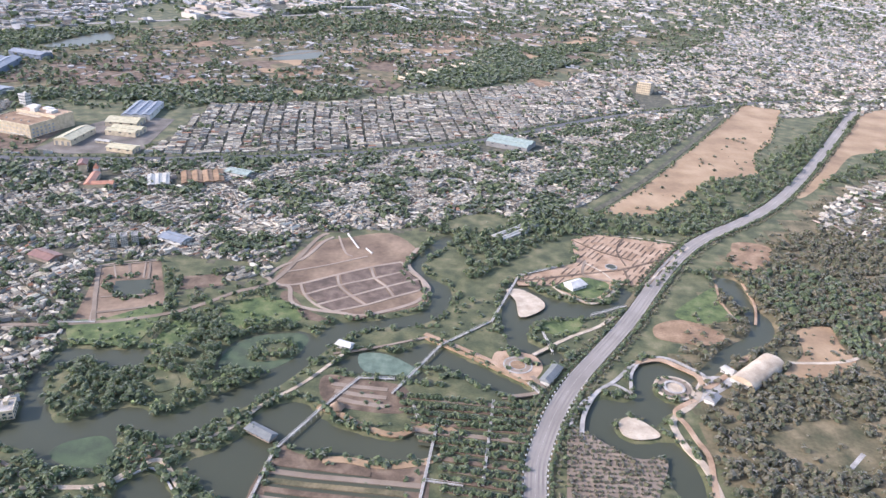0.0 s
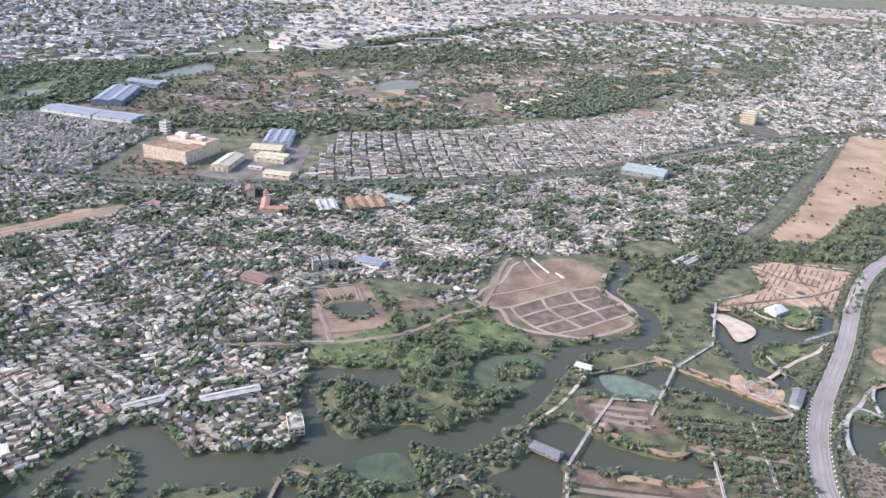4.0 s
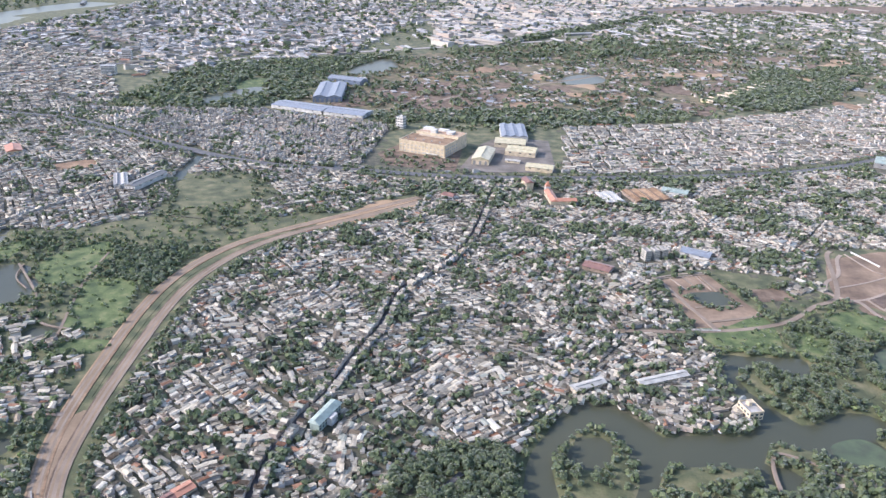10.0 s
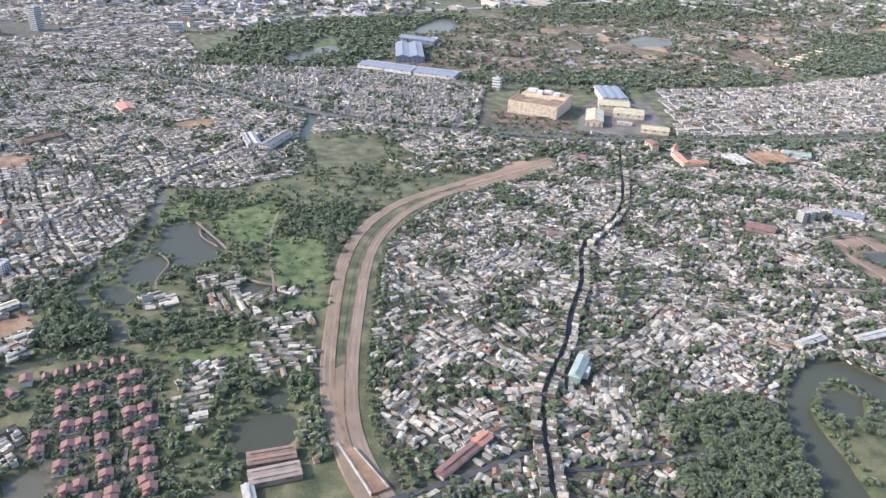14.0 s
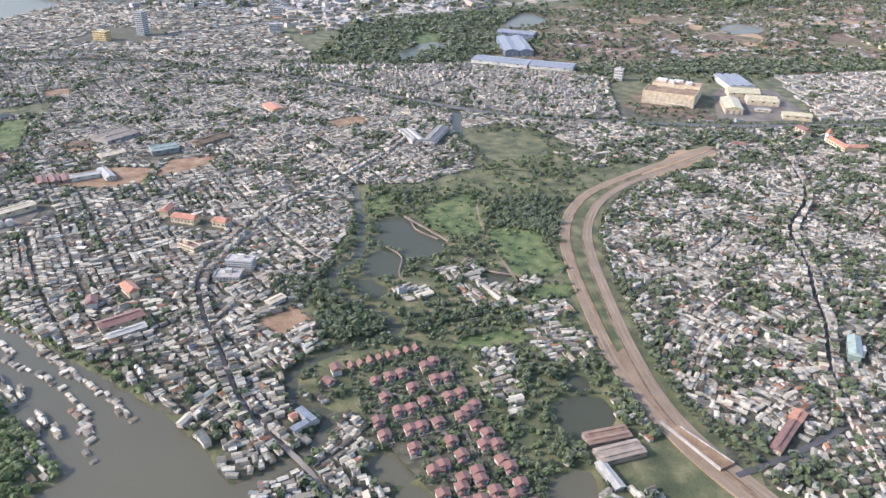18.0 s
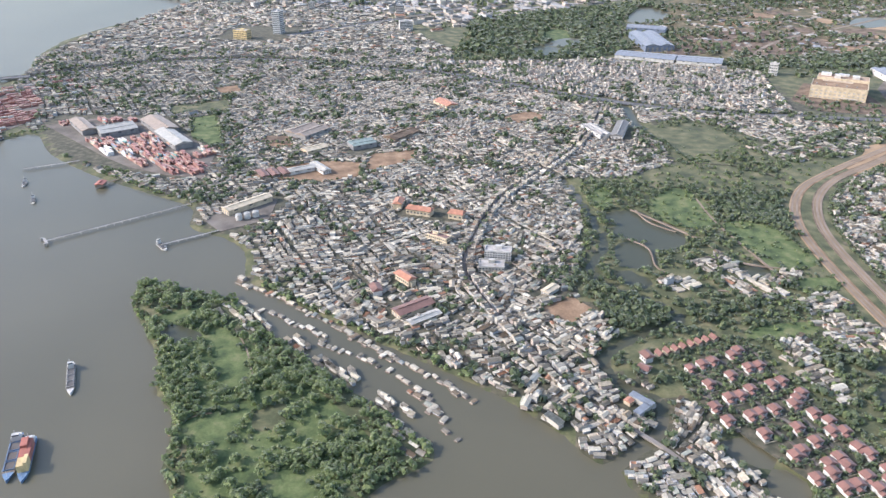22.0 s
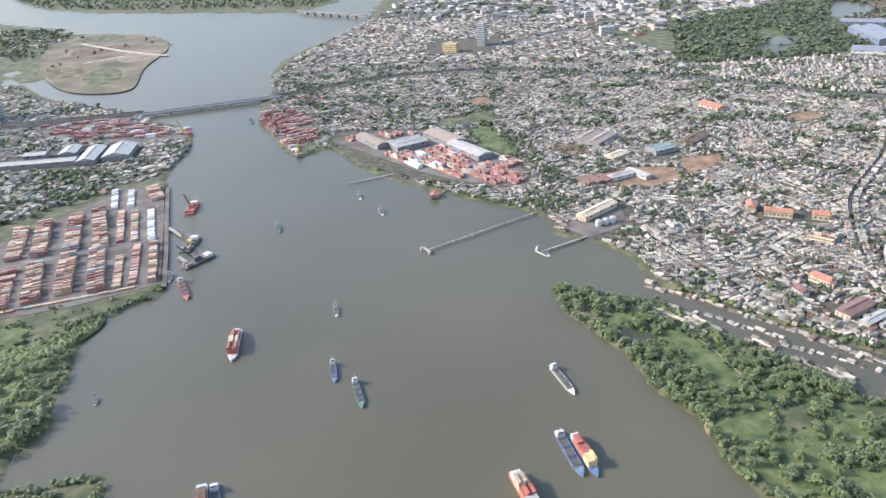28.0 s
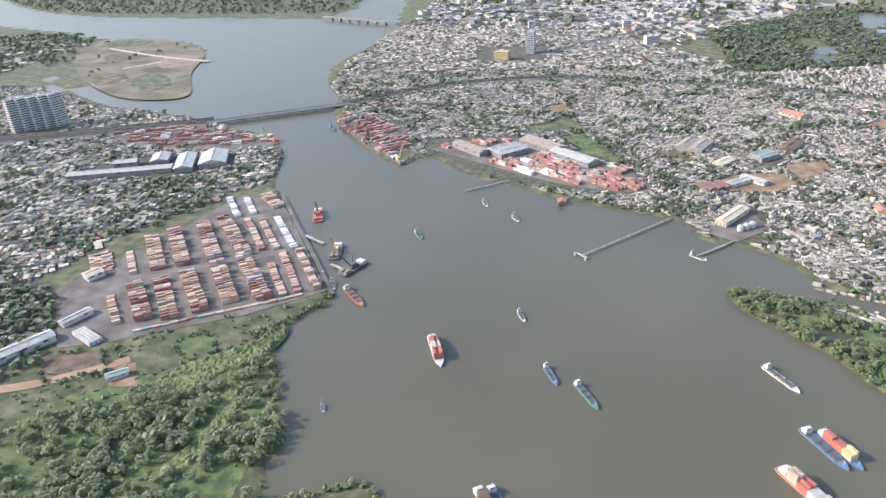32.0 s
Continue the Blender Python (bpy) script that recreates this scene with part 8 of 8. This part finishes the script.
for j in range(9):
    y = 289 - 6.2 * j
    x1 = -30 + 9 * ((j * 7) % 4)
    b = bm_new()
    strip(b, np.array([(-82 + 2 * (j % 2), y + 1.0), (-60, y - 1), (x1, y - 3.5)]), 3.4, LAND - .5, LAND + .45)
    tagged(link("dry_bed", b, ("plot", "pale", "dry")[j % 3]), "bare earth bed between ditches", "bed", kind="structure")
    b = bm_new()
    strip(b, np.array([(-82 + 2 * (j % 2), y - 2.1), (-60, y - 4.1), (x1, y - 6.6)]), 2.4, LAND - .4, LAND + .1)
    tagged(link("ditch", b, "creek"), "narrow dark ditch between beds", "ditch", kind="structure")
for j in range(3):
    b = bm_new()
    strip(b, np.array([(-62 + 3 * j, 360 - 7 * j), (-45, 358 - 7.5 * j), (-28, 357 - 8 * j)]), 3.6, LAND - .5, LAND + .45)
    tagged(link("dry_bed", b, "pale"), "pale earth bed between ditches", "bed", kind="structure")


def disc(bm, x, y, r, z0, z1, n=40, r0=0.0):
    """A round plate, or a ring when it has an inner radius."""
    a = [6.2832 * i / n for i in range(n)]
    if not r0:
        slab(bm, [(x + r * math.cos(t), y + r * math.sin(t)) for t in a], z0, z1)
        return
    rings = [[bm.verts.new((x + q * math.cos(t), y + q * math.sin(t), z)) for t in a] for q, z in ((r, z0), (r, z1), (r0, z1), (r0, z0))]
    for i in range(n):
        for s, t in ((0, 1), (1, 2), (2, 3)):
            bm.faces.new((rings[s][i], rings[s][(i + 1) % n], rings[t][(i + 1) % n], rings[t][i]))


ov = thing("oval_basin", 139, 541, 30, "small oval fountain basin with a pale rim", "basin", z=LAND + .2)
b = bm_new()
disc(b, 0, 0, 5.0, 0, .6, 28, 4.0)
part("rim", b, "concrete", ov)
b = bm_new()
disc(b, 0, 0, 4.0, 0, .3, 28)
part("basin_floor", b, "creek", ov)
pl = thing("round_plaza", 52, 391, 0, "round paved plaza with concentric pinkish rings", "plaza", z=LAND + .2)
for k, (r, r0, m) in enumerate(((9.5, 8.4, "concrete"), (8.4, 5.6, "pale"), (5.6, 4.8, "concrete"), (4.8, 0, "redearth"))):
    b = bm_new()
    disc(b, 0, 0, r, 0, .3 + .02 * k, 40, r0)
    part("paving_ring", b, m, pl)
rp = thing("round_terrace", 148, 376, 0, "round sandy terrace with a sunken inner ring", "plaza", z=LAND + .1)
for k, (r, r0, m) in enumerate(((12.5, 10.5, "sand"), (10.5, 6.8, "pale"), (6.8, 5.2, "concrete"), (5.2, 0, "sand"))):
    b = bm_new()
    disc(b, 0, 0, r, 0, (.35, .5, 1.1, .3)[k], 40, r0)
    part("terrace_ring", b, m, rp)
hut = thing("conical_hut", -55, 337, 0, "round hut with a conical thatched roof", "hut")
b = bm_new()
tube(b, (0, 0, 0), (0, 0, 1.6), 3.4, 20)
part("wall", b, "timber", hut)
b = bm_new()
tube(b, (0, 0, 1.5), (0, 0, 5), 4.4, 24, .1)
part("roof", b, "plot", hut)
tiled_hall(-92, 311, 60, 6, 17, 2.4, "slate", "timber", "open park pavilion with a long grey hipped roof", "pavilion", cols=5)
tiled_hall(72, 380, -30, 6, 20, 3, "slate", "white", "long park hall with a blue-grey roof", "park_hall", cols=6)
tiled_hall(-60, 400, 70, 5, 10, 3, "white", "white", "small white park house beside trees", "park_house", cols=3)
tiled_hall(104, 503, -55, 10, 14, 3, "white", "white", "white pavilion with a broad pale roof", "pavilion", cols=3)
warehouse(66, 596, -44, 5, 52, 3, "palemetal", "white", "long narrow white greenhouse", "greenhouse", group="greenhouses")
warehouse(60, 601, -44, 4, 48, 3, "palemetal", "white", "long narrow white greenhouse", "greenhouse", group="greenhouses")
hg = thing("barrel_hall", 207, 396, -47, "large hall under a pale barrel-vaulted roof", "hall")
b = bm_new()
n, w, l = 14, 16, 42
arc = [(-w / 2 * math.cos(math.pi * i / n), 2.5 + 4.2 * math.sin(math.pi * i / n)) for i in range(n + 1)]
for y0 in (-l / 2,):
    lo = [b.verts.new((x, -l / 2, z)) for x, z in arc]
    hi = [b.verts.new((x, l / 2, z)) for x, z in arc]
    for i in range(n):
        b.faces.new((lo[i], lo[i + 1], hi[i + 1], hi[i]))
    b.faces.new(lo[::-1])
    b.faces.new(hi)
part("vaulted_roof", b, "sand", hg)
cube("wall", hg, "white", -w / 2 + .1, w / 2 - .1, -l / 2 + .2, l / 2 - .2, 0, 2.6)
for i in range(6):
    cube("roof_rib", hg, "palemetal", -w / 2 - .1, w / 2 + .1, -l / 2 + l * i / 5 - .15, -l / 2 + l * i / 5 + .15, 2.3, 2.7)
tiled_hall(168, 365, -40, 6, 9, 3, "grey", "white", "low hall with a grey roof by the lake", "lake_house", cols=2)
tiled_hall(188, 396, 40, 5, 8, 3, "palemetal", "white", "small pale annex by the barrel hall", "annex", cols=2)

# young trees in rows on the nursery ground, white kerb posts along the avenue
q = np.array([(x, y) for x in np.arange(72, 128, 3.0) for y in np.arange(252, 332, 3.4)]) + rng.normal(0, .3, (19 * 24, 2))
q = q[inside(q, smooth([(80, 331), (108, 310), (127, 309), (116, 281), (104, 250), (70, 250), (72, 300)], True, 4))]
build_woods(q, rng.uniform(1.4, 2.8, len(q)), "far", "leafdry", "saplings", "rows of small dry saplings on sand", trunks=False)
t = np.gradient(AVENUE, axis=0)
nn = np.c_[-t[:, 1], t[:, 0]] / np.linalg.norm(t, axis=1)[:, None]
POST = None
for sgn in (-1, 1):
    pts = AVENUE + nn * 6.4 * sgn
    s = np.r_[0, np.cumsum(np.linalg.norm(np.diff(pts, axis=0), axis=1))]
    first = np.interp(380, AVENUE[::-1, 1], s[::-1])
    for at in np.arange(first, first + 130, 4.4):
        x, y = np.interp(at, s, pts[:, 0]), np.interp(at, s, pts[:, 1])
        if POST is None:
            POST = thing("kerb_post", x, y, 0, "white kerb post beside the avenue", "post", "kerb posts along the avenue")
            cube("shaft", POST, "white", -.35, .35, -.35, .35, 0, 1.0, bevel=.08)
            cube("cap", POST, "white", -.42, .42, -.42, .42, 1.0, 1.15)
        else:
            copy_thing(POST, pose(x, y, LAND))
for k, off in enumerate((-.5, .5)):
    b = bm_new()
    strip(b, AVENUE, .35, LAND + .2, LAND + .36, off * 11)
    tagged(link("kerb", b, "concrete"), "pale concrete kerb of the avenue", "kerb", kind="structure")
b = bm_new()
strip(b, AVENUE, .18, LAND + .25, LAND + .335)
tagged(link("road_line", b, "concrete"), "worn white centre line", "road marking", kind="structure")
for k, off in enumerate((-8.4, 8.4)):
    b = bm_new()
    strip(b, AVENUE, 4.2, LAND - .2, LAND + .14, off)
    tagged(link("verge", b, "dry"), "dry grassy verge of the avenue", "verge", kind="structure")
for line, off, w_, z_, m in ([(AVENUE, o_, 1.0, .302, "wornroad") for o_ in (-4.1, -2.1, 1.7, 3.9)] + [(DIRT_W, -2.0, 1.3, .37, "pale"), (DIRT_W, 1.4, 1.3, .37, "pale"), (DIRT_W, 3.5, 1.1, .374, "redearth"), (DIRT_W, -3.9, .9, .374, "bare"),
                             (DIRT_E, -1.7, 1.3, .39, "dirt"), (DIRT_E, 1.6, 1.3, .39, "dirt"), (DIRT_E, -3.4, 1.0, .394, "plot")]):
    b = bm_new()
    strip(b, line, w_, LAND + .2, LAND + z_, off)
    tagged(link("wheel_track", b, m), "strip worn by wheels along the road", "road", kind="structure")
# earth median and ramp of the road under construction
plate("road_fill", [(-607, 246), (-596, 256), (-583, 202), (-558, 160), (-512, 104), (-518, 102), (-569, 160), (-592, 200)], LAND - .3, LAND + .26, "dirt", "bare earth where two carriageways merge")
plate("road_median", [(-600, 500), (-575, 530), (-560, 535), (-596, 486), (-618, 440), (-621, 380), (-611, 300), (-606, 270), (-612, 290), (-624, 375), (-623, 430)], LAND - .3, LAND + .2, "grass", "grassy strip between two dirt carriageways")
rm = thing("concrete_ramp", -576, 178, 0, "unfinished ramp with white walls and red fill", "ramp")
b = bm_new()
slab(b, [(-14, 15), (-5, 12), (16, -11), (9, -16)], 0, 1.6)
part("fill", b, "redearth", rm)
for a, c in (((-14, 15), (9, -16)), ((-5, 12), (16, -11))):
    b = bm_new()
    strip(b, np.array([a, ((a[0] + c[0]) / 2, (a[1] + c[1]) / 2), c], float), .7, 0, 2.1)
    part("side_wall", b, "concrete", rm)

# ---- container yards ----
CONT = {"_mixed": ((0.46, 0.24, 0.15), (0.40, 0.16, 0.13), (0.50, 0.38, 0.27), (0.53, 0.45, 0.35), (0.30, 0.33, 0.30), (0.22, 0.26, 0.32), (0.46, 0.22, 0.18), (0.55, 0.51, 0.44), (0.52, 0.34, 0.20), (0.16, 0.30, 0.26)),
        "_warm": ((0.47, 0.28, 0.17), (0.50, 0.35, 0.22), (0.51, 0.42, 0.31), (0.44, 0.24, 0.16), (0.53, 0.46, 0.36), (0.49, 0.32, 0.20)),
        "_red": ((0.29, 0.125, 0.10), (0.33, 0.17, 0.125), (0.26, 0.115, 0.10), (0.40, 0.27, 0.21), (0.31, 0.15, 0.115))}
for tone, paint in CONT.items():
    paint = [tuple(v * .94 for v in c) for c in paint]
    M["cont" + tone] = mat("container_paint" + tone, paint, 2.0, 0.6, rand="island", stain=.28)
    M["cont_o" + tone] = mat("container_paint_single" + tone, paint, 2.0, 0.6, rand="obj", stain=.28)
M["reefer"] = mat("white_container_paint", [(0.6, 0.58, 0.54), (0.5, 0.48, 0.45), (0.66, 0.64, 0.60)], 2.0, 0.6, rand="island", stain=.12)
BOXL, BOXW, BOXH = 6.1, 1.25, 1.3
stacks, lone = [], []
cr = random.Random(11)


def stack_block(x, y, turn, rows, tiers, pale=False, double=1):
    """Rows of stacked boxes side by side: boxes lie across the row."""
    a = radians(turn)
    tones = ("_mixed", "_warm", "_warm", "_warm", "_red") if y < 420 else ("_red", "_red", "_red", "_mixed")
    bay, base, tone = cr.randint(3, 6), tiers, cr.choice(tones)
    for r in range(rows):
        bay -= 1
        if bay < 0:
            bay, base, tone = cr.randint(4, 8), max(1, tiers + cr.choice((-2, -1, 0, 0, 0))), cr.choice(tones)
            continue
        if bay == 0 and double > 1:
            continue
        slip = cr.uniform(-.5, .5)
        for d in range(double):
            if cr.random() < .09:
                continue
            hgt = max(1, min(5, base + cr.choice((-2, -1, -1, 0, 0, 0, 0))))
            lx, ly = (d - (double - 1) / 2) * (BOXL + .3) + slip, r * (BOXW + .06)
            for z in range(hgt):
                item = (x + lx * math.cos(a) - ly * math.sin(a), y + lx * math.sin(a) + ly * math.cos(a), LAND + .3 + z * BOXH, turn + cr.uniform(-.6, .6))
                (lone if z == hgt - 1 and not pale and x < -1380 and y < 420 and len(lone) < 290 else stacks).append((*item, "reefer" if pale else tone))


def stack_line(a, b, tiers, pale=False, double=1):
    d = Vector(b) - Vector(a)
    stack_block(a[0], a[1], math.degrees(math.atan2(d.y, d.x)) - 90, int(d.length / (BOXW + .06)), tiers, pale, double)


for a, b, n_, h_ in (((-1520, 161), (-1558, 208), 2, 4), ((-1500, 164), (-1542, 221), 2, 3), ((-1482, 177), (-1525, 233), 2, 4), ((-1465, 192), (-1508, 253), 2, 4), ((-1441, 200), (-1490, 266), 2, 4), ((-1404, 219), (-1446, 284), 1, 3),
                     ((-1596, 225), (-1624, 259), 2, 2), ((-1554, 238), (-1599, 300), 2, 3), ((-1536, 247), (-1584, 314), 2, 4), ((-1513, 260), (-1564, 332), 2, 4), ((-1490, 270), (-1548, 344), 2, 4)):
    stack_line(a, b, h_, double=n_)
for a, b in (((-1428, 207), (-1460, 256)), ((-1418, 213), (-1461, 282)), ((-1538, 153), (-1569, 191)), ((-1572, 228), (-1601, 267)), ((-1478, 280), (-1524, 346)), ((-1466, 284), (-1508, 344))):
    stack_line(a, b, 2)
for a, b in (((-1452, 289), (-1496, 352)), ((-1535, 349), (-1568, 396)), ((-1522, 357), (-1547, 394))):
    stack_line(a, b, 2, True)
stack_line((-1503, 376), (-1530, 404), 3, double=2)
for i in range(19):
    x, y = -1516 + 5.6 * i, 145 + 3.45 * i
    stack_block(x, y, 32 + cr.uniform(-2, 2), 2, 1)
stack_line((-1604, 232), (-1626, 260), 2, double=3)
# yards across the river and by the bridge
SHEDS = [(cx + k * l / 2 * math.sin(radians(132)), cy + k * l / 2 * math.cos(radians(132)), w / 2 + 8) for cx, cy, w, l in ((-1340, 555, 14, 52), (-1257, 570, 22, 58), (-1220, 530, 18, 60), (-1296, 550, 30, 20)) for k in (-1, -.6, -.2, .2, .6, 1)]


def fill_stacks(poly, turn, rows, gap_u, gap_v, prob, tiers):
    """Blocks of boxes on a loose grid within a yard, clear of its sheds."""
    poly = np.array(poly, float)
    c, a = poly.mean(0), radians(turn)
    du, dv = 2 * BOXL + gap_u, rows * BOXW + gap_v
    n = int(np.linalg.norm(poly - c, axis=1).max() / min(du, dv)) + 2
    for i in range(-n, n):
        for j in range(-n, n):
            x = c[0] + i * du * math.cos(a) - j * dv * math.sin(a) + cr.uniform(-1, 1)
            y = c[1] + i * du * math.sin(a) + j * dv * math.cos(a) + cr.uniform(-1, 1)
            if not inside(np.array([(x, y)]), poly)[0] or cr.random() > prob or wetness(np.array([(x, y)]))[0] < 4:
                continue
            if any(math.hypot(x - p, y - q) < r for p, q, r in SHEDS):
                continue
            stack_block(x, y, turn, rows + cr.choice((-2, -1, 0, 1)), tiers, cr.random() < .06, 2)


fill_stacks([(-1388, 562), (-1350, 590), (-1300, 590), (-1165, 502), (-1150, 440), (-1180, 443), (-1225, 456), (-1268, 481), (-1330, 523)], -38, 8, 1.2, 2.4, .95, 3)
fill_stacks([(-1538, 690), (-1470, 668), (-1415, 580), (-1425, 526), (-1475, 585), (-1533, 652)], 48, 8, 1.5, 3, .9, 3)
fill_stacks([(-1540, 760), (-1440, 740), (-1400, 680), (-1470, 672), (-1530, 700)], 40, 5, 5, 8, .5, 2)
fill_stacks([(-1840, 600), (-1740, 636), (-1640, 598), (-1592, 572), (-1640, 548), (-1800, 562)], 20, 9, 1.8, 3, .85, 3)
CV = np.array([(x * BOXL / 2, y * BOXW / 2, z) for z in (0, BOXH - .04) for y in (-1, 1) for x in (-1, 1)])
CF = np.array([(0, 2, 3, 1), (4, 5, 7, 6), (0, 1, 5, 4), (2, 6, 7, 3), (0, 4, 6, 2), (1, 3, 7, 5)])
for kind, m in (("_mixed", "cont_mixed"), ("_warm", "cont_warm"), ("_red", "cont_red"), ("reefer", "reefer")):
    s = np.array([p[:4] for p in stacks if p[4] == kind])
    c, n = np.cos(np.radians(s[:, 3]))[:, None], np.sin(np.radians(s[:, 3]))[:, None]
    vv = np.stack([CV[None, :, 0] * c - CV[None, :, 1] * n + s[:, 0:1], CV[None, :, 0] * n + CV[None, :, 1] * c + s[:, 1:2], CV[None, :, 2] + s[:, 2:3]], -1).reshape(-1, 3)
    ff = (CF[None] + (np.arange(len(s)) * 8)[:, None, None]).reshape(-1, 4)
    solid("stacked_containers", vv, ff, np.zeros(len(ff)), (m,), "stacked shipping containers in port yards", "containers")
def box_shape():
    b = bm_new()
    box(b, -BOXL / 2, BOXL / 2, -BOXW / 2, BOXW / 2, 0, BOXH - .08)
    for i in range(7):
        xx = -BOXL / 2 + .4 + i * (BOXL - .8) / 6
        box(b, xx - .06, xx + .06, -BOXW / 2 + .05, BOXW / 2 - .05, BOXH - .08, BOXH - .03)
    return b


BOXES = {}
for tone in CONT:
    BOXES[tone] = tagged(link("shipping_container", box_shape(), "cont_o" + tone), "weathered steel shipping container on a stack", "container", "containers on the quay")
for tone, master in BOXES.items():
    spots = [p for p in lone if p[4] == tone]
    master.matrix_world = pose(*spots[0][:3], 0, 0, spots[0][3])
    for x, y, z, a, _ in spots[1:]:
        copy_thing(master, pose(x, y, z, 0, 0, a))
for x, y in ((-1400, 224), (-1430, 262), (-1470, 330)):
    t = thing("quay_lamp", x, y, 0, "tall steel floodlight mast on the quay", "lamp", "quay lamps")
    b = bm_new()
    tube(b, (0, 0, 0), (0, 0, 14), .2, 6, .1)
    part("mast", b, "steel", t)
    cube("lamp_head", t, "white", -.8, .8, -.3, .3, 14, 14.5)
b = bm_new()
strip(b, np.array([(-1390, 213), (-1424, 268), (-1468, 336), (-1514, 408)], float), 4, -1.5, LAND + .35)
tagged(link("quay_wall", b, "yard"), "concrete quay edge along the river", "quay", kind="structure")
